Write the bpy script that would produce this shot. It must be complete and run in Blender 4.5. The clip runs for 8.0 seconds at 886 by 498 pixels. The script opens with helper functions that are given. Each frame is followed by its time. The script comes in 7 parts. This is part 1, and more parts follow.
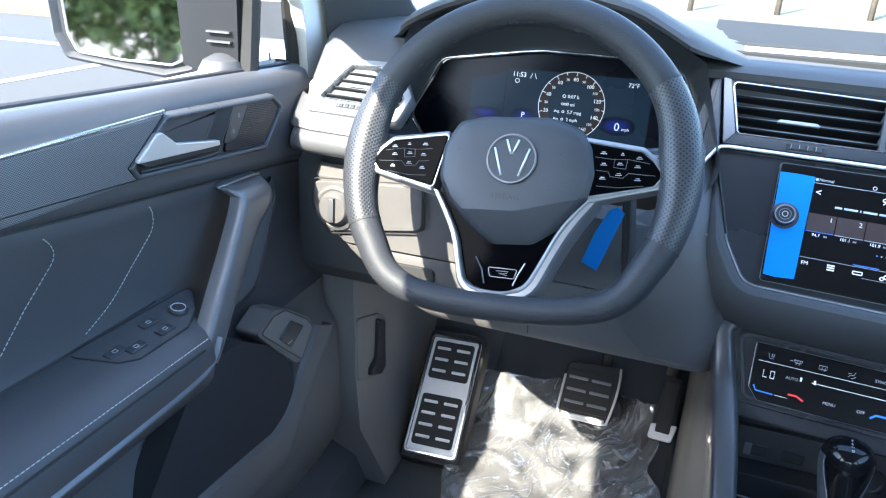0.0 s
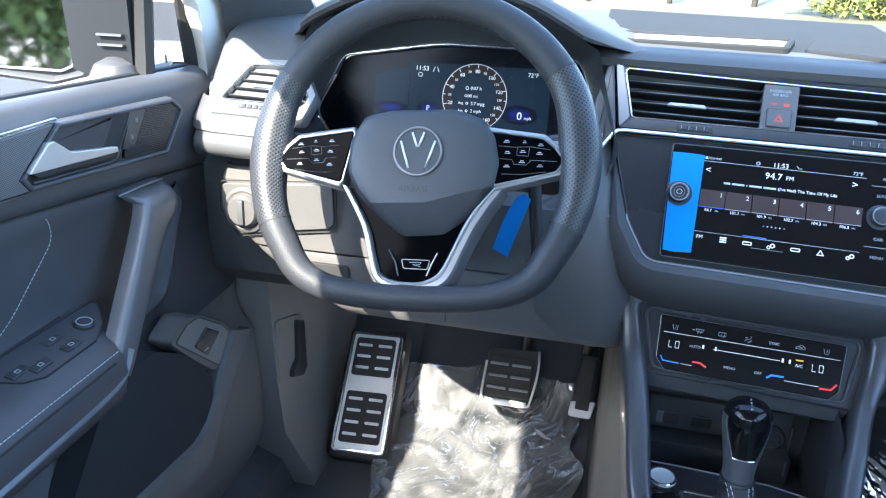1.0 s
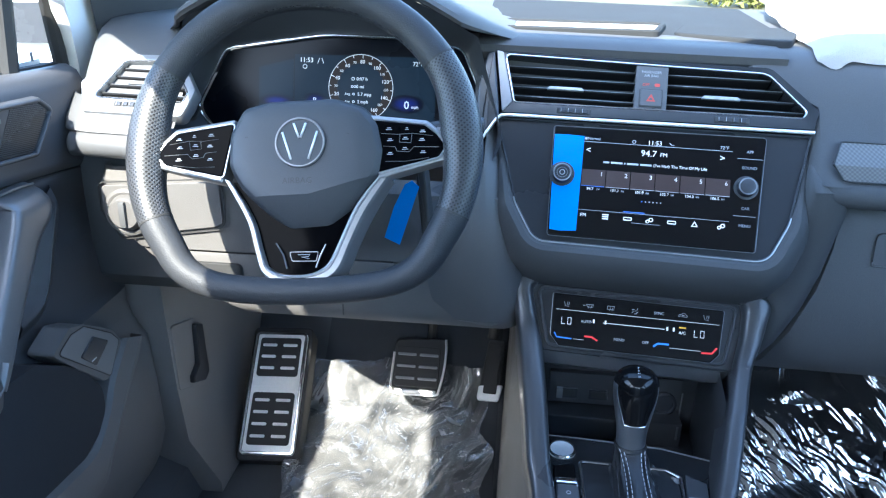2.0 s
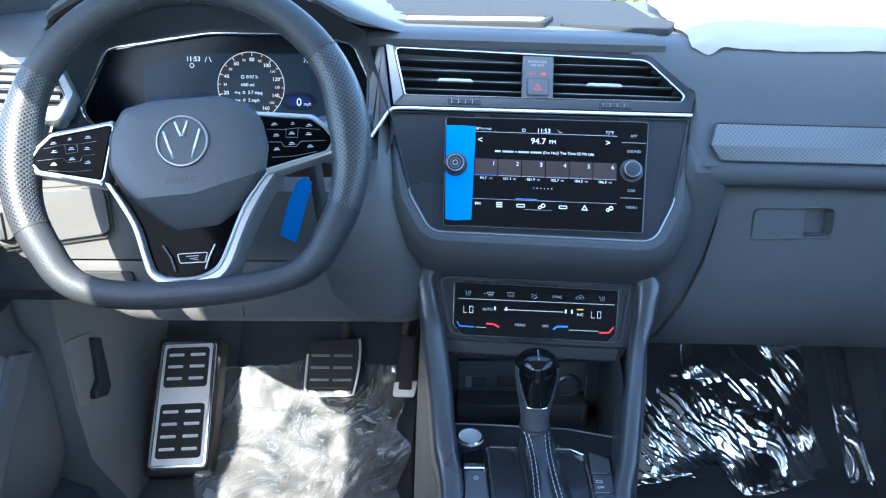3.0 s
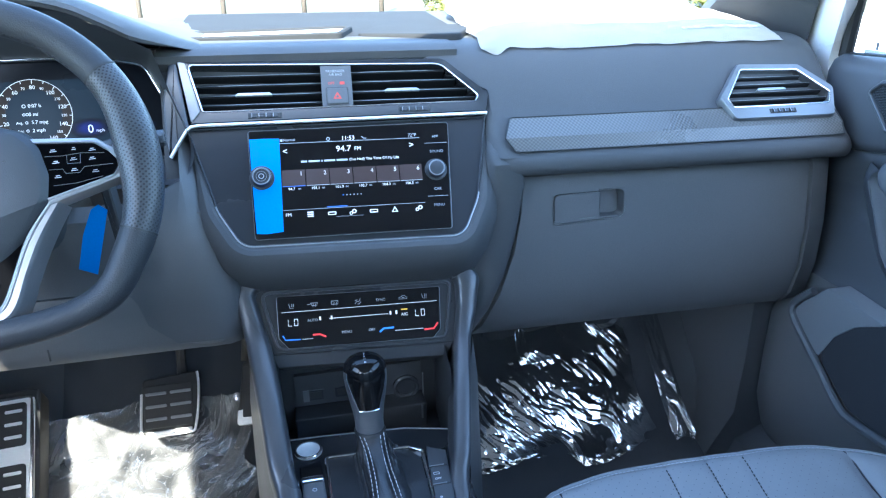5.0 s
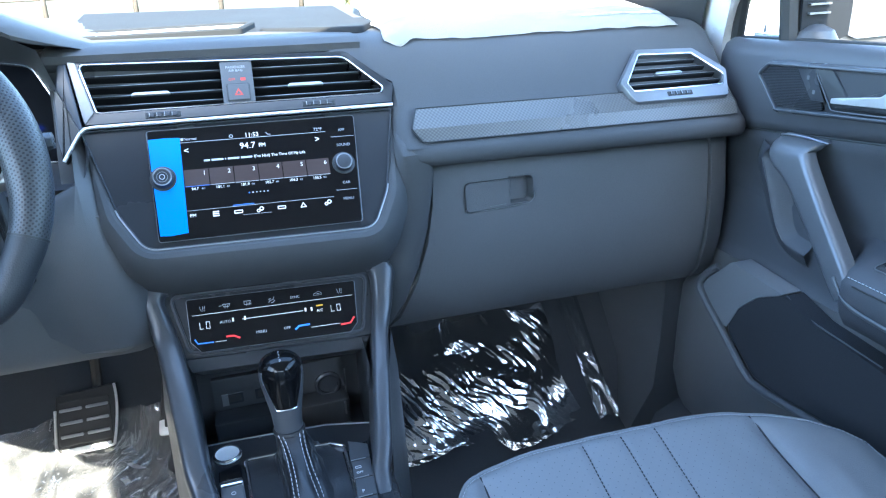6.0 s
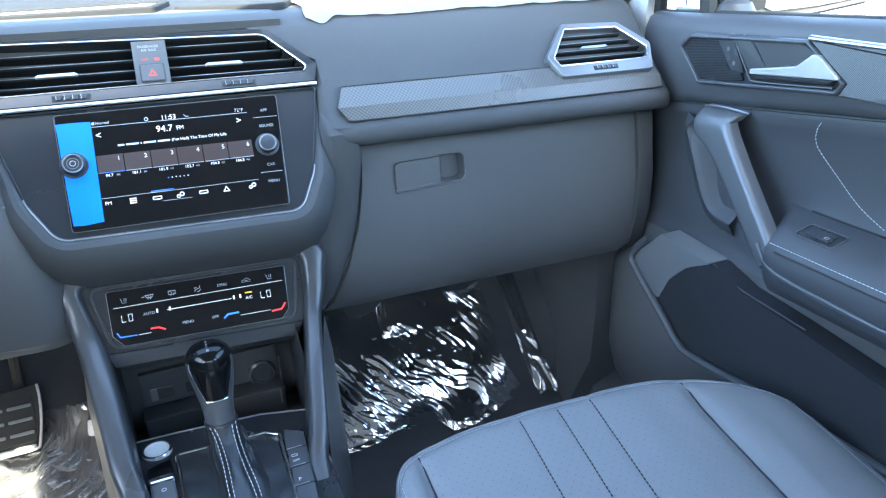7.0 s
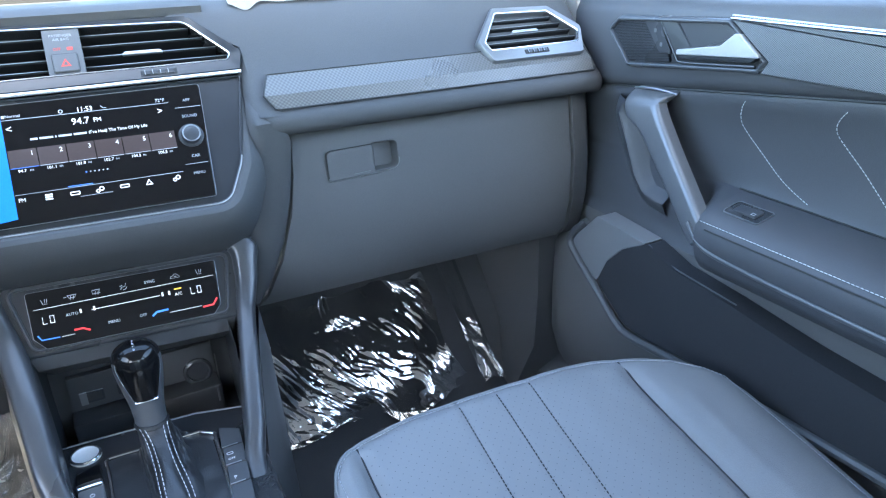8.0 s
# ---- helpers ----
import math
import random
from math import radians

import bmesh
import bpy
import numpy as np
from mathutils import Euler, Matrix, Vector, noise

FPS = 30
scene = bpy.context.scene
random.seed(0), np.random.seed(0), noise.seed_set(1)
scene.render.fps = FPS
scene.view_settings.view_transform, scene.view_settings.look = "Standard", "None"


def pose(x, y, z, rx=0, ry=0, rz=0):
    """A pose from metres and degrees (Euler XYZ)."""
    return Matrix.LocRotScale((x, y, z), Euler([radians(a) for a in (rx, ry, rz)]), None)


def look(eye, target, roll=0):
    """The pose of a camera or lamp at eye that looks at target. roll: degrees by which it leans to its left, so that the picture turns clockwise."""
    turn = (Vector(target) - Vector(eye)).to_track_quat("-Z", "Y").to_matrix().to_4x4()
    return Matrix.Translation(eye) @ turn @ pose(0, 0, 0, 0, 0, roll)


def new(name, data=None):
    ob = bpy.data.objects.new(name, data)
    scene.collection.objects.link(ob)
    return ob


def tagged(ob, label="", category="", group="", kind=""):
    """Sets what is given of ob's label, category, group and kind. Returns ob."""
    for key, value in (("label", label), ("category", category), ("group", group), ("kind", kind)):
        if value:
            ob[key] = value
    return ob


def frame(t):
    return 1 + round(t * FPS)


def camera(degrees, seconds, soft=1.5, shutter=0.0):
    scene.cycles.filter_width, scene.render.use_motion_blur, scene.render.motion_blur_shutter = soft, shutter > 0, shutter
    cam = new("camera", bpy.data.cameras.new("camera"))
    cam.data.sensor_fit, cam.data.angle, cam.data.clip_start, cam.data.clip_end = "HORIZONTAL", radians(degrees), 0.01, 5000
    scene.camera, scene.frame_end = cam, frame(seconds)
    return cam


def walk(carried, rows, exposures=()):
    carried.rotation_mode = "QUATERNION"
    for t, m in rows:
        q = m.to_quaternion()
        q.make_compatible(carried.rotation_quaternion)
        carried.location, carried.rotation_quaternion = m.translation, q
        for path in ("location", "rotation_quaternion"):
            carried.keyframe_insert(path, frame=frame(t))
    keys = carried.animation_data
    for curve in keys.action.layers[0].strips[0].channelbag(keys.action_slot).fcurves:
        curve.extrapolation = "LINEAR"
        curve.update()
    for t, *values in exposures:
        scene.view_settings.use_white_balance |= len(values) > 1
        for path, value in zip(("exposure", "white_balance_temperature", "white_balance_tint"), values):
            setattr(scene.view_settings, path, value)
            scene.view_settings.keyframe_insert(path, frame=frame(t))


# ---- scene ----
EXPOSURE = 3.72
cam = camera(62.48, 8.0, 1.2)
ROWS = [  # seconds, place, degrees up, lean, turn
    (0.0, -0.1764, 0.0034, 0.8612, -22.93, 2.07, 20.25),
    (0.5, -0.1710, -0.0001, 0.8606, -22.95, 1.39, 17.12),
    (1.0, -0.1671, -0.0038, 0.8617, -23.06, 1.24, 13.36),
    (1.5, -0.1562, -0.0039, 0.8593, -23.20, 1.04, 9.64),
    (3.0, -0.1063, -0.0082, 0.8458, -23.00, 0.40, -0.11),
    (3.5, -0.0964, -0.0107, 0.8426, -22.71, -0.00, -3.08),
    (4.0, -0.0834, -0.0151, 0.8380, -22.24, -0.37, -6.07),
    (4.5, -0.0720, -0.0200, 0.8361, -21.83, -0.82, -9.11),
    (6.0, -0.0321, -0.0383, 0.8286, -22.09, -2.24, -17.48),
    (6.5, -0.0261, -0.0362, 0.8203, -22.74, -2.37, -20.05),
    (7.0, -0.0183, -0.0341, 0.8169, -23.42, -2.42, -22.39),
    (7.5, -0.0060, -0.0352, 0.8100, -23.79, -2.59, -24.37),
    (8.0, 0.0035, -0.0379, 0.8059, -24.12, -2.72, -26.37),
]
walk(cam, [(t, pose(x, y, z, 90 + up, 0, turn) @ pose(0, 0, 0, 0, 0, lean)) for t, x, y, z, up, lean, turn in ROWS], exposures=[(0.0, EXPOSURE - 0.17, 5900, 4), (1.5, EXPOSURE - 0.18, 5750, 3), (3.0, EXPOSURE - 0.14, 5450, 1), (4.5, EXPOSURE + 0.05, 5500, 1), (6.5, EXPOSURE + 0.35, 5950, 0), (8.0, EXPOSURE + 0.54, 6450, 3)])

# world, sun, exposure
SUN = Vector((-0.345, -1.02, 1.0)).normalized()
world = bpy.data.worlds.new("world")
scene.world = world
world.use_nodes = True
wn = world.node_tree
sky = wn.nodes.new("ShaderNodeTexSky")
sky.sky_type, sky.sun_disc = "NISHITA", False
sky.sun_elevation = math.asin(SUN.z)
sky.sun_rotation = math.atan2(SUN.x, SUN.y)
wn.links.new(sky.outputs[0], wn.nodes["Background"].inputs[0])
wn.nodes["Background"].inputs[1].default_value = 0.15
sun = new("sun", bpy.data.lights.new("sun", "SUN"))
sun.data.energy, sun.data.angle, sun.data.color = 2.6, radians(0.5), (1.0, 0.86, 0.70)
sun.matrix_world = look(SUN * 20, (0, 0, 0))

# ---- materials ----
MATS = {}


def mat(name, color, rough=0.5, metal=0.0, grain=400.0, relief=0.0, vary=0.12, blotch=6.0, coat=0.0, rough_vary=0.08, glow=None, power=0.0, gleam=0.5):
    """A surface with fine grain, slow blotches and relief, in metres."""
    m = bpy.data.materials.new(name)
    m.use_nodes = True
    t = m.node_tree
    b = t.nodes["Principled BSDF"]
    geo = t.nodes.new("ShaderNodeTexCoord")
    n1, n2 = t.nodes.new("ShaderNodeTexNoise"), t.nodes.new("ShaderNodeTexNoise")
    n1.inputs["Scale"].default_value, n2.inputs["Scale"].default_value = grain, blotch
    n1.inputs["Detail"].default_value, n2.inputs["Detail"].default_value = 2.0, 5.0
    for n in (n1, n2):
        t.links.new(geo.outputs["Object"], n.inputs["Vector"])
    mixed = t.nodes.new("ShaderNodeMath")
    mixed.operation = "ADD"
    t.links.new(n1.outputs[0], mixed.inputs[0])
    t.links.new(n2.outputs[0], mixed.inputs[1])
    ramp = t.nodes.new("ShaderNodeMapRange")
    ramp.inputs["From Min"].default_value, ramp.inputs["From Max"].default_value = 0.6, 1.4
    ramp.inputs["To Min"].default_value, ramp.inputs["To Max"].default_value = 1 - vary, 1 + vary
    t.links.new(mixed.outputs[0], ramp.inputs["Value"])
    tint = t.nodes.new("ShaderNodeVectorMath")
    tint.operation = "SCALE"
    tint.inputs[0].default_value = color
    t.links.new(ramp.outputs[0], tint.inputs["Scale"])
    t.links.new(tint.outputs[0], b.inputs["Base Color"])
    rr = t.nodes.new("ShaderNodeMapRange")
    rr.inputs["From Min"].default_value, rr.inputs["From Max"].default_value = 0.3, 0.7
    rr.inputs["To Min"].default_value, rr.inputs["To Max"].default_value = max(0.02, rough - rough_vary), min(1, rough + rough_vary)
    t.links.new(n2.outputs[0], rr.inputs["Value"])
    t.links.new(rr.outputs[0], b.inputs["Roughness"])
    b.inputs["Metallic"].default_value = metal
    b.inputs["Coat Weight"].default_value = coat
    b.inputs["Specular IOR Level"].default_value = gleam
    if relief:
        bump = t.nodes.new("ShaderNodeBump")
        bump.inputs["Strength"].default_value, bump.inputs["Distance"].default_value = 0.6, relief
        t.links.new(n1.outputs[0], bump.inputs["Height"])
        t.links.new(bump.outputs[0], b.inputs["Normal"])
    if glow:
        b.inputs["Emission Color"].default_value = (*glow, 1)
        b.inputs["Emission Strength"].default_value = power * 2 ** -EXPOSURE
    MATS[name] = m
    return m


DTOP = mat("shade_toned_dash_top", (0.030, 0.032, 0.034), 0.85, gleam=0.06, grain=900, relief=0.0004)
SOFT = mat("soft_dash_skin", (0.076, 0.078, 0.081), 0.72, gleam=0.14, grain=900, relief=0.0004)
HARD = mat("hard_grained_plastic", (0.078, 0.080, 0.084), 0.5, grain=1100, relief=0.0004)
KNEE = mat("grey_grained_plastic", (0.096, 0.092, 0.089), 0.5, grain=1000, relief=0.0004)
GLOSS = mat("piano_black", (0.005, 0.005, 0.0055), 0.10, gleam=0.3, rough_vary=0.03, vary=0.02)
LEATHER = mat("black_leather", (0.030, 0.032, 0.036), 0.50, grain=700, relief=0.0006, gleam=0.32)
SEAT = mat("grey_leatherette", (0.158, 0.163, 0.171), 0.40, grain=800, relief=0.0005)
CHROME = mat("satin_chrome", (0.72, 0.73, 0.75), 0.2, 1.0, vary=0.03)
SATIN = mat("satin_silver_paint", (0.36, 0.37, 0.385), 0.35, 0.8, vary=0.04)
STEEL = mat("brushed_steel", (0.66, 0.66, 0.66), 0.38, 0.55, grain=300, vary=0.06)
RUBBER = mat("black_rubber", (0.024, 0.024, 0.024), 0.65, grain=600, relief=0.0003)
CARPET = mat("black_carpet", (0.076, 0.080, 0.085), 0.95, grain=1500, relief=0.0008, vary=0.3)
BLUE = mat("blue_masking_tape", (0.0, 0.21, 0.72), 0.55, grain=500, relief=0.0002, vary=0.08)
TOWELM = mat("white_terry_cloth", (0.60, 0.575, 0.55), 0.95, grain=700, relief=0.002, vary=0.06)
LINER = mat("pale_bounce_liner", (0.74, 0.73, 0.71), 0.95, grain=900, relief=0.0005)
WHITE = mat("white_car_paint", (0.80, 0.80, 0.78), 0.3, coat=0.6, vary=0.02)
STHREAD = mat("muted_seat_thread", (0.30, 0.315, 0.335), 0.7)
THREAD = mat("pale_stitching_thread", (0.50, 0.515, 0.53), 0.8)
DTHREAD = mat("dark_stitching_thread", (0.015, 0.016, 0.02), 0.8)
DECK = mat("black_console_deck", (0.024, 0.025, 0.027), 0.25, coat=0.2)
INK = mat("black_display_glass", (0.004, 0.004, 0.005), 0.06, rough_vary=0.02, vary=0.02)
MARK = mat("white_lit_marking", (0.6, 0.6, 0.6), 0.5, glow=(0.85, 0.92, 1.0), power=0.72)
GREYMARK = mat("pale_grey_print", (0.5, 0.5, 0.52), 0.5)
RED = mat("red_lit_marking", (0.5, 0.03, 0.03), 0.5, glow=(1.0, 0.06, 0.08), power=0.7)
BLUELIT = mat("blue_lit_marking", (0.03, 0.12, 0.5), 0.5, glow=(0.08, 0.30, 1.0), power=0.8)
AMBER = mat("amber_lit_marking", (0.5, 0.3, 0.03), 0.5, glow=(1.0, 0.6, 0.05), power=0.7)

HUDM = mat("pale_tray_cover", (0.34, 0.33, 0.30), 0.25, grain=200, vary=0.06)
VSLAT = mat("dark_vent_slat", (0.045, 0.048, 0.054), 0.26, vary=0.05)
REDM = mat("dim_red_marking", (0.45, 0.05, 0.04), 0.5, glow=(1.0, 0.10, 0.08), power=0.22)

GLOSSB = mat("piano_black_vent_frame", (0.026, 0.029, 0.034), 0.18, gleam=0.5, rough_vary=0.04, vary=0.03)
SHELFM = mat("dark_shelf_plastic", (0.046, 0.048, 0.052), 0.55, grain=1000, relief=0.0003)
GAITM = mat("soft_black_leather", (0.020, 0.021, 0.023), 0.40, grain=600, relief=0.0005)
CLIMG = mat("smoked_touch_glass", (0.005, 0.005, 0.006), 0.22, gleam=0.25, rough_vary=0.03, vary=0.02)
CUPM = mat("dark_handle_cup", (0.026, 0.028, 0.032), 0.38, vary=0.06)
PALEPLATE = mat("bright_brushed_plate", (0.80, 0.80, 0.79), 0.42, 0.25, grain=300, vary=0.05)
SLATM = mat("black_vent_slat", (0.010, 0.0105, 0.012), 0.5, gleam=0.15, vary=0.05)
KICKM = mat("bounce_lit_kick_plastic", (0.24, 0.222, 0.208), 0.55, grain=1000, relief=0.0004)
PADM = mat("black_button_gloss", (0.002, 0.002, 0.0025), 0.08, gleam=0.015, rough_vary=0.01, vary=0.02)
FOOTM = mat("matt_black_exterior_plastic", (0.012, 0.013, 0.015), 0.7, gleam=0.2, vary=0.08)
HOUSM = mat("dark_grey_mirror_shell", (0.055, 0.056, 0.060), 0.45, vary=0.06)
DOORLOW = mat("bounce_lifted_door_plastic", (0.112, 0.110, 0.110), 0.52, grain=1000, relief=0.0004)
PLATEM = mat("satin_grey_pocket_plate", (0.17, 0.172, 0.178), 0.45, grain=900, relief=0.0002)
GLOVEM = mat("grained_glovebox_plastic", (0.096, 0.098, 0.102), 0.6, gleam=0.4, grain=800, relief=0.0005)
SURRM = mat("satin_black_surround", (0.023, 0.025, 0.029), 0.28, vary=0.05)
RAILM = mat("satin_graphite_rail", (0.050, 0.052, 0.057), 0.34, 0.0, grain=900, relief=0.0002, coat=0.2)
SPOKEM = mat("satin_grey_spoke", (0.31, 0.315, 0.325), 0.36, 0.7, vary=0.05)
SATIND = mat("dark_satin_silver", (0.22, 0.225, 0.235), 0.35, 0.7, vary=0.05)
HUBM = mat("grained_airbag_cover", (0.033, 0.037, 0.043), 0.5, grain=1300, relief=0.0004)
HUBGREY = mat("muted_grey_print", (0.30, 0.31, 0.33), 0.5)
HUBPRINT = mat("tone_on_tone_print", (0.015, 0.016, 0.018), 0.5)
DIMMARK = mat("grey_lit_marking", (0.4, 0.42, 0.45), 0.5, glow=(0.75, 0.85, 1.0), power=0.2)
TILE = mat("dark_preset_tile", (0.03, 0.022, 0.022), 0.3, glow=(0.30, 0.20, 0.20), power=0.12)
INKB = mat("instrument_glass", (0.003, 0.004, 0.007), 0.28, gleam=0.12, rough_vary=0.02, vary=0.02)
PAGEA = mat("dim_teal_page", (0.004, 0.007, 0.012), 0.3, glow=(0.04, 0.10, 0.18), power=0.26, gleam=0.12)
PAGEB = mat("dim_slate_page", (0.004, 0.007, 0.012), 0.3, glow=(0.04, 0.09, 0.16), power=0.26, gleam=0.12)
GLOW = mat("blue_lit_page", (0.004, 0.007, 0.014), 0.3, glow=(0.02, 0.05, 0.60), power=0.3, gleam=0.12)
gt = GLOW.node_tree
guv, gsep, gmap = (gt.nodes.new(k) for k in ("ShaderNodeTexCoord", "ShaderNodeSeparateXYZ", "ShaderNodeMapRange"))
gt.links.new(guv.outputs["UV"], gsep.inputs[0])
gt.links.new(gsep.outputs["X"], gmap.inputs["Value"])
gmap.interpolation_type = "SMOOTHERSTEP"
gmap.inputs["To Min"].default_value, gmap.inputs["To Max"].default_value = 0.42 * 2 ** -EXPOSURE, 0.0
gt.links.new(gmap.outputs[0], gt.nodes["Principled BSDF"].inputs["Emission Strength"])
DIALB = mat("dark_dial_band", (0.014, 0.011, 0.010), 0.3, gleam=0.12, glow=(0.22, 0.15, 0.13), power=0.09)

BINN = mat("dark_binnacle_plastic", (0.052, 0.056, 0.063), 0.42, grain=900, relief=0.0002)
DOORM = mat("dark_door_skin", (0.063, 0.065, 0.072), 0.5, grain=900, relief=0.0004)
BEZM = mat("slate_handle_bezel", (0.066, 0.070, 0.079), 0.26, vary=0.05)
CUPB = mat("slate_handle_hollow", (0.034, 0.035, 0.040), 0.5, grain=900, relief=0.0001)
KNOBM = mat("dark_satin_knob", (0.115, 0.12, 0.128), 0.32, 0.45, vary=0.05)
HANDM = mat("bright_satin_handle", (0.80, 0.80, 0.80), 0.34, 0.7, vary=0.03)
PULLM = mat("satin_grey_pull", (0.155, 0.16, 0.17), 0.38, 0.4, vary=0.05)
STRIPM = mat("satin_grey_strip", (0.34, 0.35, 0.38), 0.35, 0.6, vary=0.05)
POCKM = mat("shade_black_sheet", (0.022, 0.023, 0.027), 0.9, grain=1200, relief=0.0006, vary=0.3)
MATM = mat("black_rubber_mat", (0.036, 0.040, 0.046), 0.85, grain=900, relief=0.0010, vary=0.3)
PRINTM = mat("grey_towel_print", (0.45, 0.47, 0.48), 0.9, grain=120, vary=0.6)
GROUND = mat("sunlit_asphalt", (0.040, 0.038, 0.035), 0.9, grain=60, relief=0.004, vary=0.2, blotch=0.4)
GRASS = mat("dry_grass", (0.085, 0.080, 0.042), 0.95, grain=12, relief=0.02, vary=0.35, blotch=0.3)
LINE = mat("white_road_paint", (0.55, 0.55, 0.53), 0.8, grain=30, vary=0.1)
POST = mat("weathered_timber", (0.10, 0.08, 0.06), 0.9, grain=40, vary=0.3)
LEAFY = mat("yellow_green_leaf", (0.16, 0.17, 0.04), 0.7, grain=3, vary=0.5)
LEAF = mat("green_leaf", (0.11, 0.125, 0.032), 0.7, grain=3, vary=0.6)
BARK = mat("brown_bark", (0.12, 0.09, 0.06), 0.95, grain=30, relief=0.01, vary=0.4)
MIRR = mat("silvered_glass", (0.9, 0.9, 0.9), 0.03, 1.0, vary=0.01, rough_vary=0.01)


def clear(name, white, share, rough, relief=0.0):
    """Thin clear sheet: part of it seen through, part glossy."""
    m = mat(name, white, rough, grain=180, relief=relief, vary=0.1, rough_vary=0.04)
    t = m.node_tree
    out = t.nodes["Material Output"]
    mix, tr = t.nodes.new("ShaderNodeMixShader"), t.nodes.new("ShaderNodeBsdfTransparent")
    mix.inputs[0].default_value = share
    t.links.new(tr.outputs[0], mix.inputs[1])
    t.links.new(t.nodes["Principled BSDF"].outputs[0], mix.inputs[2])
    t.links.new(mix.outputs[0], out.inputs[0])
    return m




def film_sheet(name, share, haze, milky, fine, gloss):
    """Thin clear plastic: mostly seen through, with mirror-like glints and a little milkiness."""
    m = bpy.data.materials.new(name)
    m.use_nodes = True
    t = m.node_tree
    t.nodes.remove(t.nodes["Principled BSDF"])
    geo, n1 = t.nodes.new("ShaderNodeTexCoord"), t.nodes.new("ShaderNodeTexNoise")
    n1.inputs["Scale"].default_value, n1.inputs["Detail"].default_value = 160.0, 3.0
    t.links.new(geo.outputs["Object"], n1.inputs["Vector"])
    bump = t.nodes.new("ShaderNodeBump")
    bump.inputs["Strength"].default_value, bump.inputs["Distance"].default_value = fine, 0.0012
    t.links.new(n1.outputs[0], bump.inputs["Height"])
    tr, gl, df = t.nodes.new("ShaderNodeBsdfTransparent"), t.nodes.new("ShaderNodeBsdfGlossy"), t.nodes.new("ShaderNodeBsdfDiffuse")
    gl.inputs["Roughness"].default_value = gloss
    gl.inputs["Color"].default_value = (0.95, 0.96, 0.97, 1)
    df.inputs["Color"].default_value = (0.80, 0.80, 0.80, 1)
    t.links.new(bump.outputs[0], gl.inputs["Normal"])
    m1, m2 = t.nodes.new("ShaderNodeMixShader"), t.nodes.new("ShaderNodeMixShader")
    m1.inputs[0].default_value = share
    # cloudy and clear patches; the cloudy ones stand for bright glare on the film
    n2, ramp = t.nodes.new("ShaderNodeTexNoise"), t.nodes.new("ShaderNodeMapRange")
    n2.inputs["Scale"].default_value, n2.inputs["Detail"].default_value, n2.inputs["Distortion"].default_value = 8.0, 5.0, 1.6
    t.links.new(geo.outputs["Object"], n2.inputs["Vector"])
    ramp.inputs["From Min"].default_value, ramp.inputs["From Max"].default_value = 0.34, 0.72
    ramp.inputs["To Min"].default_value, ramp.inputs["To Max"].default_value = haze, milky
    t.links.new(n2.outputs[0], ramp.inputs["Value"])
    t.links.new(ramp.outputs[0], m2.inputs[0])
    t.links.new(tr.outputs[0], m1.inputs[1])
    t.links.new(gl.outputs[0], m1.inputs[2])
    t.links.new(m1.outputs[0], m2.inputs[1])
    # the milky share is part sheen, part scatter
    sh, m3 = t.nodes.new("ShaderNodeBsdfGlossy"), t.nodes.new("ShaderNodeMixShader")
    sh.inputs["Roughness"].default_value, m3.inputs[0].default_value = 0.36, 0.45
    t.links.new(bump.outputs[0], sh.inputs["Normal"])
    t.links.new(df.outputs[0], m3.inputs[1])
    t.links.new(sh.outputs[0], m3.inputs[2])
    t.links.new(m3.outputs[0], m2.inputs[2])
    t.links.new(m2.outputs[0], t.nodes["Material Output"].inputs[0])
    MATS[name] = m
    return m


# driver's film is milkier than the passenger's, whitened as if by the sun
FILM = film_sheet("crinkled_clear_film", 0.34, 0.04, 0.40, 0.30, 0.06)
FILMB = film_sheet("shiny_clear_film", 0.52, 0.0, 0.06, 0.10, 0.06)
FILMC = film_sheet("thin_clear_film", 0.30, 0.0, 0.03, 0.08, 0.06)
CLEAR = clear("window_glass", (0.02, 0.03, 0.03), 0.10, 0.03)


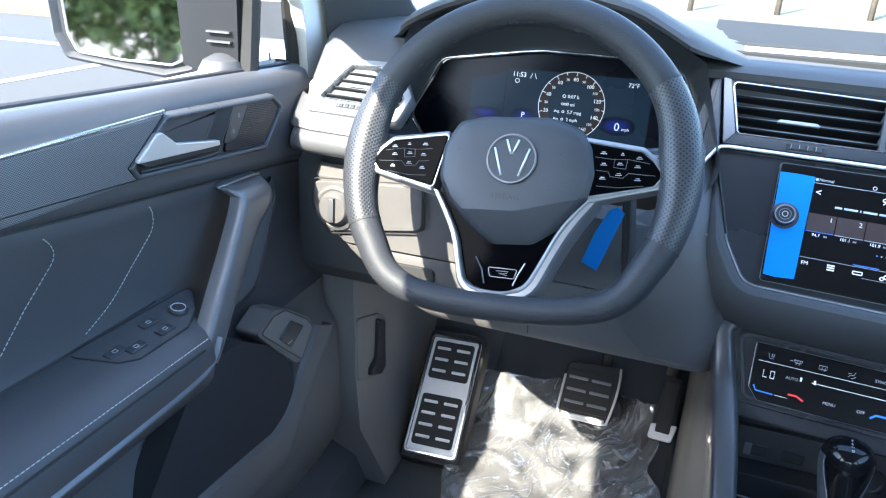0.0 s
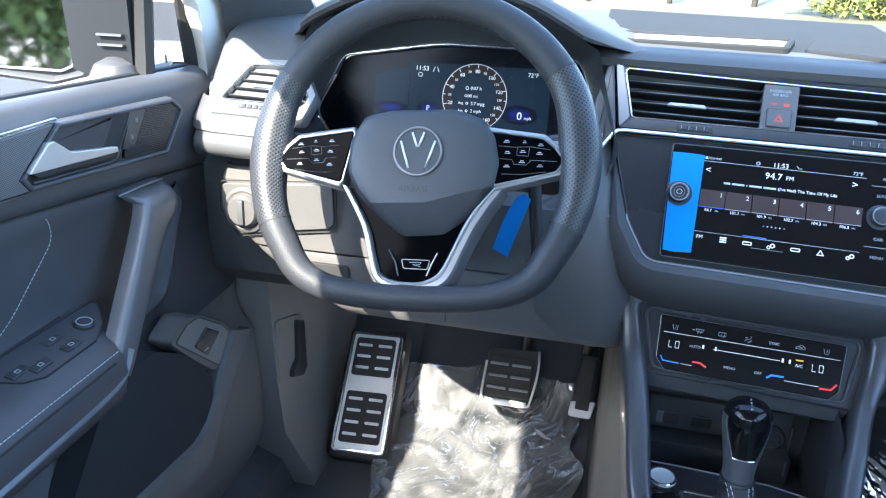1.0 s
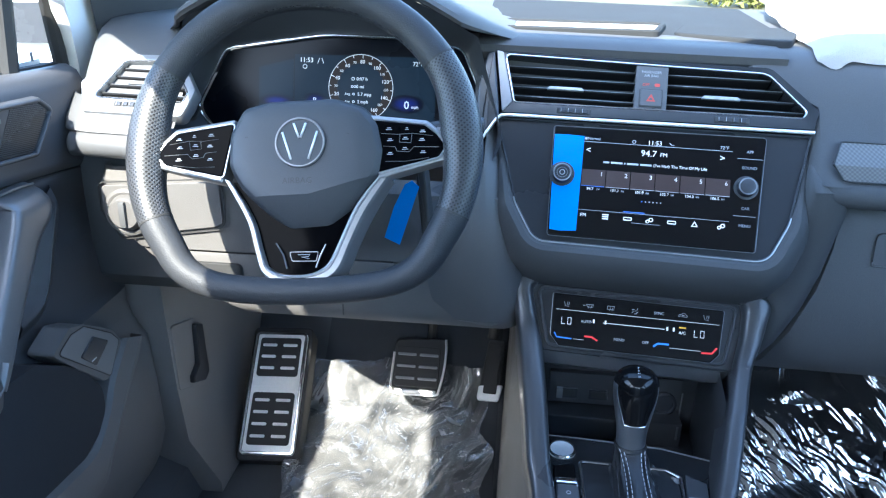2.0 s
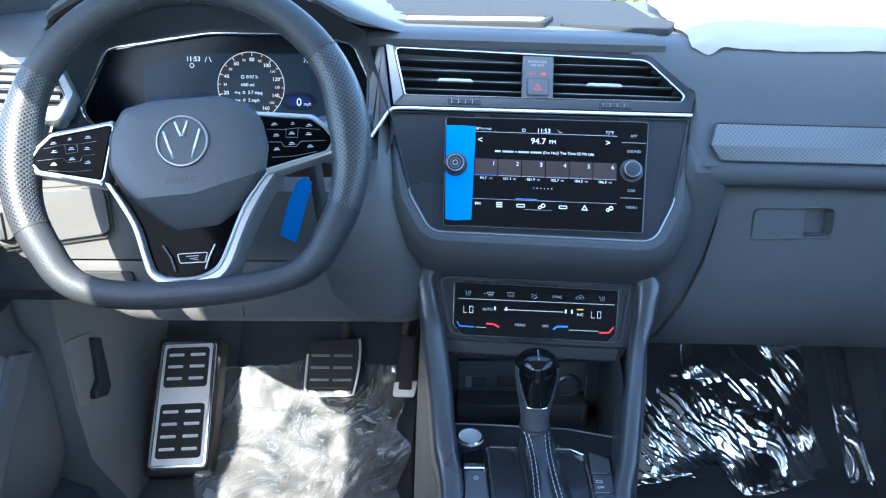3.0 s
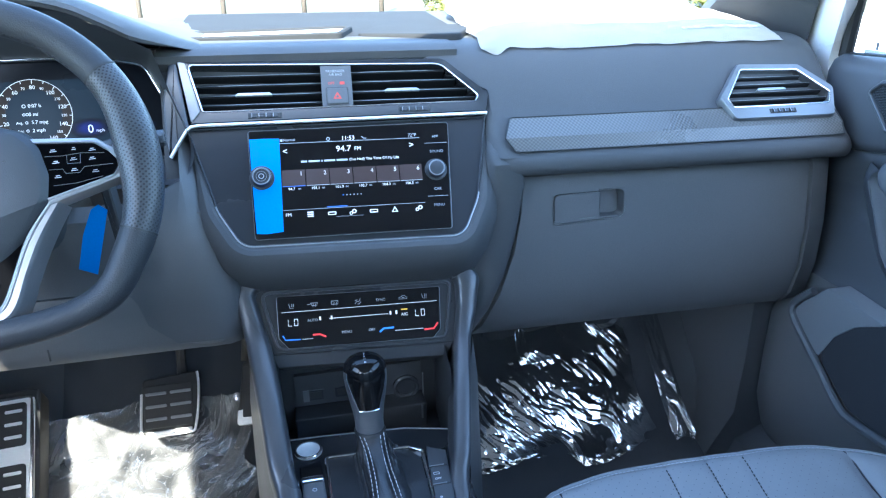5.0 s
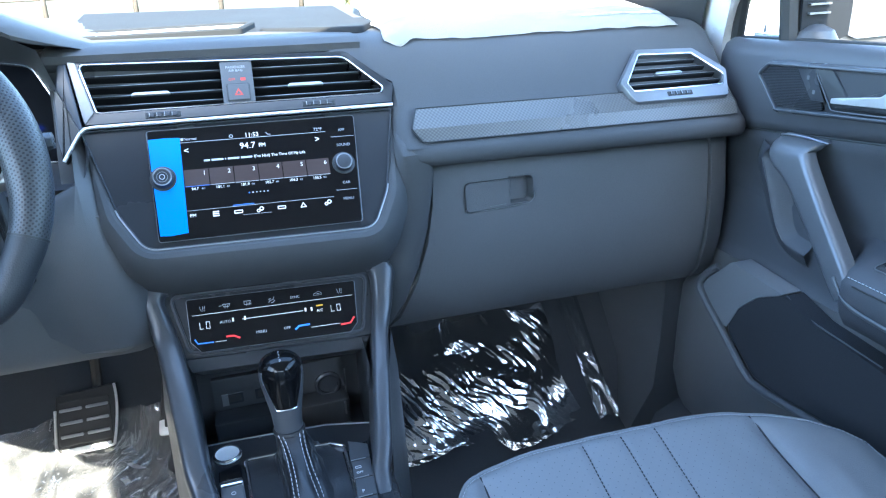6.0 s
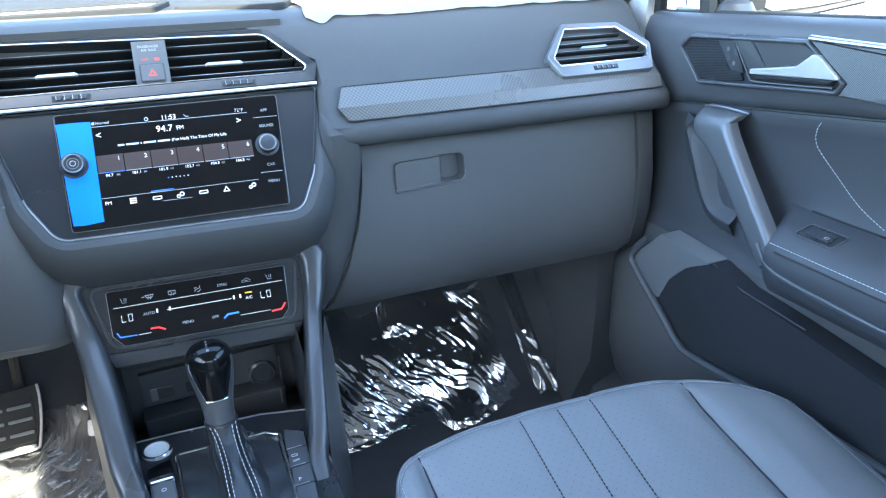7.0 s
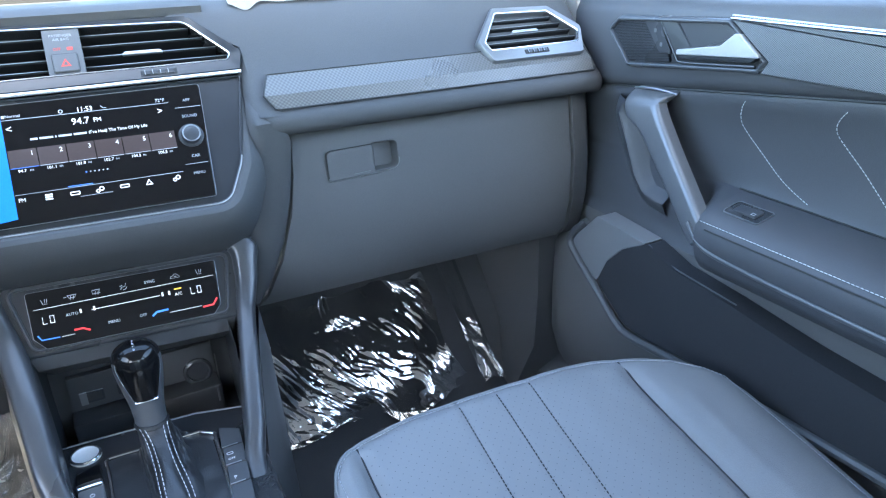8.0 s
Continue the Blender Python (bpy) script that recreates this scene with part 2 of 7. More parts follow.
def weave(name, a, b, rough, metal, scale, both_ways=True):
    """A fine woven pattern of crossed waves."""
    m = mat(name, a, rough, metal, vary=0.1)
    t = m.node_tree
    bsdf = t.nodes["Principled BSDF"]
    geo = t.nodes.new("ShaderNodeTexCoord")
    sep = t.nodes.new("ShaderNodeSeparateXYZ")
    t.links.new(geo.outputs["Object"], sep.inputs[0])
    along = t.nodes.new("ShaderNodeMath")
    along.operation = "ADD"
    t.links.new(sep.outputs["X"], along.inputs[0])
    if both_ways:
        t.links.new(sep.outputs["Y"], along.inputs[1])
    else:
        along.inputs[1].default_value = 0.0
    waves = []
    for src, k in ((along.outputs[0], scale), (sep.outputs["Z"], scale * 1.3)):
        mul, sn = t.nodes.new("ShaderNodeMath"), t.nodes.new("ShaderNodeMath")
        mul.operation, sn.operation = "MULTIPLY", "SINE"
        mul.inputs[1].default_value = k
        t.links.new(src, mul.inputs[0])
        t.links.new(mul.outputs[0], sn.inputs[0])
        waves.append(sn)
    both = t.nodes.new("ShaderNodeMath")
    both.operation = "MULTIPLY"
    t.links.new(waves[0].outputs[0], both.inputs[0])
    t.links.new(waves[1].outputs[0], both.inputs[1])
    ramp = t.nodes.new("ShaderNodeMapRange")
    ramp.inputs["From Min"].default_value, ramp.inputs["From Max"].default_value = -0.6, 0.6
    t.links.new(both.outputs[0], ramp.inputs["Value"])
    mix = t.nodes.new("ShaderNodeMix")
    mix.data_type = "RGBA"
    mix.inputs[6].default_value, mix.inputs[7].default_value = (*a, 1), (*b, 1)
    t.links.new(ramp.outputs[0], mix.inputs[0])
    t.links.new(mix.outputs[2], bsdf.inputs["Base Color"])
    bump = t.nodes.new("ShaderNodeBump")
    bump.inputs["Strength"].default_value, bump.inputs["Distance"].default_value = 0.5, 0.0003
    t.links.new(both.outputs[0], bump.inputs["Height"])
    t.links.new(bump.outputs[0], bsdf.inputs["Normal"])
    return m


def dotted(name, a, b, rough, pitch, size, relief, dims="3D", coord="Object"):
    """Leather with a lattice of small punched holes."""
    m = mat(name, a, rough, vary=0.1)
    t = m.node_tree
    bsdf = t.nodes["Principled BSDF"]
    geo = t.nodes.new("ShaderNodeTexCoord")
    vor = t.nodes.new("ShaderNodeTexVoronoi")
    vor.inputs["Scale"].default_value, vor.inputs["Randomness"].default_value = 1 / pitch, 0.0
    vor.voronoi_dimensions = dims
    rot = t.nodes.new("ShaderNodeMapping")
    rot.inputs["Rotation"].default_value = (0.0, 0.0, 0.785)
    t.links.new(geo.outputs[coord], rot.inputs["Vector"])
    t.links.new(rot.outputs[0], vor.inputs["Vector"])
    ramp = t.nodes.new("ShaderNodeMapRange")
    ramp.inputs["From Min"].default_value, ramp.inputs["From Max"].default_value = size * 0.7, size
    t.links.new(vor.outputs["Distance"], ramp.inputs["Value"])
    mix = t.nodes.new("ShaderNodeMix")
    mix.data_type = "RGBA"
    mix.inputs[6].default_value, mix.inputs[7].default_value = (*b, 1), (*a, 1)
    t.links.new(ramp.outputs[0], mix.inputs[0])
    t.links.new(mix.outputs[2], bsdf.inputs["Base Color"])
    bump = t.nodes.new("ShaderNodeBump")
    bump.inputs["Strength"].default_value, bump.inputs["Distance"].default_value = 0.7, relief
    t.links.new(ramp.outputs[0], bump.inputs["Height"])
    t.links.new(bump.outputs[0], bsdf.inputs["Normal"])
    return m


WEAVE = weave("woven_silver_trim", (0.078, 0.074, 0.068), (0.120, 0.114, 0.106), 0.33, 0.05, 1200, False)
DWEAVE = weave("woven_dark_trim", (0.06, 0.063, 0.068), (0.20, 0.21, 0.225), 0.35, 0.4, 2300)
PERF = dotted("perforated_black_leather", (0.044, 0.046, 0.050), (0.004, 0.004, 0.005), 0.40, 0.0033, 0.34, 0.0007, "2D", "UV")
SEATPERF = dotted("perforated_grey_leatherette", (0.158, 0.163, 0.171), (0.070, 0.073, 0.080), 0.40, 0.0084, 0.085, 0.0003, "2D")

# ---- building tools ----
BASE = {}


def thing(name, label, category, base=(0, 0, 0), group="", kind=""):
    ob = new(name)
    ob.location = base
    ob.empty_display_size = 0.05
    BASE[ob.name] = Matrix.Translation(base)
    return tagged(ob, label, category, group, kind)


def part(name, bm, material, parent=None, label="", sharp=32, smooth=True):
    bmesh.ops.recalc_face_normals(bm, faces=bm.faces)
    for e in bm.edges:
        e.smooth = len(e.link_faces) == 2 and e.calc_face_angle(0) < radians(sharp)
    for f in bm.faces:
        f.smooth = smooth and len(f.verts) <= 4
    me = bpy.data.meshes.new(name)
    bm.to_mesh(me)
    bm.free()
    me.materials.append(material)
    ob = new(name, me)
    if parent:
        ob.parent = parent
        ob.matrix_parent_inverse = BASE.get(parent.name, Matrix()).inverted()
    if label:
        ob["label"] = label
    return ob


def solid(name, bm, material, label, category, group="", kind=""):
    return tagged(part(name, bm, material), label, category, group, kind)


def plane_axes(origin, yaw=0.0, slope=0.0, roll=0.0):
    """A slanted panel's pose: x to the right, y up along the panel, z towards the cabin."""
    a, s, r = radians(yaw), radians(slope), radians(roll)
    u = Vector((math.cos(a), math.sin(a), 0))
    v = Vector((-math.sin(a) * math.sin(s), math.cos(a) * math.sin(s), math.cos(s)))
    u, v = math.cos(r) * u + math.sin(r) * v, math.cos(r) * v - math.sin(r) * u
    n = u.cross(v)
    return Matrix(((u.x, v.x, n.x, origin[0]), (u.y, v.y, n.y, origin[1]), (u.z, v.z, n.z, origin[2]), (0, 0, 0, 1)))


def rounded(poly, r, seg=5):
    """A polygon's corners rounded."""
    out, n = [], len(poly)
    rs = r if isinstance(r, (list, tuple)) else [r] * n
    for i in range(n):
        p, a, b = Vector(poly[i]), Vector(poly[i - 1]), Vector(poly[(i + 1) % n])
        da, db = (a - p), (b - p)
        la, lb = da.length, db.length
        ang = da.angle(db)
        k = min(rs[i] / max(math.tan(ang / 2), 0.05), la * 0.48, lb * 0.48)
        if k < 1e-5:
            out.append(p)
            continue
        p0, p1 = p + da / la * k, p + db / lb * k
        for j in range(seg + 1):
            s = j / seg
            out.append((1 - s) ** 2 * p0 + 2 * s * (1 - s) * p + s * s * p1)
    return out


def offset(poly, d):
    """A polygon moved inwards by d (outwards: minus)."""
    n = len(poly)
    area = sum(poly[i - 1][0] * poly[i][1] - poly[i][0] * poly[i - 1][1] for i in range(n))
    s = 1 if area > 0 else -1
    out = []
    for i in range(n):
        p, a, b = Vector(poly[i]), Vector(poly[i - 1]), Vector(poly[(i + 1) % n])
        e0, e1 = (p - a).normalized(), (b - p).normalized()
        n0, n1 = Vector((-e0.y, e0.x)) * s, Vector((-e1.y, e1.x)) * s
        m = n0 + n1
        m = m / max(m.length_squared / 2, 0.5)
        out.append(p + m * d)
    return out


def skin(loops, closed=True, cap0=True, cap1=True, bm=None):
    """A surface through loops of equal counts."""
    bm = bm or bmesh.new()
    vs = [[bm.verts.new(p) for p in loop] for loop in loops]
    n = len(vs[0])
    for a, b in zip(vs, vs[1:]):
        for i in range(n if closed else n - 1):
            j = (i + 1) % n
            bm.faces.new((a[i], a[j], b[j], b[i]))
    if closed and cap0:
        bm.faces.new(vs[0])
    if closed and cap1:
        bm.faces.new(vs[-1])
    return bm


def prism(poly, d0, d1, m=None, chamfer=0.0, bm=None, back=True):
    """A flat polygon thickened from d0 to d1 along its normal, its front edge eased."""
    m = m or Matrix()
    loops = [[(*p, d0) for p in poly]]
    if chamfer:
        sg = 1 if d1 > d0 else -1
        loops += [[(*p, d1 - sg * chamfer) for p in poly], [(*p, d1 - sg * chamfer * 0.3) for p in offset(poly, chamfer * 0.3)], [(*p, d1) for p in offset(poly, chamfer)]]
    else:
        loops += [[(*p, d1) for p in poly]]
    return skin([[m @ Vector(p) for p in l] for l in loops], cap0=back, bm=bm)


def ring(poly, width, d0, d1, m=None, chamfer=0.0, bm=None):
    """A border of a given width round a polygon."""
    m = m or Matrix()
    inner = offset(poly, width)
    c = chamfer
    loops = [[(*p, d0) for p in poly], [(*p, d1 - c) for p in poly]]
    if c:
        loops += [[(*p, d1) for p in offset(poly, c)], [(*p, d1) for p in offset(poly, width - c)]]
    loops += [[(*p, d1 - c) for p in inner], [(*p, d0) for p in inner]]
    loops = [[m @ Vector(p) for p in l] for l in loops]
    return skin(loops + [loops[0]], cap0=False, cap1=False, bm=bm)


def box(x0, x1, y0, y1, z0, z1, m=None, chamfer=0.0, bm=None):
    return prism([(x0, y0), (x1, y0), (x1, y1), (x0, y1)], z0, z1, m, chamfer, bm)


def rect(x0, x1, y0, y1):
    return [(x0, y0), (x1, y0), (x1, y1), (x0, y1)]


def tube(points, radius, closed=False, seg=12, flat=1.0, bm=None, up=None):
    """A round bar through points; radius a number or one for each point; flat squeezes it along up."""
    pts = [Vector(p) for p in points]
    n = len(pts)
    rs = radius if isinstance(radius, (list, tuple)) else [radius] * n
    loops, side = [], None
    for i, p in enumerate(pts):
        a = pts[i - 1] if (i or closed) else p
        b = pts[(i + 1) % n] if (i < n - 1 or closed) else p
        d = (b - a).normalized()
        if up is not None:
            side = d.cross(Vector(up)).normalized()
        elif side is None:
            side = d.orthogonal().normalized()
        else:
            side = (side - d * side.dot(d)).normalized()
        w = side.cross(d)
        loops.append([p + (side * math.cos(t) + w * flat * math.sin(t)) * rs[i] for t in (2 * math.pi * k / seg for k in range(seg))])
    if closed:
        return skin(loops + [loops[0]], cap0=False, cap1=False, bm=bm)
    return skin(loops, bm=bm)


def smooth_path(points, per=6, closed=False):
    """A smooth curve through points."""
    p = [Vector(q) for q in points]
    n = len(p)
    out = []
    for i in range(n if closed else n - 1):
        a, b, c, d = (p[(i - 1) % n] if (i or closed) else p[i]), p[i], p[(i + 1) % n], (p[(i + 2) % n] if (i < n - 2 or closed) else p[(i + 1) % n])
        for k in range(per):
            t = k / per
            out.append(0.5 * (2 * b + (c - a) * t + (2 * a - 5 * b + 4 * c - d) * t * t + (3 * b - a - 3 * c + d) * t ** 3))
    if not closed:
        out.append(p[-1])
    return out


def refine(loops, per=4):
    """More loops between the given ones, gliding smoothly."""
    cols = [smooth_path([l[j] for l in loops], per) for j in range(len(loops[0]))]
    return [[c[i] for c in cols] for i in range(len(cols[0]))]


def stitches(points, parent, material=THREAD, length=0.0045, gap=0.0016, r=0.0006, lift=(0, 0, 0.0006), name="stitching"):
    """A seam of single threads along a path, as one mesh."""
    p = [Vector(q) + Vector(lift) for q in points]
    far = [0.0]
    for a, b in zip(p, p[1:]):
        far.append(far[-1] + (b - a).length)

    def at(s):
        for i in range(len(p) - 1):
            if s <= far[i + 1] or i == len(p) - 2:
                l = far[i + 1] - far[i]
                return p[i] + (p[i + 1] - p[i]) * ((s - far[i]) / l if l > 1e-9 else 0)
    bm, s = bmesh.new(), 0.0
    while s + length < far[-1]:
        tube([at(s), at(s + length * 0.5) + Vector(lift) * 0.3, at(s + length)], [r * 0.7, r, r * 0.7], seg=5, bm=bm)
        s += length + gap
    return part(name, bm, material, parent)


def words(text, size, m, material, parent, align="CENTER", name="writing", depth=0.0002):
    """Lettering lying on a panel pose m."""
    c = bpy.data.curves.new(name, "FONT")
    c.body, c.size, c.align_x, c.align_y, c.extrude, c.resolution_u = text, size, align, "CENTER", depth, 2
    tmp = bpy.data.objects.new("tmp", c)
    me = bpy.data.meshes.new_from_object(tmp)
    bpy.data.objects.remove(tmp)
    bpy.data.curves.remove(c)
    bm = bmesh.new()
    bm.from_mesh(me)
    bpy.data.meshes.remove(me)
    bm.transform(m)
    return part(name, bm, material, parent, smooth=False)


def disc(r, n=32, cx=0.0, cy=0.0):
    return [(cx + r * math.cos(2 * math.pi * k / n), cy + r * math.sin(2 * math.pi * k / n)) for k in range(n)]


def lathe(profile, m=None, n=32, bm=None, hollow=False):
    """A turned shape: profile of (radius, height) along the pose's z."""
    m = m or Matrix()
    return skin([[m @ Vector((r * math.cos(2 * math.pi * k / n), r * math.sin(2 * math.pi * k / n), h)) for k in range(n)] for r, h in profile], bm=bm, cap0=not hollow, cap1=not hollow)


def drop(x):
    """The dashboard sits a little lower on the passenger's side."""
    return -0.021 * x

# ---- setting: cabin shell ----
def across(stations, sag=True, per=0):
    """A skin through profiles of (y, z), each at its x."""
    rows = [[(x, y, z + (drop(x) if sag else 0)) for y, z in prof] for x, prof in stations]
    return skin(refine(rows, per) if per else rows, closed=False)


# floor pan with its rise to the firewall
FLOOR_R = [(-1.2, 0.0), (0.3, 0.0), (0.88, 0.0), (0.94, 0.022), (1.02, 0.096), (1.10, 0.176), (1.24, 0.315), (1.36, 0.45), (1.36, 0.70)]
FLOOR_L = [(-1.2, 0.0), (0.3, 0.0), (1.00, 0.0), (1.12, 0.02), (1.22, 0.09), (1.34, 0.22), (1.38, 0.45), (1.38, 0.70)]
bm = skin([[(x, y, z) for y, z in p] for x, p in ((-0.78, FLOOR_L), (-0.13, FLOOR_L), (-0.12, FLOOR_R), (0.78, FLOOR_R))], closed=False)
bmesh.ops.reverse_faces(bm, faces=bm.faces[:])
bmesh.ops.solidify(bm, geom=bm.faces[:], thickness=0.03)
solid("floor", bm, CARPET, "black carpeted car floor rising to the firewall", "floor", kind="structure")

# unseen roof and added rear wall: they cut off the sun and bounce light
bm = skin([[(x, y, z) for x, z in ((-0.60, z0), (-0.3, z0 + 0.02), (0.3, z0 + 0.02), (0.60, z0), (0.60, z0 + 0.06), (-0.60, z0 + 0.06))] for y, z0 in ((-1.3, 1.08), (-0.5, 1.13), (0.2, 1.12), (0.45, 1.08), (0.62, 1.03))])
solid("ceiling", bm, LINER, "unseen car roof, its liner kept pale to bounce light", "ceiling", kind="structure")
bm = box(-0.76, 0.76, -1.36, -1.30, -0.05, 0.80)
solid("wall_rear", bm, LINER, "unseen pale wall added to close the cabin and bounce light", "wall", kind="structure")
for s, nm in ((-1, "wall_left"), (1, "wall_right")):
    # unseen side walls and pillars behind the doors, added to close the cabin
    bm = box(*sorted((s * 0.74, s * 0.80)), -1.36, -0.32, -0.05, 0.72)
    solid(nm, bm, HARD, "dark lower side wall behind the front door", "wall", kind="structure")
    for y0, y1 in ((-0.34, -0.22), (-1.36, -1.2)):
        bm = skin([[(s * x, y, z) for x, y, z in l] for l in (((0.72, y0, 0.70), (0.80, y0, 0.70), (0.80, y1, 0.70), (0.72, y1, 0.70)), ((0.58, y0, 1.14), (0.64, y0, 1.14), (0.64, y1, 1.14), (0.58, y1, 1.14)))])
        solid("pillar", bm, HARD, "dark side pillar between the windows", "pillar", kind="structure")
    # unseen roof rail over the side windows, set where it cuts off the sun
    bm = tube([(s * 0.61, -1.3, 1.12), (s * 0.61, -0.2, 1.14), (s * 0.605, 0.3, 1.11), (s * 0.62, 0.50, 1.02)], 0.042, seg=10)
    solid("roof_rail", bm, LINER, "unseen pale rail above the side windows, placed to cut off the sun", "roof rail", kind="structure")
    # sloping front pillar, padded inside and painted outside
    rows, skinrows = [], []
    for t in (-0.14, 0.0, 0.2, 0.4, 0.6, 0.8, 1.0):
        y, z, x = 1.19 - 0.80 * t, 0.695 + 0.45 * t, 0.705 - 0.11 * t
        near = {-0.14: 0.985, 0.0: 0.972, 0.2: 0.925, 0.4: 0.80}.get(t, y - 0.07)
        rows.append([(s * (x - 0.055), y + 0.01, z), (s * (x - 0.030), (y + near) / 2 + 0.01, z - 0.005), (s * (x + 0.008), near + 0.012, z - 0.01), (s * (x + 0.018), near, z - 0.01), (s * (x + 0.020), near + 0.02, z - 0.01), (s * (x + 0.02), y + 0.03, z + 0.01), (s * (x - 0.03), y + 0.05, z + 0.015)])
        skinrows.append([(s * (x + 0.026), near - 0.048 + 0.03 * t, z - 0.01), (s * (x + 0.050), near - 0.043 + 0.03 * t, z - 0.01), (s * (x + 0.056), y + 0.03, z + 0.01), (s * (x + 0.026), y + 0.06, z + 0.015)])
    solid("front_pillar", skin(rows), SOFT, "dark padded windscreen pillar trim", "pillar", kind="structure")
    solid("body_pillar", skin(skinrows), WHITE, "white painted outer windscreen pillar", "pillar", kind="structure")
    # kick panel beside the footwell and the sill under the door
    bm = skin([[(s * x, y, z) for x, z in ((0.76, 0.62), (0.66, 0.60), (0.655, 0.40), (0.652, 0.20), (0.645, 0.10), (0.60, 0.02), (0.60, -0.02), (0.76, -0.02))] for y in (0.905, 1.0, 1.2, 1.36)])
    # driver's panel is coloured paler and warmer in place of bounced sunlight
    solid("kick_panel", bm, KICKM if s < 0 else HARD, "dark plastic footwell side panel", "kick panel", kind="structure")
    bm = skin([[(s * x, y, z) for x, z in ((0.76, 0.07), (0.72, 0.075), (0.69, 0.06), (0.655, 0.045), (0.635, 0.0), (0.635, -0.03), (0.76, -0.03))] for y in (-0.4, 0.3, 0.9, 1.0)])
    solid("door_sill", bm, HARD, "dark plastic door sill trim", "sill", kind="structure")
# cowl in front of the windscreen
bm = skin([[(x * (0.86 if y < 1.4 else 1.0), y, z) for y, z in ((1.36, 0.70), (1.36, 0.742), (1.42, 0.735), (1.60, 0.66), (2.3, 0.52), (2.5, 0.30), (2.5, -0.2))] for x in (-0.80, -0.4, 0, 0.4, 0.80)], closed=False)
bmesh.ops.solidify(bm, geom=bm.faces[:], thickness=0.02)
solid("bonnet", bm, WHITE, "white car bonnet beyond the windscreen", "bonnet", kind="structure")

# ---- dashboard ----
DASH = thing("dashboard", "charcoal soft-touch car dashboard with woven silver trim and air vents", "dashboard", (0, 0.95, 0.5))
UP = [(0.800, 0.612), (0.842, 0.652), (0.868, 0.684), (0.893, 0.712), (0.912, 0.727), (0.940, 0.736), (0.985, 0.738), (1.10, 0.740), (1.34, 0.752)]
LO = [(p.x, p.y) for p in smooth_path([Vector((*q, 0)) for q in ((0.806, 0.618), (0.799, 0.612), (0.7955, 0.604), (0.7965, 0.595), (0.803, 0.588), (0.815, 0.5845), (0.832, 0.583))], 3)]


def ends(prof, s, near=0.008, far=0.03):
    """The rounded outer end of a dashboard skin."""
    return [(s * 0.66, prof), (s * 0.688, [(y + near, z - 0.002) for y, z in prof]), (s * 0.704, [(y + far, z - 0.010) for y, z in prof]), (s * 0.712, [(y + far + 0.05, z - 0.025) for y, z in prof])]


UPF = [(p.x, p.y) for p in smooth_path([Vector((y, z, 0)) for y, z in UP], 3)]


def pod_edge(z):
    """Where the passenger's pad begins beside the centre vents."""
    return 0.1915 - 0.070 * max(0.0, min(1.0, (z - 0.684) / 0.036))


rows = [[(pod_edge(z) + e, y + d * (1 if z < 0.725 else 0), z + drop(0.2)) for y, z in UPF] for e, d in ((-0.010, 0.030), (-0.003, 0.008), (0.004, 0.001), (0.014, 0.0))]
part("upper_pad", skin(rows + [[(x, y, z + drop(x)) for y, z in UPF] for x in (0.3, 0.45, 0.6)] + refine([[(x, y, z + drop(x)) for y, z in prof] for x, prof in ends(UPF, 1)], 4), closed=False), SOFT, DASH)
part("upper_pad", across([(x, UP) for x in (-0.555, -0.60)] + ends(UP, -1)), HARD, DASH)
part("lower_lip", across([(0.188, [(y + 0.012, z) for y, z in LO]), (0.199, [(y + 0.0045, z) for y, z in LO]), (0.210, [(y + 0.0022, z) for y, z in LO]), (0.222, [(y + 0.0006, z) for y, z in LO])] + [(x, LO) for x in (0.238, 0.26, 0.45, 0.58, 0.62)] + ends(LO, 1), per=3), SOFT, DASH)
part("lower_lip", across([(x, LO) for x in (-0.30, -0.4, -0.5)] + ends(LO, -1)), HARD, DASH)
GB = [(0.838, 0.582), (0.830, 0.572), (0.824, 0.53), (0.818, 0.48), (0.820, 0.42), (0.832, 0.372), (0.852, 0.350), (0.90, 0.345), (1.05, 0.40), (1.15, 0.45)]
SLIM = [(y + 0.006, z) for y, z in GB]


def seam(z):
    """How far the edge by the console runs inwards towards the foot."""
    d = max(0.0, 0.575 - z)
    return 0.05 * d + 1.1 * d * d


def lean(stations):
    """Like across(), with the edge by the console leaning inwards at the foot."""
    return skin([[(x - seam(z) * max(0, (0.45 - x) / 0.2190), y, z + drop(x)) for y, z in prof] for x, prof in stations], closed=False)


GP = plane_axes((0.30, 0.8230, 0.524), 0, 6.8, -1.2)
lid = lean([(0.2310, SLIM), (0.2325, GB), (0.3, GB), (0.4, GB), (0.6, GB), (0.650, GB), (0.6515, SLIM)])
# opening for the finger recess of the handle
for u, v, nx, ny in ((0.0355, 0, 1, 0), (0.0715, 0, 1, 0), (0, -0.0115, 0, 1), (0, 0.0265, 0, 1)):
    bmesh.ops.bisect_plane(lid, geom=lid.verts[:] + lid.edges[:] + lid.faces[:], plane_co=GP @ Vector((u, v, 0)), plane_no=GP.to_3x3() @ Vector((nx, ny, 0)))
inside = []
for f in lid.faces:
    c = GP.inverted() @ f.calc_center_median()
    if 0.0355 < c.x < 0.0715 and -0.0115 < c.y < 0.0265 and abs(c.z) < 0.02:
        inside.append(f)
bmesh.ops.delete(lid, geom=inside, context="FACES")
glove = part("glovebox_lid", lid, GLOVEM, DASH, "dark grained glovebox lid with a recessed handle")
part("end_panel", across([(0.655, SLIM), (0.6565, GB), (0.685, [(y + 0.006, z) for y, z in GB]), (0.706, [(y + 0.03, z) for y, z in GB]), (0.714, [(y + 0.09, z) for y, z in GB])]), GLOVEM, DASH)
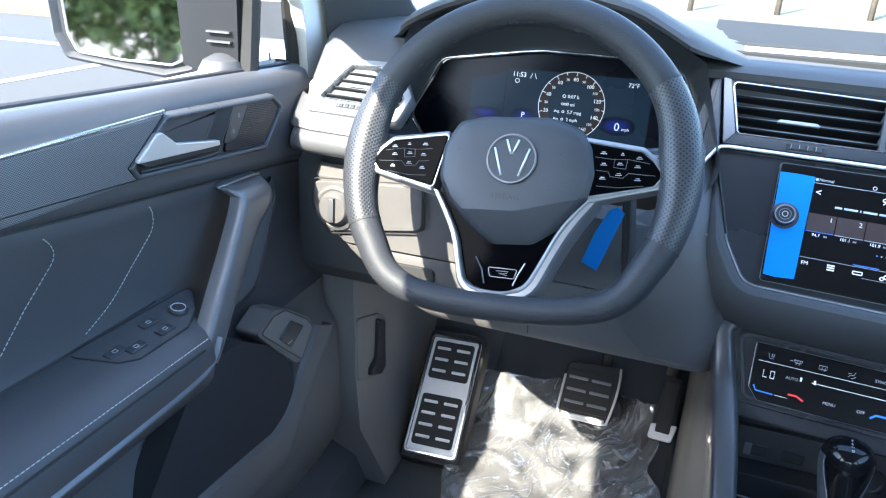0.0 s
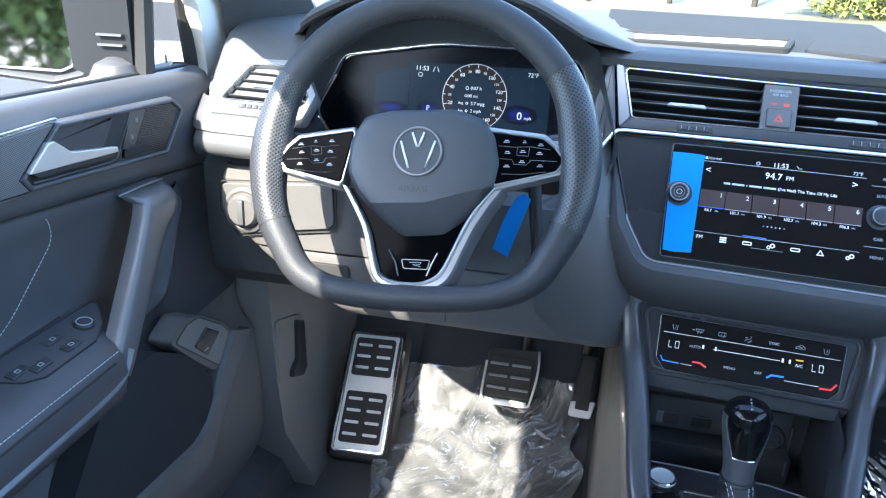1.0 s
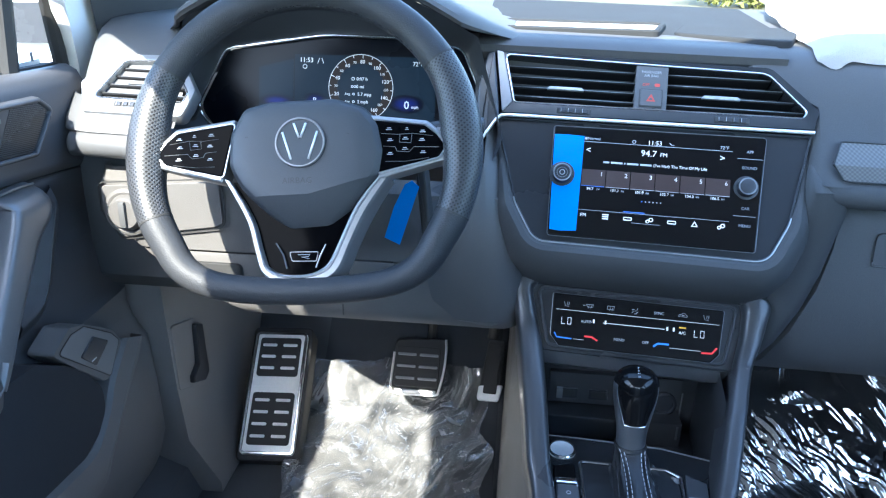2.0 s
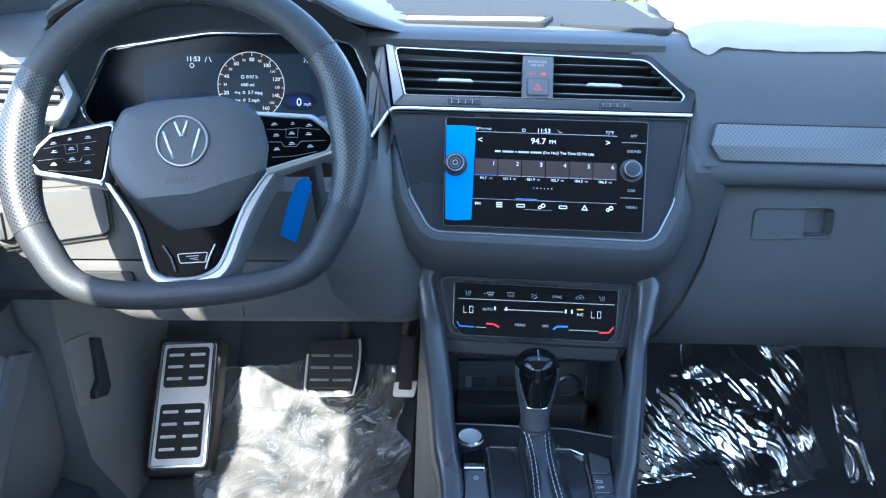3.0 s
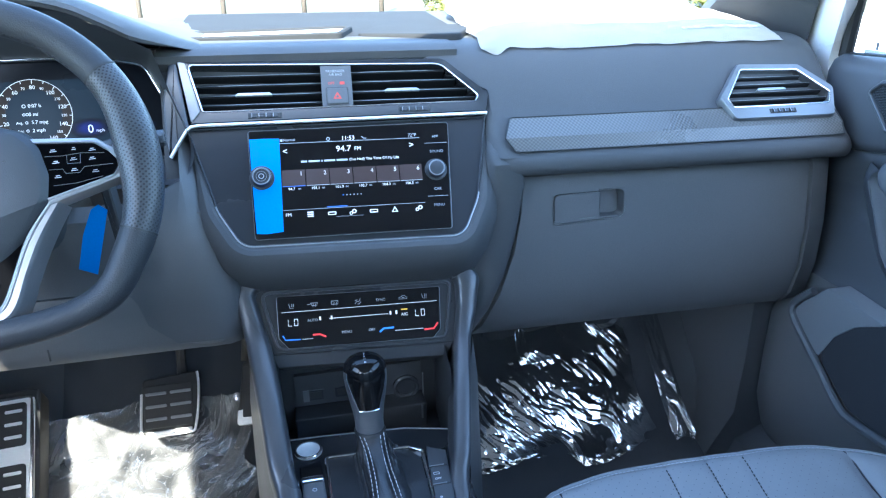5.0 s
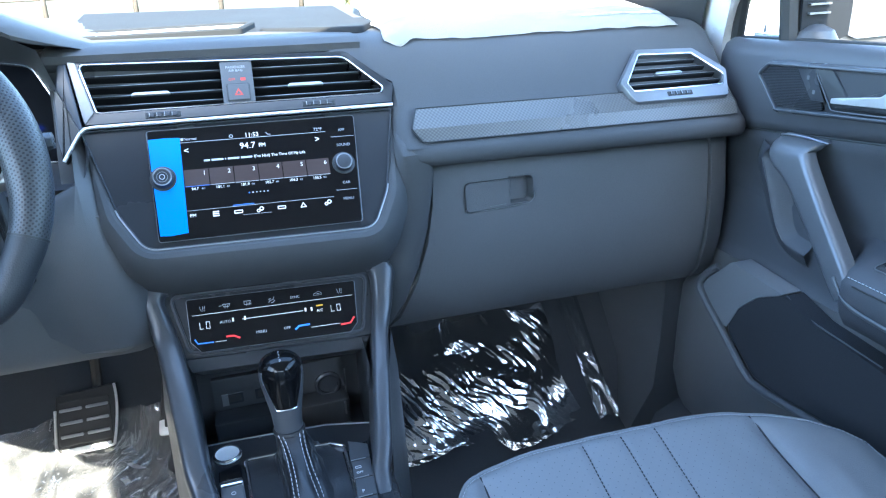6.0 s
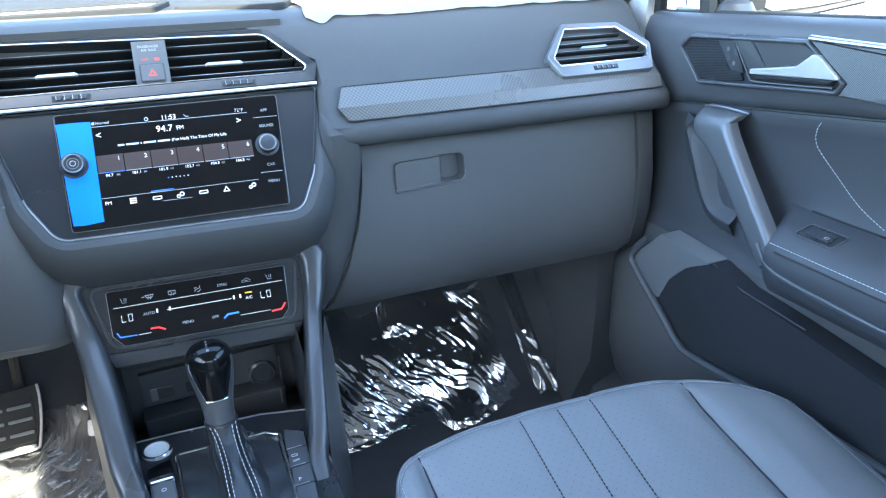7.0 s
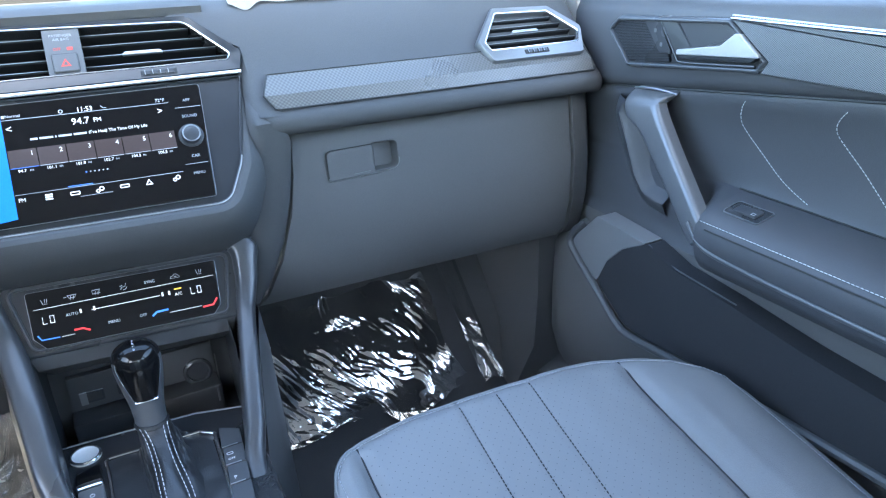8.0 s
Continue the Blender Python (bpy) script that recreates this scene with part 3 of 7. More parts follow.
FL = [(0.840, 0.632), (0.824, 0.625), (0.809, 0.6165), (0.799, 0.605), (0.800, 0.590), (0.808, 0.574), (0.814, 0.54), (0.813, 0.50), (0.814, 0.45), (0.822, 0.40), (0.840, 0.362), (0.87, 0.348), (1.0, 0.38), (1.15, 0.45)]


def flank(x, dy=0.0, cut=0.0):
    """A profile beside the console; its lower part leans towards the middle."""
    return [(x - 0.20 * max(0, 0.575 - z), y + dy * (1.0 if z < 0.60 else 0.3), z + drop(x)) for y, z in FL]


def inner_edge(z):
    """The flank's edge along the slanting screen surround."""
    pts = ((0.30, 0.150), (0.47, 0.140), (0.52, 0.150), (0.565, 0.170), (0.655, 0.188), (0.668, 0.205), (0.75, 0.205))
    return next(a + (b - a) * (z - z0) / (z1 - z0) for (z0, a), (z1, b) in zip(pts, pts[1:]) if z0 <= z <= z1)


rows = []
for f, dy in ((0.0, 0.040), (0.10, 0.010), (0.28, -0.001), (0.55, -0.006), (0.82, -0.004), (0.98, 0.004), (1.0, 0.014)):
    row = []
    for y, z in FL:
        if 0.45 < z < 0.605:
            y += (0.799 + (0.605 - z) * 0.09 - y) * max(0.0, 1 - f)
        a, b = inner_edge(z), 0.2285 - seam(z) - 0.027 * max(0.0, min(1.0, (z - 0.585) / 0.025))
        a = min(a, b - 0.006 if z > 0.6 else b - 0.02)
        row.append((a + (b - a) * f, y + dy * ((1.0 if z < 0.66 else 0.3) if dy > 0 and f < 0.5 else max(0.0, min(1.0, (0.600 - z) / 0.02)) if f > 0.9 else max(0.0, min(1.0, (0.62 - z) / 0.12))), z + drop(0.2)))
    rows.append(row)
part("console_flank", skin(refine(rows, 3), closed=False), SOFT, DASH)
# glovebox handle in its recess
part("handle_plate", prism(rounded([(-0.0278, 0.0225), (-0.0270, -0.0158), (0.0352, -0.0128), (0.0352, 0.0236)], [0.0075, 0.0045, 0.0008, 0.0008], 6), -0.001, 0.0014, GP, 0.0007), GLOVEM, glove, "flush release plate")
RC = rect(0.0355, 0.0715, -0.0115, 0.0265)
RO = rounded([(0.0360, -0.0110), (0.0710, -0.0110), (0.0710, 0.0260), (0.0360, 0.0260)], [0.0035, 0.0115, 0.0100, 0.0035], 6)
loops = [[GP @ Vector((*p, 0.0006)) for p in rounded(RC, 0.0005, 6)], [GP @ Vector((*p, 0.0006)) for p in RO]]
for d, n in ((0.0008, 0.0), (0.0014, -0.0020), (0.0020, -0.0075), (0.0032, -0.0135)):
    loops.append([GP @ Vector((*p, n - 0.10 * (p[1] + 0.011) * (n < -0.005))) for p in offset(RO, d)])
part("handle_recess", skin(loops, cap0=False), GLOVEM, glove, "scooped finger recess")
# dark and silver lines draw the plate's shaded and lit edges
for pts, r, m_ in ((((0.0352, 0.0244), (-0.010, 0.0236), (-0.0235, 0.0230), (-0.0280, 0.0175), (-0.0276, 0.0), (-0.0272, -0.0115)), 0.0006, RUBBER),
                   (((0.0345, 0.0234), (0.0, 0.0226), (-0.0225, 0.0220)), 0.0004, SATIND),
                   (((-0.0272, -0.0115), (-0.0245, -0.0160), (0.0, -0.0154), (0.0352, -0.0137), (0.0560, -0.0124), (0.0655, -0.0105), (0.0705, -0.0050), (0.0712, 0.0020)), 0.0007, SATIND),
                   (((0.0060, -0.0110), (0.0180, -0.0103), (0.0300, -0.0097)), 0.0004, SATIND)):
    part("handle_edge", tube([GP @ q for q in smooth_path([Vector((u, v, 0.0013)) for u, v in pts], 5)], r, seg=6), m_, glove)
# trim strips under the pad
for s in (-1, 1):
    xs = ([0.2020, 0.2190, 0.235, 0.35, 0.5, 0.62, 0.660, 0.6755] if s > 0 else [-0.56, -0.575, -0.60, -0.63, -0.66, -0.675, -0.688, -0.697, -0.704])
    rows = []
    for i, x in enumerate(xs):
        tip = {0: (0.0120, 0.0105, 0.0, 0.0125, 0.0140), 7: (-0.0030, -0.0012, 0.0, -0.0012, -0.0030)}.get(i, (0, 0, 0, 0, 0)) if s > 0 else (0, 0, 0, 0, 0)
        curl = 0.0 if s > 0 or abs(x) < 0.66 else (abs(x) - 0.66) * 0.28 + 7.2 * max(0, abs(x) - 0.688) ** 1.5
        k = 0.05 if s > 0 and i in (0, 7) else 0.0
        yb, zb, yt, zt = 0.8035 + 0.018 * k + curl, 0.6175 + 0.016 * k, 0.8395 - 0.016 * k + curl, 0.6515 - 0.014 * k
        rows.append([(x + o, y, z + drop(x)) for o, (y, z) in zip(tip, ((yb + 0.004, zb - 0.002), (yb - 0.001, zb + 0.001), (yb * 0.65 + yt * 0.35 - 0.0044, zb * 0.65 + zt * 0.35 + 0.0044), (yt - 0.002, zt + 0.0025), (yt + 0.003, zt)))])
    ts = part("trim_strip", skin(rows), WEAVE, DASH, "silver-grey woven-pattern trim strip", sharp=14) if s > 0 else part("end_strip", skin(rows), HARD, DASH, sharp=40)
    if s > 0:
        part("trim_joint", tube([Vector(r[1]) for r in rows] + [Vector(rows[-1][2])] + [Vector(r[3]) for r in reversed(rows)] + [Vector(rows[0][2])], 0.0011, True, 6), RUBBER, ts)
# face and shelf behind the centre vents
part("centre_panel", across([(x, [(0.815, 0.50), (0.82, 0.54), (0.860, 0.62), (0.895, 0.67), (0.918, 0.712), (0.908, 0.722), (0.906, 0.731), (0.918, 0.737), (0.95, 0.738), (1.02, 0.739)]) for x in (-0.20, -0.05, 0.1, 0.165)]), SOFT, DASH)
# darker than the front skin: shade put into the colour where sun falls
part("dash_top", across([(x, [(1.018, 0.7392), (1.10, 0.740), (1.34, 0.752)]) for x in (-0.20, -0.05, 0.1, 0.21)]), DTOP, DASH, "matt dashboard top, coloured darker to offset the sun on it")
# open tray for the projected display and the speaker cover on top
tray = part("display_tray", prism(rounded([(-0.235, 1.02), (0.020, 1.005), (0.045, 1.09), (-0.24, 1.10)], 0.012), 0.735, 0.7435, None), HUDM, DASH, "pale reflective cover of the projection tray")
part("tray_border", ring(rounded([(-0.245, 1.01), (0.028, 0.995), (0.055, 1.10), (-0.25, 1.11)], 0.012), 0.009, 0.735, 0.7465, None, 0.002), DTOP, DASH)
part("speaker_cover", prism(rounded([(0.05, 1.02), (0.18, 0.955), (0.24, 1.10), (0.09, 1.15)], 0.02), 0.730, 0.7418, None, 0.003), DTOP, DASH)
# driver's knee panel, split by a seam
KN = [(0.832, 0.582), (0.812, 0.570), (0.806, 0.542), (0.803, 0.52), (0.8015, 0.502), (0.800, 0.487)]
KN2 = [(0.8015, 0.484), (0.7995, 0.478), (0.799, 0.468), (0.799, 0.458), (0.799, 0.439), (0.7995, 0.419), (0.800, 0.410), (0.806, 0.400), (0.82, 0.396), (0.90, 0.40), (1.10, 0.45)]


def knee_edge(z):
    """The knee panel's slanting outer edge."""
    pts = ((0.39, -0.470), (0.400, -0.490), (0.419, -0.522), (0.439, -0.555), (0.458, -0.580), (0.478, -0.606), (0.502, -0.6335), (0.542, -0.651), (0.600, -0.672))
    return next(a + (b - a) * (z - z0) / (z1 - z0) for (z0, a), (z1, b) in zip(pts, pts[1:]) if z0 <= z <= z1)


for nm, K in (("knee_panel", KN), ("knee_cover", KN2)):
    rows = []
    for x, dy in ((-0.128, 0.03), (-0.138, 0.006), (-0.15, 0.0), (-0.2, 0.0), (-0.4, 0.0), (-0.45, 0.0)):
        rows.append([(x, y + dy, z) for y, z in K])
    for off, dy in ((0.050, 0.0), (0.012, 0.0), (0.003, 0.003), (0.0, 0.010), (0.004, 0.05), (0.02, 0.14)):
        rows.append([(min(knee_edge(z) + off, -0.452), y + dy, z) for y, z in K])
    part(nm, skin(rows, closed=False), KNEE, DASH, "grained plastic knee panel under the wheel")
part("side_panel", skin([[(x, y, z) for y, z in ((0.850, 0.590), (0.846, 0.54), (0.844, 0.47), (0.850, 0.42), (0.880, 0.39))] for x in (-0.706, -0.70, -0.60, -0.46)], closed=False), SOFT, DASH, "dark closing panel beside the knee panel")
KPAN = plane_axes((-0.575, 0.800, 0.53), 0, 4)
lsw = part("light_switch_panel", prism(rounded([(-0.078, 0.036), (0.074, 0.048), (0.076, -0.004), (0.066, -0.010), (-0.012, -0.022), (-0.055, -0.030), (-0.078, 0.004)], 0.008), 0.0, 0.0022, KPAN, 0.0010), KNEE, DASH)
part("panel_border", ring(rounded([(-0.082, 0.040), (0.078, 0.052), (0.080, -0.006), (0.067, -0.014), (-0.012, -0.026), (-0.058, -0.034), (-0.083, 0.003)], 0.009), 0.0014, 0.0, 0.0014, KPAN), RUBBER, DASH)
kn = part("light_switch", lathe([(0.030, 0.0), (0.030, 0.003), (0.026, 0.0045), (0.023, 0.0035), (0.021, 0.010), (0.018, 0.013), (0.0005, 0.013)], KPAN @ Matrix.Translation((-0.045, 0.004, 0.002))), KNEE, DASH, "round rotary light switch")
part("grip", box(-0.004, 0.004, -0.016, 0.016, 0.012, 0.017, KPAN @ Matrix.Translation((-0.045, 0.004, 0.002)), 0.001), HARD, kn)
# filled black plate in place of the slot's shaded inside
part("card_slot", prism(rounded(rect(0.030, 0.095, -0.085, -0.058), 0.008), -0.01, 0.0022, KPAN, 0.0006), RUBBER, DASH, "flat black plate standing for the shade of an open slot in the knee panel")
part("knee_seam", box(-0.3535, -0.3520, 0.7984, 0.80, 0.409, 0.424), RUBBER, DASH)
FLL = [(0.913, 0.728), (0.884, 0.690), (0.856, 0.648), (0.826, 0.605), (0.806, 0.56), (0.798, 0.52), (0.795, 0.48), (0.796, 0.44), (0.800, 0.412), (0.812, 0.398), (0.90, 0.40), (1.1, 0.45)]
rows = []
for x, dy in ((-0.122, 0.05), (-0.134, 0.014), (-0.150, 0.001), (-0.170, -0.003), (-0.195, -0.002), (-0.225, 0.001), (-0.25, 0.004), (-0.275, 0.008), (-0.29, 0.014)):
    rows.append([(max(x - max(0, x + 0.29) / 0.168 * (0.32 * max(0, min(z, 0.665) - 0.50)) + 0.05 * max(0, 0.5 - z), -0.290 + 0.108 * max(0.0, min(1.0, (z - 0.555) / 0.05))), y + dy * (1.0 if z < 0.62 else 0.5), z) for y, z in FLL])
part("console_flank", skin(refine(rows, 3), closed=False), HARD, DASH)
# instrument hood
HX = [(-0.60, 0.738), (-0.575, 0.752), (-0.546, 0.774), (-0.50, 0.796), (-0.45, 0.809), (-0.40, 0.815), (-0.34, 0.814), (-0.281, 0.803), (-0.24, 0.784), (-0.204, 0.764), (-0.175, 0.748), (-0.15, 0.737), (-0.13, 0.724)]
rows = []
for p in smooth_path([(x, 0, z) for x, z in HX], 3):
    x, z = p.x, p.z
    k = max(0, (z - 0.738) / 0.077)
    yf = 0.925 - 0.075 * min(1, k * 2.5)
    th = min(1, k * 2.5)
    rows.append([(x, yf + 0.014, z - 0.013 * th), (x, yf + 0.003, z - 0.010 * th), (x, yf, z - 0.005 * th), (x, yf + 0.004, z), (x, yf + 0.02, z + 0.004), (x, yf + 0.07, z + 0.002), (x, 1.05, min(0.742, z + 0.004) + 0.05 * k), (x, 1.15, min(0.743, z + 0.005) + 0.02 * k), (x, 1.34, min(0.753, z + 0.015))])
part("instrument_hood", skin(rows, closed=False), SOFT, DASH)
KP = plane_axes((-0.355, 0.94, 0.671), 0, 15)
CHR = rounded([(-0.2200, -0.033), (-0.180, 0.0440), (-0.046, 0.0645), (0.078, 0.0635), (0.134, 0.052), (0.170, -0.027), (0.152, -0.062), (-0.198, -0.062)], [0.02, 0.02, 0.2, 0.2, 0.02, 0.02, 0.01, 0.01], 5)
inner = [KP @ Vector((*p, 0.0)) for p in CHR]
lip = []
for p in inner:
    z = p.z
    fx = max(-0.595, min(-0.152, -0.37 + (p.x + 0.375) * 1.10))
    hz = next(a[1] + (b[1] - a[1]) * (fx - a[0]) / (b[0] - a[0]) for a, b in zip(HX, HX[1:]) if a[0] <= fx <= b[0]) - 0.012
    w = max(0.0, min(1.0, (z - 0.62) / 0.09))
    lip.append(Vector((fx, 0.862 - 0.03 * (1 - w), 0.60 + (hz - 0.60) * w)))
part("instrument_surround", skin([lip, [a * 0.35 + b * 0.65 for a, b in zip(lip, inner)], inner], cap0=False, cap1=False), BINN, DASH)
part("chrome_border", tube([KP @ Vector((*p, 0.004)) for p in CHR], 0.0019, True, 10), CHROME, DASH, "thin bright chrome border round the instruments")
part("side_trim", prism(rounded([(-0.252, -0.045), (-0.208, 0.048), (-0.190, 0.046), (-0.230, -0.034)], 0.004), 0.0, 0.020, KP, 0.003), SATIND, DASH, "satin blue-grey trim beside the instruments")


def vent(parent, m, outer, hole, slat_rows, knobs, wheels, bezel, gaps=()):
    """An air vent: a bezel round one opening, a chrome outline, slats between the gaps, thumb grips and wheels."""
    v = part("air_vent", prism(offset(hole, -0.003), -0.034, -0.030, m), RUBBER, parent, "air vent with slats in a chrome-edged bezel")
    loops = [[(*p, -0.012) for p in outer], [(*p, 0.0025) for p in outer], [(*p, 0.0055) for p in offset(outer, 0.0018)], [(*p, 0.0050) for p in offset(hole, -0.0022)], [(*p, 0.0030) for p in hole], [(*p, -0.030) for p in hole]]
    part("bezel", skin([[m @ Vector(p) for p in l] for l in loops], cap0=False, cap1=False), bezel, v)
    part("chrome_outline", tube([m @ Vector((*p, 0.0046)) for p in offset(hole, -0.0008)], 0.0011, True, 8), CHROME, v)
    part("duct", prism(offset(hole, -0.001), -0.0298, -0.029, m), FOOTM, v)
    xs = [p[0] for p in hole]
    spans = list(zip([min(xs)] + [g[1] for g in gaps], [g[0] for g in gaps] + [max(xs)]))
    for vv in slat_rows:
        cut = []
        for a, b in zip(hole, hole[1:] + hole[:1]):
            if (a[1] - vv) * (b[1] - vv) < 0:
                cut.append(a[0] + (b[0] - a[0]) * (vv - a[1]) / (b[1] - a[1]))
        if len(cut) == 2:
            for s0, s1 in spans:
                x0, x1 = max(min(cut) + 0.001, s0), min(max(cut) - 0.001, s1)
                if x1 - x0 < 0.006:
                    continue
                blade = [(vv - 0.0020, -0.016), (vv + 0.0006, -0.006), (vv + 0.0010, -0.0012), (vv - 0.0002, -0.0002), (vv - 0.0016, -0.0012), (vv - 0.0036, -0.016)]
                part("slat", skin([[m @ Vector((x, a, b)) for a, b in blade] for x in (x0, x1)]), SLATM, v)
                # silver bar stands for the highlight along the slat's nose
                part("slat_glint", tube([m @ Vector((x0, vv + 0.0006, -0.0006)), m @ Vector((x1, vv + 0.0006, -0.0006))], 0.00065, seg=5), SATIND, v)
    n = 18
    for k in range(1, n):
        x = min(xs) + (max(xs) - min(xs)) * k / n
        if any(g0 - 0.003 < x < g1 + 0.003 for g0, g1 in gaps):
            continue
        ys = [a[1] + (b[1] - a[1]) * (x - a[0]) / (b[0] - a[0]) for a, b in zip(hole, hole[1:] + hole[:1]) if (a[0] - x) * (b[0] - x) < 0]
        if len(ys) == 2:
            part("vane", box(x - 0.0005, x + 0.0005, min(ys), max(ys), -0.029, -0.019, m), RUBBER, v)
    for kx, ky in knobs:
        lip = [(kx - 0.0215, ky - 0.0020), (kx + 0.0215, ky - 0.0020), (kx + 0.0215, ky - 0.0002), (kx + 0.0185, ky + 0.0022), (kx - 0.0185, ky + 0.0022), (kx - 0.0215, ky - 0.0002)]
        part("thumb_grip", prism(rounded(lip, 0.0006, 2), -0.004, 0.0026, m, 0.0008), SATIN, v)
    for kx, ky in wheels:
        wl = part("thumb_wheel", prism(rounded(rect(kx - 0.0195, kx + 0.0195, ky - 0.0036, ky + 0.0036), 0.001), 0.0, 0.0062, m, 0.0008), RUBBER, v)
        for j in range(4):
            x = kx - 0.0125 + j * 0.0083
            part("rib", prism(rounded(rect(x - 0.0030, x + 0.0030, ky - 0.0026, ky + 0.0026), 0.0008, 2), 0.006, 0.0076, m, 0.0006), VSLAT, wl)
            part("rib_edge", box(x - 0.0028, x - 0.0022, ky - 0.0024, ky + 0.0024, 0.0074, 0.0079, m), SATIN, wl)
    return v


SP = plane_axes((0.012, 0.826, 0.603), -2, 33, -1.2)
POD = rounded([(-0.1945, 0.1425), (0.1260, 0.1390), (0.1805, 0.0900), (0.1750, 0.0650), (-0.1810, 0.0620)], [0.004, 0.018, 0.010, 0.002, 0.002], 5)
SLOT = rounded([(-0.1812, 0.1366), (0.1212, 0.1300), (0.1655, 0.0870), (0.1615, 0.0805), (-0.1660, 0.0783)], [0.004, 0.022, 0.004, 0.004, 0.005], 5)
pod = vent(DASH, SP, POD, SLOT, (0.0868, 0.0985, 0.1112, 0.1240), [(-0.1073, 0.0990), (0.0716, 0.0990)], [(-0.0953, 0.0702), (0.0842, 0.0715)], GLOSSB, [(-0.0268, 0.0104)])
part("chrome_band", tube([SP @ Vector(p) for p in ((-0.2040, 0.0235, 0.0035), (-0.1930, 0.0420, 0.0050), (-0.1845, 0.0555, 0.0060), (-0.1805, 0.0588, 0.0065), (-0.172, 0.0600, 0.0065), (0.0, 0.0612, 0.0065), (0.174, 0.0626, 0.0065))], 0.0021, seg=10), HANDM, pod, "bright chrome band below the vents")
part("gloss_trim", prism(rounded([(-0.2050, 0.0225), (-0.1822, 0.0595), (-0.1952, 0.1420), (-0.2050, 0.1400), (-0.2120, 0.0950), (-0.2100, 0.0500)], [0.002, 0.004, 0.003, 0.006, 0.010, 0.010]), -0.04, 0.004, SP, 0.003), BEZM, pod, "glossy slate end piece beside the vents")
part("bezel_side", prism(rounded([(-0.1940, 0.1418), (-0.1850, 0.1395), (-0.1692, 0.0772), (-0.1798, 0.0632)], 0.002), 0.003, 0.0066, SP, 0.0008), SATIND, pod)
hz = part("hazard_panel", prism(rounded(rect(-0.0268, 0.0104, 0.0792, 0.1325), 0.0015), -0.02, 0.0042, SP, 0.001), HARD, pod)
hb = part("hazard_button", prism(rounded(rect(-0.0208, 0.0044, 0.0820, 0.1028), 0.002), 0.003, 0.0062, SP, 0.0012), HARD, hz, "hazard light button with red triangle")
part("button_gap", ring(rounded(rect(-0.0216, 0.0052, 0.0812, 0.1036), 0.0025), 0.0009, 0.003, 0.0046, SP), RUBBER, hz)
T = [(0.0060 * math.cos(a), 0.0060 * math.sin(a) - 0.001) for a in (math.pi / 2, math.pi * 7 / 6, math.pi * 11 / 6)]
part("red_triangle", ring([Vector(p) + Vector((-0.0082, 0.0920)) for p in T], 0.0015, 0.0061, 0.0064, SP), REDM, hz)
words("PASSENGER\nAIR BAG", 0.0044, SP @ Matrix.Translation((-0.0090, 0.1225, 0.0043)), HUBGREY, hz)
words("OFF", 0.0046, SP @ Matrix.Translation((-0.0145, 0.1090, 0.0043)), REDM, hz)
part("airbag_lamp", prism(rounded(rect(-0.0045, 0.0015, 0.1072, 0.1110), 0.0008, 2), 0.0041, 0.0045, SP), REDM, hz)
for s in (-1, 1):
    VP = plane_axes((0.5868 if s > 0 else -0.59, 0.8475, 0.6705 + drop(0.59) if s > 0 else 0.6675 + drop(-0.59)), 0, 43, -1.2)
    if s > 0:
        ol = [(-0.0405, 0.0441), (0.0500, 0.0410), (0.0930, 0.002), (0.0790, -0.0430), (-0.0690, -0.0430), (-0.0823, -0.0080)]
        il = [(-0.0378, 0.0335), (0.0450, 0.0310), (0.0830, -0.0060), (0.0755, -0.0225), (-0.0650, -0.0230), (-0.0700, -0.0110)]
        knob, wheel = (0.0, 0.004), (0.003, -0.0325)
    else:
        ol = [(-0.0500, 0.0420), (0.0260, 0.0450), (0.0580, -0.0040), (0.0480, -0.0430), (-0.0780, -0.0430), (-0.0930, 0.0000)]
        il = [(-0.0412, 0.0315), (0.0200, 0.0345), (0.0460, -0.0085), (0.0430, -0.0215), (-0.0640, -0.0200), (-0.0690, -0.0170)]
        knob, wheel = (-0.012, 0.004), (-0.0215, -0.0290)
    vent(DASH, VP, rounded(ol, 0.009, 4), rounded(il, 0.004, 4), (-0.0115, 0.0005, 0.0125, 0.0240), [knob], [wheel], SATIND if s > 0 else SATIN)

# ---- infotainment display ----
DISP = thing("infotainment_display", "black glossy touchscreen with two silver knobs showing a radio page", "touchscreen", (0.012, 0.826, 0.603))
SURR = rounded([(-0.186, 0.058), (0.173, 0.060), (0.152, -0.045), (0.130, -0.090), (-0.128, -0.088), (-0.154, -0.045)], [0.004, 0.004, 0.06, 0.025, 0.025, 0.06], 12)
part("surround", prism(SURR, -0.03, 0.000, SP, 0.002), SURRM, DISP, "dark satin screen surround")
part("surround_border", tube([SP @ Vector((*p, 0.0018)) for p in offset(SURR, 0.001)], 0.0011, True, 6), VSLAT, DISP)
GL = rounded([(-0.1135, -0.0805), (0.1165, -0.0805), (0.1235, 0.0535), (-0.1165, 0.0515)], 0.004)
part("glass", prism(GL, -0.002, 0.0045, SP, 0.0012), INK, DISP)
part("glass_edge", tube([SP @ Vector((*p, 0.0035)) for p in GL], 0.0005, True, 6), SATIND, DISP)
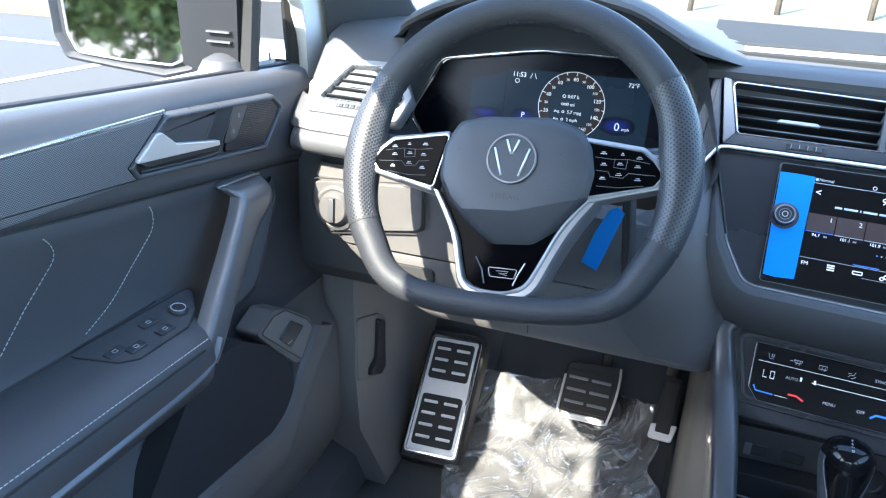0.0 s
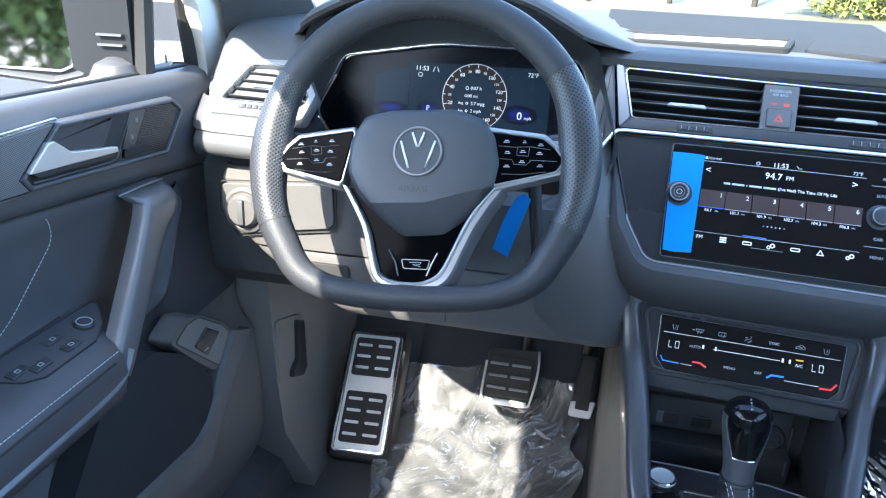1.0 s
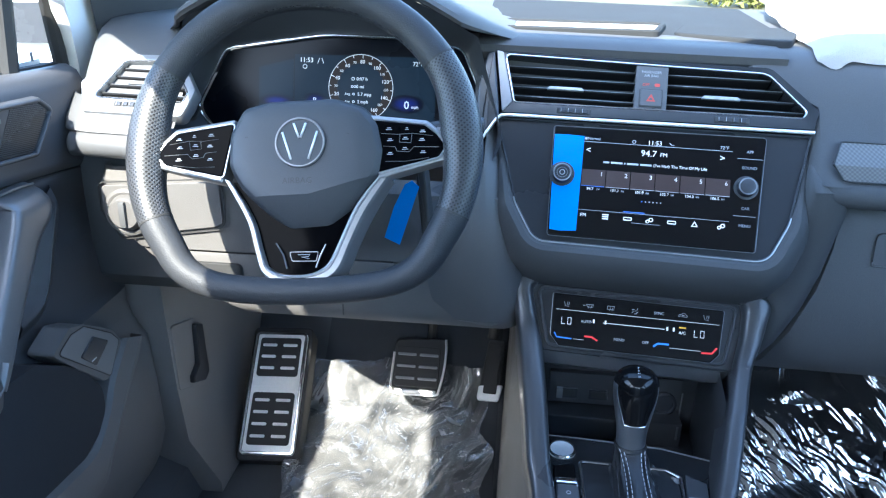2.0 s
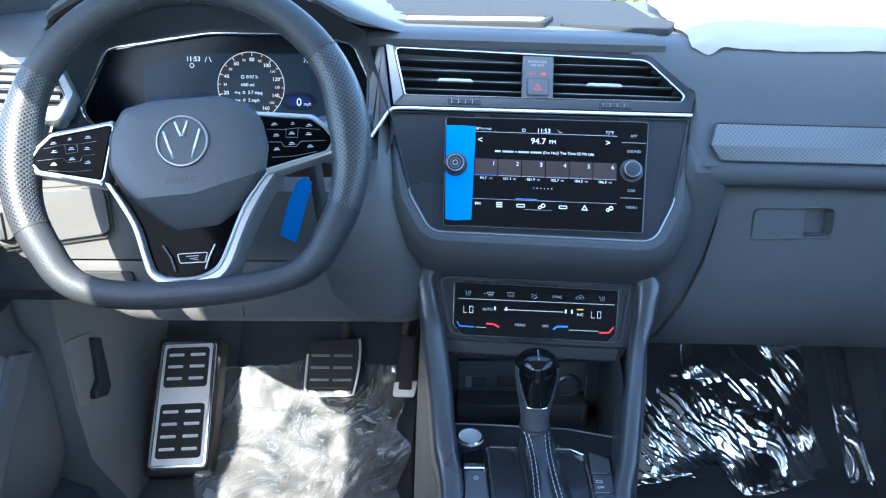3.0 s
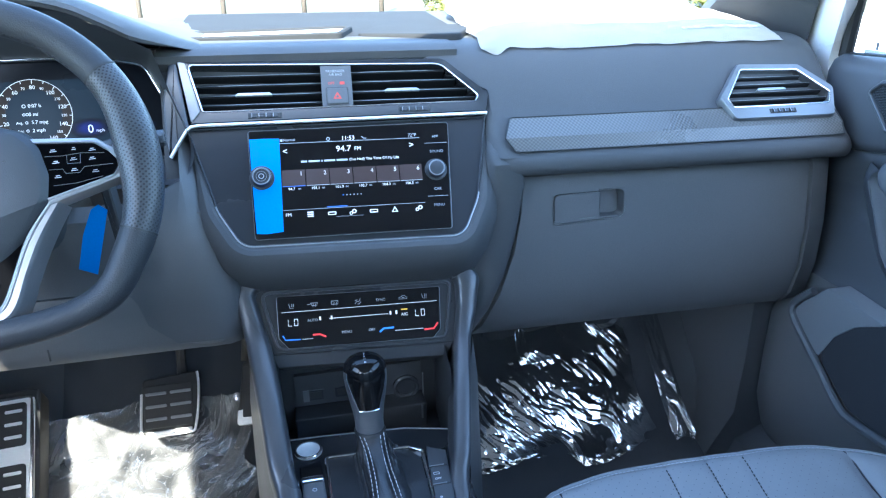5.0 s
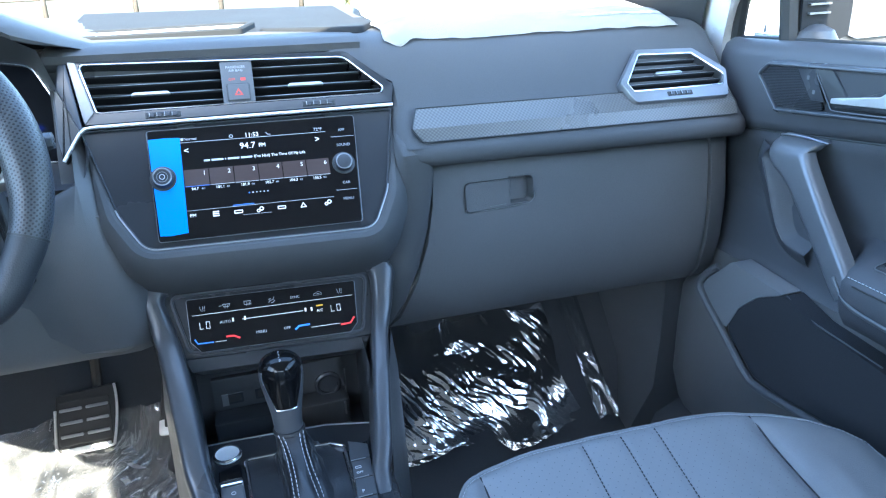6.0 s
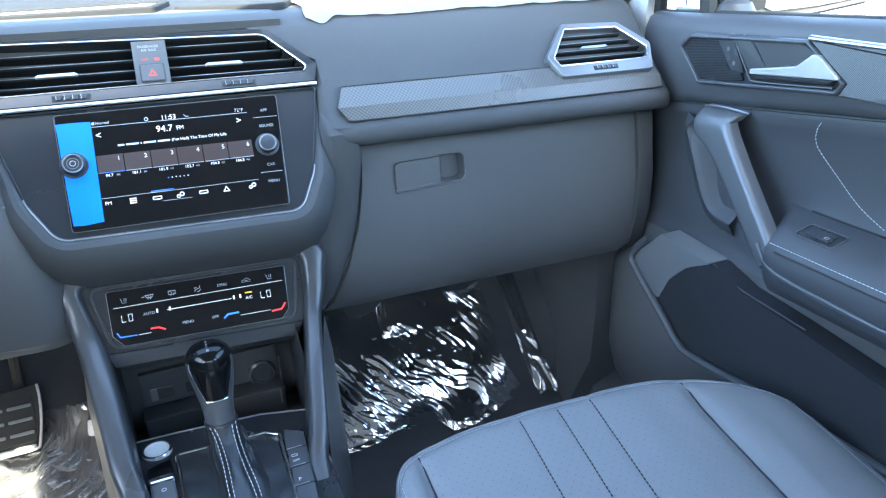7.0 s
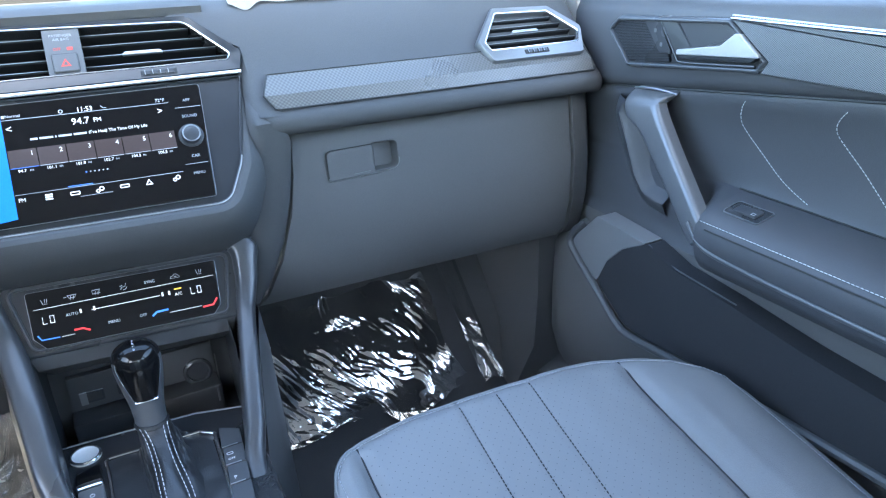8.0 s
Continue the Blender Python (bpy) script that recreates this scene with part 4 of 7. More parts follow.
# rounded chin that wraps the surround and fades out upwards
loops = []
for d, n in ((0.001, -0.006), (-0.001, 0.0025), (-0.005, 0.0055), (-0.011, 0.0060), (-0.018, 0.002), (-0.026, -0.010), (-0.034, -0.030), (-0.040, -0.07)):
    loop = []
    for p, q in zip(SURR, offset(SURR, d)):
        w = max(0.0, min(1.0, (0.050 - p[1]) / 0.105))
        w = w * w * (3 - 2 * w)
        loop.append(SP @ Vector((p[0] + (q[0] - p[0]) * w, p[1] + (q[1] - p[1]) * w, -0.006 + (n + 0.006) * (w if n > -0.006 else 1))))
    loops.append(loop)
part("chin", skin(loops, cap0=False, cap1=False), SOFT, DASH, "rounded soft chin below the screen")
low = [p for p in SURR if p[1] < 0.02]
part("surround_glint", tube([SP @ Vector((*p, 0.0030)) for p in sorted([q for q in low if q[0] < 0], key=lambda q: -q[1]) + sorted([q for q in low if q[0] >= 0], key=lambda q: q[1])], 0.0009, seg=6), SATIN, DISP, "thin bright line round the surround")


def on_screen(u, v, n=0.0047):
    return SP @ Matrix.Translation((u, v, n))


def glyph_bar(parent, m, u0, u1, v0, v1, n, material, name="marking"):
    return part(name, box(u0, u1, v0, v1, n - 0.0001, n + 0.0002, m), material, parent, smooth=False)


N = 0.0047
for u0, u1, v0, v1, mm in ((-0.0804, 0.0866, 0.0342, 0.0347, DIMMARK), (-0.0804, 0.0866, -0.0476, -0.0472, DIMMARK), (-0.030, -0.006, -0.0463, -0.0455, BLUELIT), (-0.020, 0.012, -0.0585, -0.0582, DIMMARK), (0.0925, 0.1205, 0.0268, 0.0272, DIMMARK), (0.0905, 0.1150, -0.0402, -0.0398, DIMMARK)):
    glyph_bar(DISP, SP, u0, u1, v0, v1, N, mm)
words("11:53", 0.0074, on_screen(0.0004, 0.0378), MARK, DISP)
words("72°F", 0.0054, on_screen(0.0780, 0.0381), DIMMARK, DISP)
part("status_ring", ring(disc(0.0022, 14, -0.0232, 0.0379), 0.0007, 0.0046, 0.0049, SP), DIMMARK, DISP)
part("status_tick", tube([SP @ Vector(p) for p in ((0.0168, 0.0395, N), (0.0190, 0.0368, N), (0.0222, 0.0368, N))], 0.0005, seg=4), DIMMARK, DISP)
words("94.7", 0.0104, on_screen(-0.0058, 0.0247), MARK, DISP)
words("FM", 0.0066, on_screen(0.0110, 0.0242), MARK, DISP)
words("<", 0.0105, on_screen(-0.0744, 0.0241), MARK, DISP)
words(">", 0.0105, on_screen(0.0760, 0.0255), MARK, DISP)
for k, (u0, u1) in enumerate(((-0.0575, -0.0500), (-0.0488, -0.0350), (-0.0338, -0.0318), (-0.0306, -0.0170), (-0.0158, -0.0022), (-0.0008, 0.0004))):
    glyph_bar(DISP, SP, u0 + 0.0010, u1 + 0.0004, 0.0098, 0.0120, N, DIMMARK, "title_bar")
words("Normal", 0.0046, on_screen(-0.0690, 0.0384), DIMMARK, DISP)
glyph_bar(DISP, SP, -0.0795, -0.0768, 0.0368, 0.0398, N, DIMMARK, "status_bar")
words("(I've Had) The Time Of My Life", 0.0047, on_screen(0.0300, 0.0110), MARK, DISP)
for k, fq in enumerate(("94.7", "101.1", "101.9", "102.7", "104.3", "106.5")):
    u0 = -0.0802 + 0.0278 * k
    part("preset_tile", prism(rect(u0 + 0.0005, u0 + 0.0273, -0.0184, 0.0012), 0.0044, 0.0047, SP), TILE, DISP, smooth=False)
    glyph_bar(DISP, SP, u0 + 0.0006, u0 + 0.0272, -0.0190, -0.0185, N, BLUELIT if k == 0 else DIMMARK)
    words(str(k + 1), 0.0070, on_screen(u0 + 0.0228, -0.0040, 0.0050), MARK, DISP)
    words(fq, 0.0046, on_screen(u0 + 0.0110, -0.0222), MARK, DISP)
    words("FM", 0.0028, on_screen(u0 + 0.0200, -0.0226), DIMMARK, DISP)
    part("page_dot", prism(disc(0.0008, 8, -0.010 + 0.0042 * k, -0.0325), 0.0046, 0.0049, SP), BLUELIT if k == 0 else DIMMARK, DISP)
words("FM", 0.0056, on_screen(-0.0745, -0.0535), MARK, DISP)
for k, u in enumerate((-0.0495, -0.0245, 0.0, 0.0245, 0.0495, 0.0785)):
    if k == 4:
        part("icon", ring([(u + 0.0044 * math.cos(a), -0.0545 + 0.0044 * math.sin(a)) for a in (math.pi / 2, math.pi * 7 / 6, math.pi * 11 / 6)], 0.0009, 0.0046, 0.0049, SP), MARK, DISP)
    elif k == 0:
        bm = bmesh.new()
        for j in range(3):
            box(u - 0.0035, u + 0.0035, -0.0568 + j * 0.0024, -0.0554 + j * 0.0024, 0.0046, 0.0049, SP, bm=bm)
        part("icon", bm, MARK, DISP, smooth=False)
    elif k in (1, 3):
        part("icon", ring(rounded(rect(u - 0.0048, u + 0.0048, -0.0560, -0.0520), 0.001, 2), 0.0010, 0.0046, 0.0049, SP), MARK, DISP)
    else:
        bm = ring(disc(0.0026, 12, u + 0.0015, -0.0530), 0.0011, 0.0046, 0.0049, SP)
        ring(disc(0.0021, 12, u - 0.0022, -0.0552), 0.0009, 0.0046, 0.0049, SP, bm=bm)
        part("icon", bm, MARK, DISP)
for tx, v in (("APP", 0.0352), ("SOUND", 0.0162), ("CAR", -0.0312), ("MENU", -0.0512)):
    words(tx, 0.0047, on_screen(0.1062 if v > 0 else 0.1035, v), HUBGREY, DISP)
for nm, u, mark in (("volume_knob", -0.1026, True), ("tuning_knob", 0.1034, False)):
    mk = SP @ Matrix.Translation((u, -0.0070, 0.0045))
    k = 1.0 if mark else 0.94
    kb = part(nm, lathe([(0.0145 * k, 0.0), (0.0145 * k, 0.0010), (0.0118 * k, 0.0016), (0.0112 * k, 0.0070), (0.0104 * k, 0.0082), (0.0094 * k, 0.0080), (0.0005, 0.0078)], mk, 40), CUPM, DISP, "round black knob with a silver rim")
    part("silver_rim", lathe([(0.0106 * k, 0.0074), (0.0104 * k, 0.0086), (0.0098 * k, 0.0089), (0.0091 * k, 0.0086), (0.0089 * k, 0.0074)], mk, 40, hollow=True), SATIND, kb)
    part("knob_face", lathe([(0.0089, 0.0075), (0.0080, 0.0082), (0.0005, 0.0084)] if mark else [(0.0086, 0.0072), (0.0082, 0.0090), (0.0070, 0.0094), (0.0005, 0.0093)], mk, 32), VSLAT, kb)
    if mark:
        part("power_mark", ring(disc(0.0032, 16), 0.0007, 0.0083, 0.0086, mk), GREYMARK, kb)
        part("knurl", ring(disc(0.0062, 24), 0.0006, 0.0080, 0.0084, mk), SATIND, kb)


def tape(poly, m, n, label):
    """A strip of masking tape, slightly lifted and creased."""
    bm = prism(poly, n, n + 0.0004, m)
    return solid("masking_tape", bm, BLUE, label, "tape", group="blue tape pieces")


tape([(-0.1150, 0.0408), (-0.1140, -0.0030), (-0.1115, -0.0735), (-0.1000, -0.0745), (-0.0812, -0.0728), (-0.0806, 0.0000), (-0.0803, 0.0405), (-0.098, 0.0412)], SP, 0.0050, "blue masking tape stuck down the edge of the screen")

# ---- centre console with the climate panel ----
CON = thing("centre_console", "black centre console with satin side rails and shifter deck", "console", (0.0, 0.6, 0.0))
CP = plane_axes((0.012, 0.806, 0.447), -2, 30, -1.2)
HOUSE = rounded([(-0.140, 0.020), (0.136, 0.018), (0.124, -0.0700), (-0.123, -0.0670)], [0.008, 0.008, 0.006, 0.006])
part("climate_housing", prism(HOUSE, -0.05, -0.004, CP, 0.003), SURRM, CON)
part("housing_border", ring(rounded([(-0.124, 0.0125), (0.119, 0.0105), (0.106, -0.0640), (-0.1055, -0.0615)], 0.012, 5), 0.004, -0.006, 0.0000, CP, 0.0015), RAILM, CON)
part("housing_underside", skin([[CP @ Vector(p) for p in ((-0.111, -0.067, -0.006), (0.112, -0.070, -0.006))], [CP @ Vector(p) for p in ((-0.106, -0.082, -0.020), (0.106, -0.084, -0.020))], [CP @ Vector(p) for p in ((-0.10, -0.086, -0.09), (0.10, -0.088, -0.09))]], closed=False), HARD, CON)
CLIM = thing("climate_panel", "glossy black touch climate control panel with lit symbols", "climate control", (0.012, 0.80, 0.42))
CGL = rounded([(-0.1026, 0.004), (-0.1018, -0.047), (-0.0906, -0.060), (0.0880, -0.0612), (0.0975, -0.0508), (0.1007, 0.002)], 0.003)
part("glass", prism(CGL, -0.006, 0.002, CP, 0.0012), CLIMG, CLIM)
part("glass_edge", tube([CP @ Vector((*p, 0.0012)) for p in CGL], 0.0004, True, 6), SATIND, CLIM)
CN = 0.0022


def on_climate(u, v):
    return CP @ Matrix.Translation((u, v, CN))


glyph_bar(CLIM, CP, -0.097, 0.0955, -0.0159, -0.0154, CN, MARK)
glyph_bar(CLIM, CP, -0.0400, 0.0330, -0.0275, -0.0268, CN, MARK)
glyph_bar(CLIM, CP, -0.0740, -0.0610, -0.0503, -0.0498, CN, MARK)
glyph_bar(CLIM, CP, 0.0400, 0.0760, -0.0490, -0.0485, CN, MARK)
glyph_bar(CLIM, CP, 0.0495, 0.0575, -0.0240, -0.0224, CN, AMBER)
for uc in (-0.0835, 0.0735):
    for du, segs in ((-0.0050, "left low bottom"), (0.0040, "left low bottom right upper top")):
        seg = {"left": (-0.0028, -0.0021, 0.0004, 0.0048), "low": (-0.0028, -0.0021, -0.0048, -0.0004), "bottom": (-0.0026, 0.0026, -0.0052, -0.0044), "right": (0.0021, 0.0028, -0.0048, -0.0004), "upper": (0.0021, 0.0028, 0.0004, 0.0048), "top": (-0.0026, 0.0026, 0.0044, 0.0052)}
        for nm in segs.split():
            e = seg[nm]
            glyph_bar(CLIM, CP, uc + 0.82 * (du + e[0]), uc + 0.82 * (du + e[1]), -0.0288 + 0.82 * e[2], -0.0288 + 0.82 * e[3], CN, MARK, "digit_segment")
words("AUTO", 0.0046, on_climate(-0.0600, -0.0278), DIMMARK, CLIM)
words("A/C", 0.0050, on_climate(0.0535, -0.0295), MARK, CLIM)
words("MENU", 0.0046, on_climate(-0.0195, -0.0455), DIMMARK, CLIM)
words("OFF", 0.0046, on_climate(0.0115, -0.0455), DIMMARK, CLIM)
words("SYNC", 0.0046, on_climate(0.0250, -0.0090), DIMMARK, CLIM)
for pts, mm in ((((-0.0970, -0.0440), (-0.0940, -0.0495), (-0.0760, -0.0500)), BLUELIT), (((-0.0610, -0.0455), (-0.0520, -0.0455), (-0.0450, -0.0492)), RED), (((0.0210, -0.0490), (0.0260, -0.0450), (0.0390, -0.0448)), BLUELIT), (((0.0770, -0.0505), (0.0890, -0.0500), (0.0945, -0.0430)), RED)):
    part("temperature_mark", tube([CP @ Vector((*p, CN)) for p in pts], 0.0012, seg=6, flat=0.4), mm, CLIM)
for u in (-0.0510, -0.0370, 0.0360, 0.0435):
    glyph_bar(CLIM, CP, u - 0.0010, u + 0.0010, -0.0285, -0.0240, CN, MARK, "fan_mark")
ICONS = {
    "seat": [[(-0.003, 0.003), (-0.0015, -0.0025), (0.003, -0.0025)], [(0.001, 0.003), (0.0005, -0.001)], [(0.003, 0.003), (0.0025, -0.001)]],
    "front_screen": [[(-0.0045, 0.002), (0.0045, 0.002), (0.003, -0.001), (-0.003, -0.001), (-0.0045, 0.002)], [(-0.002, -0.003), (-0.001, 0.001)], [(0.001, -0.003), (0.002, 0.001)], [(-0.0085, 0.0005), (-0.0055, 0.0005)]],
    "rear_screen": [[(-0.004, 0.0025), (0.004, 0.0025), (0.004, -0.0015), (-0.004, -0.0015), (-0.004, 0.0025)], [(-0.0015, -0.003), (-0.0005, 0.001)], [(0.0015, -0.003), (0.0025, 0.001)]],
    "air_flow": [[(0.003, 0.0035), (0.0015, 0.0), (-0.002, -0.0005), (-0.004, -0.003)], [(-0.004, 0.001), (-0.001, 0.0015)], [(0.0035, -0.001), (0.001, -0.0035), (-0.001, -0.0035)]],
    "recirculation": [[(-0.005, -0.0015), (-0.0045, 0.0005), (-0.002, 0.001), (-0.0005, 0.0028), (0.002, 0.0028), (0.004, 0.0008), (0.005, 0.0), (0.005, -0.0015), (-0.005, -0.0015)], [(-0.001, 0.0), (0.002, 0.0)]],
}
for u, nm in ((-0.0850, "seat"), (-0.0570, "front_screen"), (-0.0320, "rear_screen"), (-0.0030, "air_flow"), (0.0530, "recirculation"), (0.0800, "seat")):
    bm = bmesh.new()
    for line in ICONS[nm]:
        tube([CP @ Vector((u + a, -0.0086 + b, CN)) for a, b in line], 0.00038, seg=5, flat=0.5, bm=bm)
    part("icon", bm, DIMMARK, CLIM)

# side rails and the bar above the climate panel
RL = [(-0.132, -0.106, 0.793, 0.4235), (-0.128, -0.100, 0.767, 0.406), (-0.120, -0.092, 0.708, 0.364), (-0.114, -0.087, 0.654, 0.326), (-0.106, -0.079, 0.613, 0.298), (-0.104, -0.077, 0.48, 0.245), (-0.104, -0.077, 0.20, 0.225)]
RR = [(0.155, 0.131, 0.790, 0.420), (0.142, 0.121, 0.753, 0.396), (0.127, 0.105, 0.694, 0.354), (0.113, 0.091, 0.640, 0.316), (0.101, 0.079, 0.600, 0.288), (0.099, 0.077, 0.47, 0.243), (0.099, 0.077, 0.20, 0.225)]
for sd, st in ((-1, RL), (1, RR)):
    wall = []
    for xo, xi, y, z in st:
        wall.append([(xo - sd * 0.002, y, z - 0.045), (xo + sd * 0.004, y, z - 0.10), (xo + sd * 0.012, y, 0.10), (xo + sd * 0.016, y, -0.01)])
    fwd = [(x, 1.36, z) for x, _, z in wall[0]]
    part("side_wall", skin([fwd] + wall, closed=False), KNEE if sd < 0 else HARD, CON)
# one rail runs up either side and over the climate panel as an arch
OUTER = [(-0.1444, -0.032), (-0.150, 0.0), (-0.1525, 0.0120), (-0.147, 0.0205), (-0.135, 0.0240), (0.0035, 0.0275), (0.135, 0.0225), (0.148, 0.0190), (0.153, 0.0080), (0.1492, -0.009), (0.1445, -0.032)]
INNER = [(-0.118, -0.032), (-0.125, -0.005), (-0.127, 0.0060), (-0.122, 0.0125), (-0.1095, 0.0146), (0.0033, 0.0179), (0.1105, 0.0128), (0.117, 0.0105), (0.1205, 0.0030), (0.1205, -0.010), (0.1190, -0.032)]
PROFILE = ((-0.12, -0.060), (-0.05, -0.006), (0.0, 0.002), (0.07, 0.0062), (0.20, 0.0085), (0.72, 0.0085), (0.86, 0.0068), (0.97, 0.001), (1.0, -0.006), (1.0, -0.055))
rows = []
for o, i in zip(OUTER, INNER):
    o, i = Vector(o), Vector(i)
    rows.append([CP @ Vector((*(o + (i - o) * f), n)) for f, n in PROFILE])


def leg(st):
    """Sections of the rail down one side of the console."""
    out = []
    for k, (xo, xi, y, z) in enumerate(st):
        a, b = st[max(0, k - 1)], st[min(len(st) - 1, k + 1)]
        up = Vector((0, b[3] - a[3], a[2] - b[2])).normalized()
        if up.z < 0:
            up = -up
        o, i = Vector((xo, y, z)), Vector((xi, y, z))
        out.append([o + (i - o) * f + up * (n - 0.0085) for f, n in PROFILE])
    return out


rows = leg(RL[1:])[::-1] + rows + leg(RR[1:])
part("console_rail", skin(refine(rows, 4), closed=False), RAILM, CON, "satin dark rail framing the console", sharp=40)
part("top_hood", skin([[CP @ Vector((u, 0.024, -0.010)) for u in (-0.14, 0.14)], [CP @ Vector((u, 0.034, -0.03)) for u in (-0.15, 0.15)], [CP @ Vector((u, 0.04, -0.08)) for u in (-0.15, 0.15)]], closed=False), HARD, CON)
# open shelf: back wall, socket, slot, step and floor
part("shelf_back", box(-0.125, 0.145, 0.875, 0.885, 0.20, 0.40), SHELFM, CON)
part("shelf_cheek", skin([[(-0.100, 0.875, 0.20), (-0.100, 0.875, 0.40)], [(-0.104, 0.74, 0.20), (-0.104, 0.74, 0.375)]], closed=False), SHELFM, CON)
part("shelf_cheek", skin([[(0.118, 0.875, 0.20), (0.118, 0.875, 0.40)], [(0.108, 0.72, 0.20), (0.108, 0.72, 0.37)]], closed=False), SHELFM, CON)
part("shelf_step", prism(rounded(rect(-0.085, 0.098, 0.838, 0.876), 0.004), 0.20, 0.253, None, 0.003), SHELFM, CON)
part("shelf_panel", box(-0.082, 0.096, 0.866, 0.876, 0.257, 0.305, None, 0.001), SHELFM, CON)
for u in (-0.056, -0.014):
    part("usb_slot", box(u - 0.010, u + 0.010, 0.8645, 0.867, 0.268, 0.278), RUBBER, CON)
    part("usb_rim", prism(rounded(rect(u - 0.013, u + 0.013, 0.265, 0.281), 0.002), -0.8665, -0.8648, Matrix(((1, 0, 0, 0), (0, 0, -1, 0), (0, 1, 0, 0), (0, 0, 0, 1))), 0.0005), VSLAT, CON)
SOCK = Matrix.Translation((0.073, 0.866, 0.267)) @ Matrix.Rotation(radians(90), 4, "X")
part("power_socket", lathe([(0.019, 0.0), (0.019, 0.004), (0.016, 0.006), (0.0135, 0.005), (0.0130, 0.002), (0.0005, 0.002)], SOCK, 28), VSLAT, CON, "round covered power socket")
part("shelf_floor", box(-0.104, 0.118, 0.70, 0.876, 0.19, 0.215), SHELFM, CON)
part("label_tag", box(-0.0715, -0.0630, 0.8642, 0.8662, 0.2640, 0.2815), PLATEM, CON)
part("shelf_line", box(0.0975, 0.0990, 0.8640, 0.8670, 0.2450, 0.2850), PLATEM, CON)
part("step_clip", box(0.0900, 0.0925, 0.8370, 0.8395, 0.2290, 0.2500), PULLM, CON)
# shifter deck
part("deck", prism(rounded([(-0.104, 0.20), (0.098, 0.20), (0.110, 0.7255), (0.05, 0.7425), (-0.05, 0.7505), (-0.106, 0.7530)], 0.004), 0.15, 0.285, None, 0.003), DECK, CON, "glossy black shifter deck")
part("deck_edge", tube([(-0.102, 0.7515, 0.2850), (-0.05, 0.7495, 0.2850), (0.0, 0.7458, 0.2850), (0.05, 0.7415, 0.2850), (0.107, 0.7255, 0.2850)], 0.0009, seg=6), SATIN, CON)
GFR = rounded([(-0.047, 0.45), (0.055, 0.45), (0.0650, 0.6880), (0.0490, 0.7000), (-0.0525, 0.7035)], [0.008, 0.008, 0.004, 0.004, 0.008])
part("gaiter_border", ring(GFR, 0.004, 0.284, 0.290, None, 0.001), CHROME, CON, "thin chrome border of the gear gaiter")
stb = part("start_button", lathe([(0.0165, -0.003), (0.0165, 0.001), (0.0155, 0.0025), (0.0140, 0.003), (0.0125, 0.0022), (0.0005, 0.0026)], Matrix.Translation((-0.0702, 0.7226, 0.285)), 36), PALEPLATE, CON, "round silver engine start button")
part("button_rim", lathe([(0.0160, 0.001), (0.0168, 0.0025), (0.0155, 0.0040), (0.0140, 0.0036), (0.0138, 0.0025)], Matrix.Translation((-0.0702, 0.7226, 0.285)), 36, hollow=True), CHROME, stb)
pb = part("parking_brake_panel", prism(rounded([(-0.084, 0.50), (-0.0505, 0.50), (-0.0570, 0.6985), (-0.0815, 0.6890)], 0.003), 0.284, 0.290, None, 0.0015), GLOSS, CON)
part("switch", prism(rounded([(-0.0790, 0.598), (-0.0535, 0.598), (-0.0555, 0.6515), (-0.0800, 0.6515)], 0.003), 0.289, 0.296, None, 0.002), HARD, pb)
part("switch_edge", prism(rounded([(-0.0805, 0.6530), (-0.0550, 0.6530), (-0.0558, 0.6625), (-0.0812, 0.6615)], 0.002), 0.289, 0.297, None, 0.002), CHROME, pb)
part("switch_mark", ring(disc(0.0026, 20, -0.0665, 0.638), 0.0006, 0.2958, 0.2964), GREYMARK, pb)
cuts = (0.6890, 0.6487, 0.6172, 0.5857, 0.5542, 0.5227)
for k, (y1, y0) in enumerate(zip(cuts, cuts[1:])):
    def near(y):
        return 0.0668 - 0.075 * (0.69 - y)

    def far(y):
        return 0.0893 - 0.100 * (0.676 - y)
    bt = part("button", prism(rounded([(near(y0), y0 + 0.0012), (far(y0), y0 + 0.0012), (far(y1 - 0.013 * (k == 0)), y1 - 0.013 * (k == 0)), (near(y1) + 0.0015, y1)], 0.0008, 2), 0.284, 0.2925, None, 0.0008), SHELFM, CON, smooth=False)
    part("button_line", box(near(y0) + 0.001, far(y0) - 0.005, y0 + 0.0016, y0 + 0.0026, 0.2922, 0.2929), SATIN, bt)
words("OFF", 0.0045, Matrix.Translation((0.0700, 0.6275, 0.2927)), GREYMARK, CON)
part("skid_mark", ring(rounded(rect(0.0665, 0.0735, 0.6350, 0.6390), 0.001, 2), 0.0006, 0.2922, 0.2928), GREYMARK, CON)
words("P", 0.0065, Matrix.Translation((0.0670, 0.5960, 0.2927)), GREYMARK, CON)

# ---- gear lever ----
GEAR = thing("gear_lever", "glossy black and silver gear lever on a stitched leather gaiter", "gear lever", (0.003, 0.67, 0.285))


def oval(c, rx, ry, tilt, n=28, pinch=0.0):
    q = Matrix.Rotation(radians(tilt), 3, "X")
    return [Vector(c) + q @ Vector((rx * math.cos(a) * (1 - pinch * math.sin(a)), ry * math.sin(a), 0)) for a in (2 * math.pi * k / n for k in range(n))]


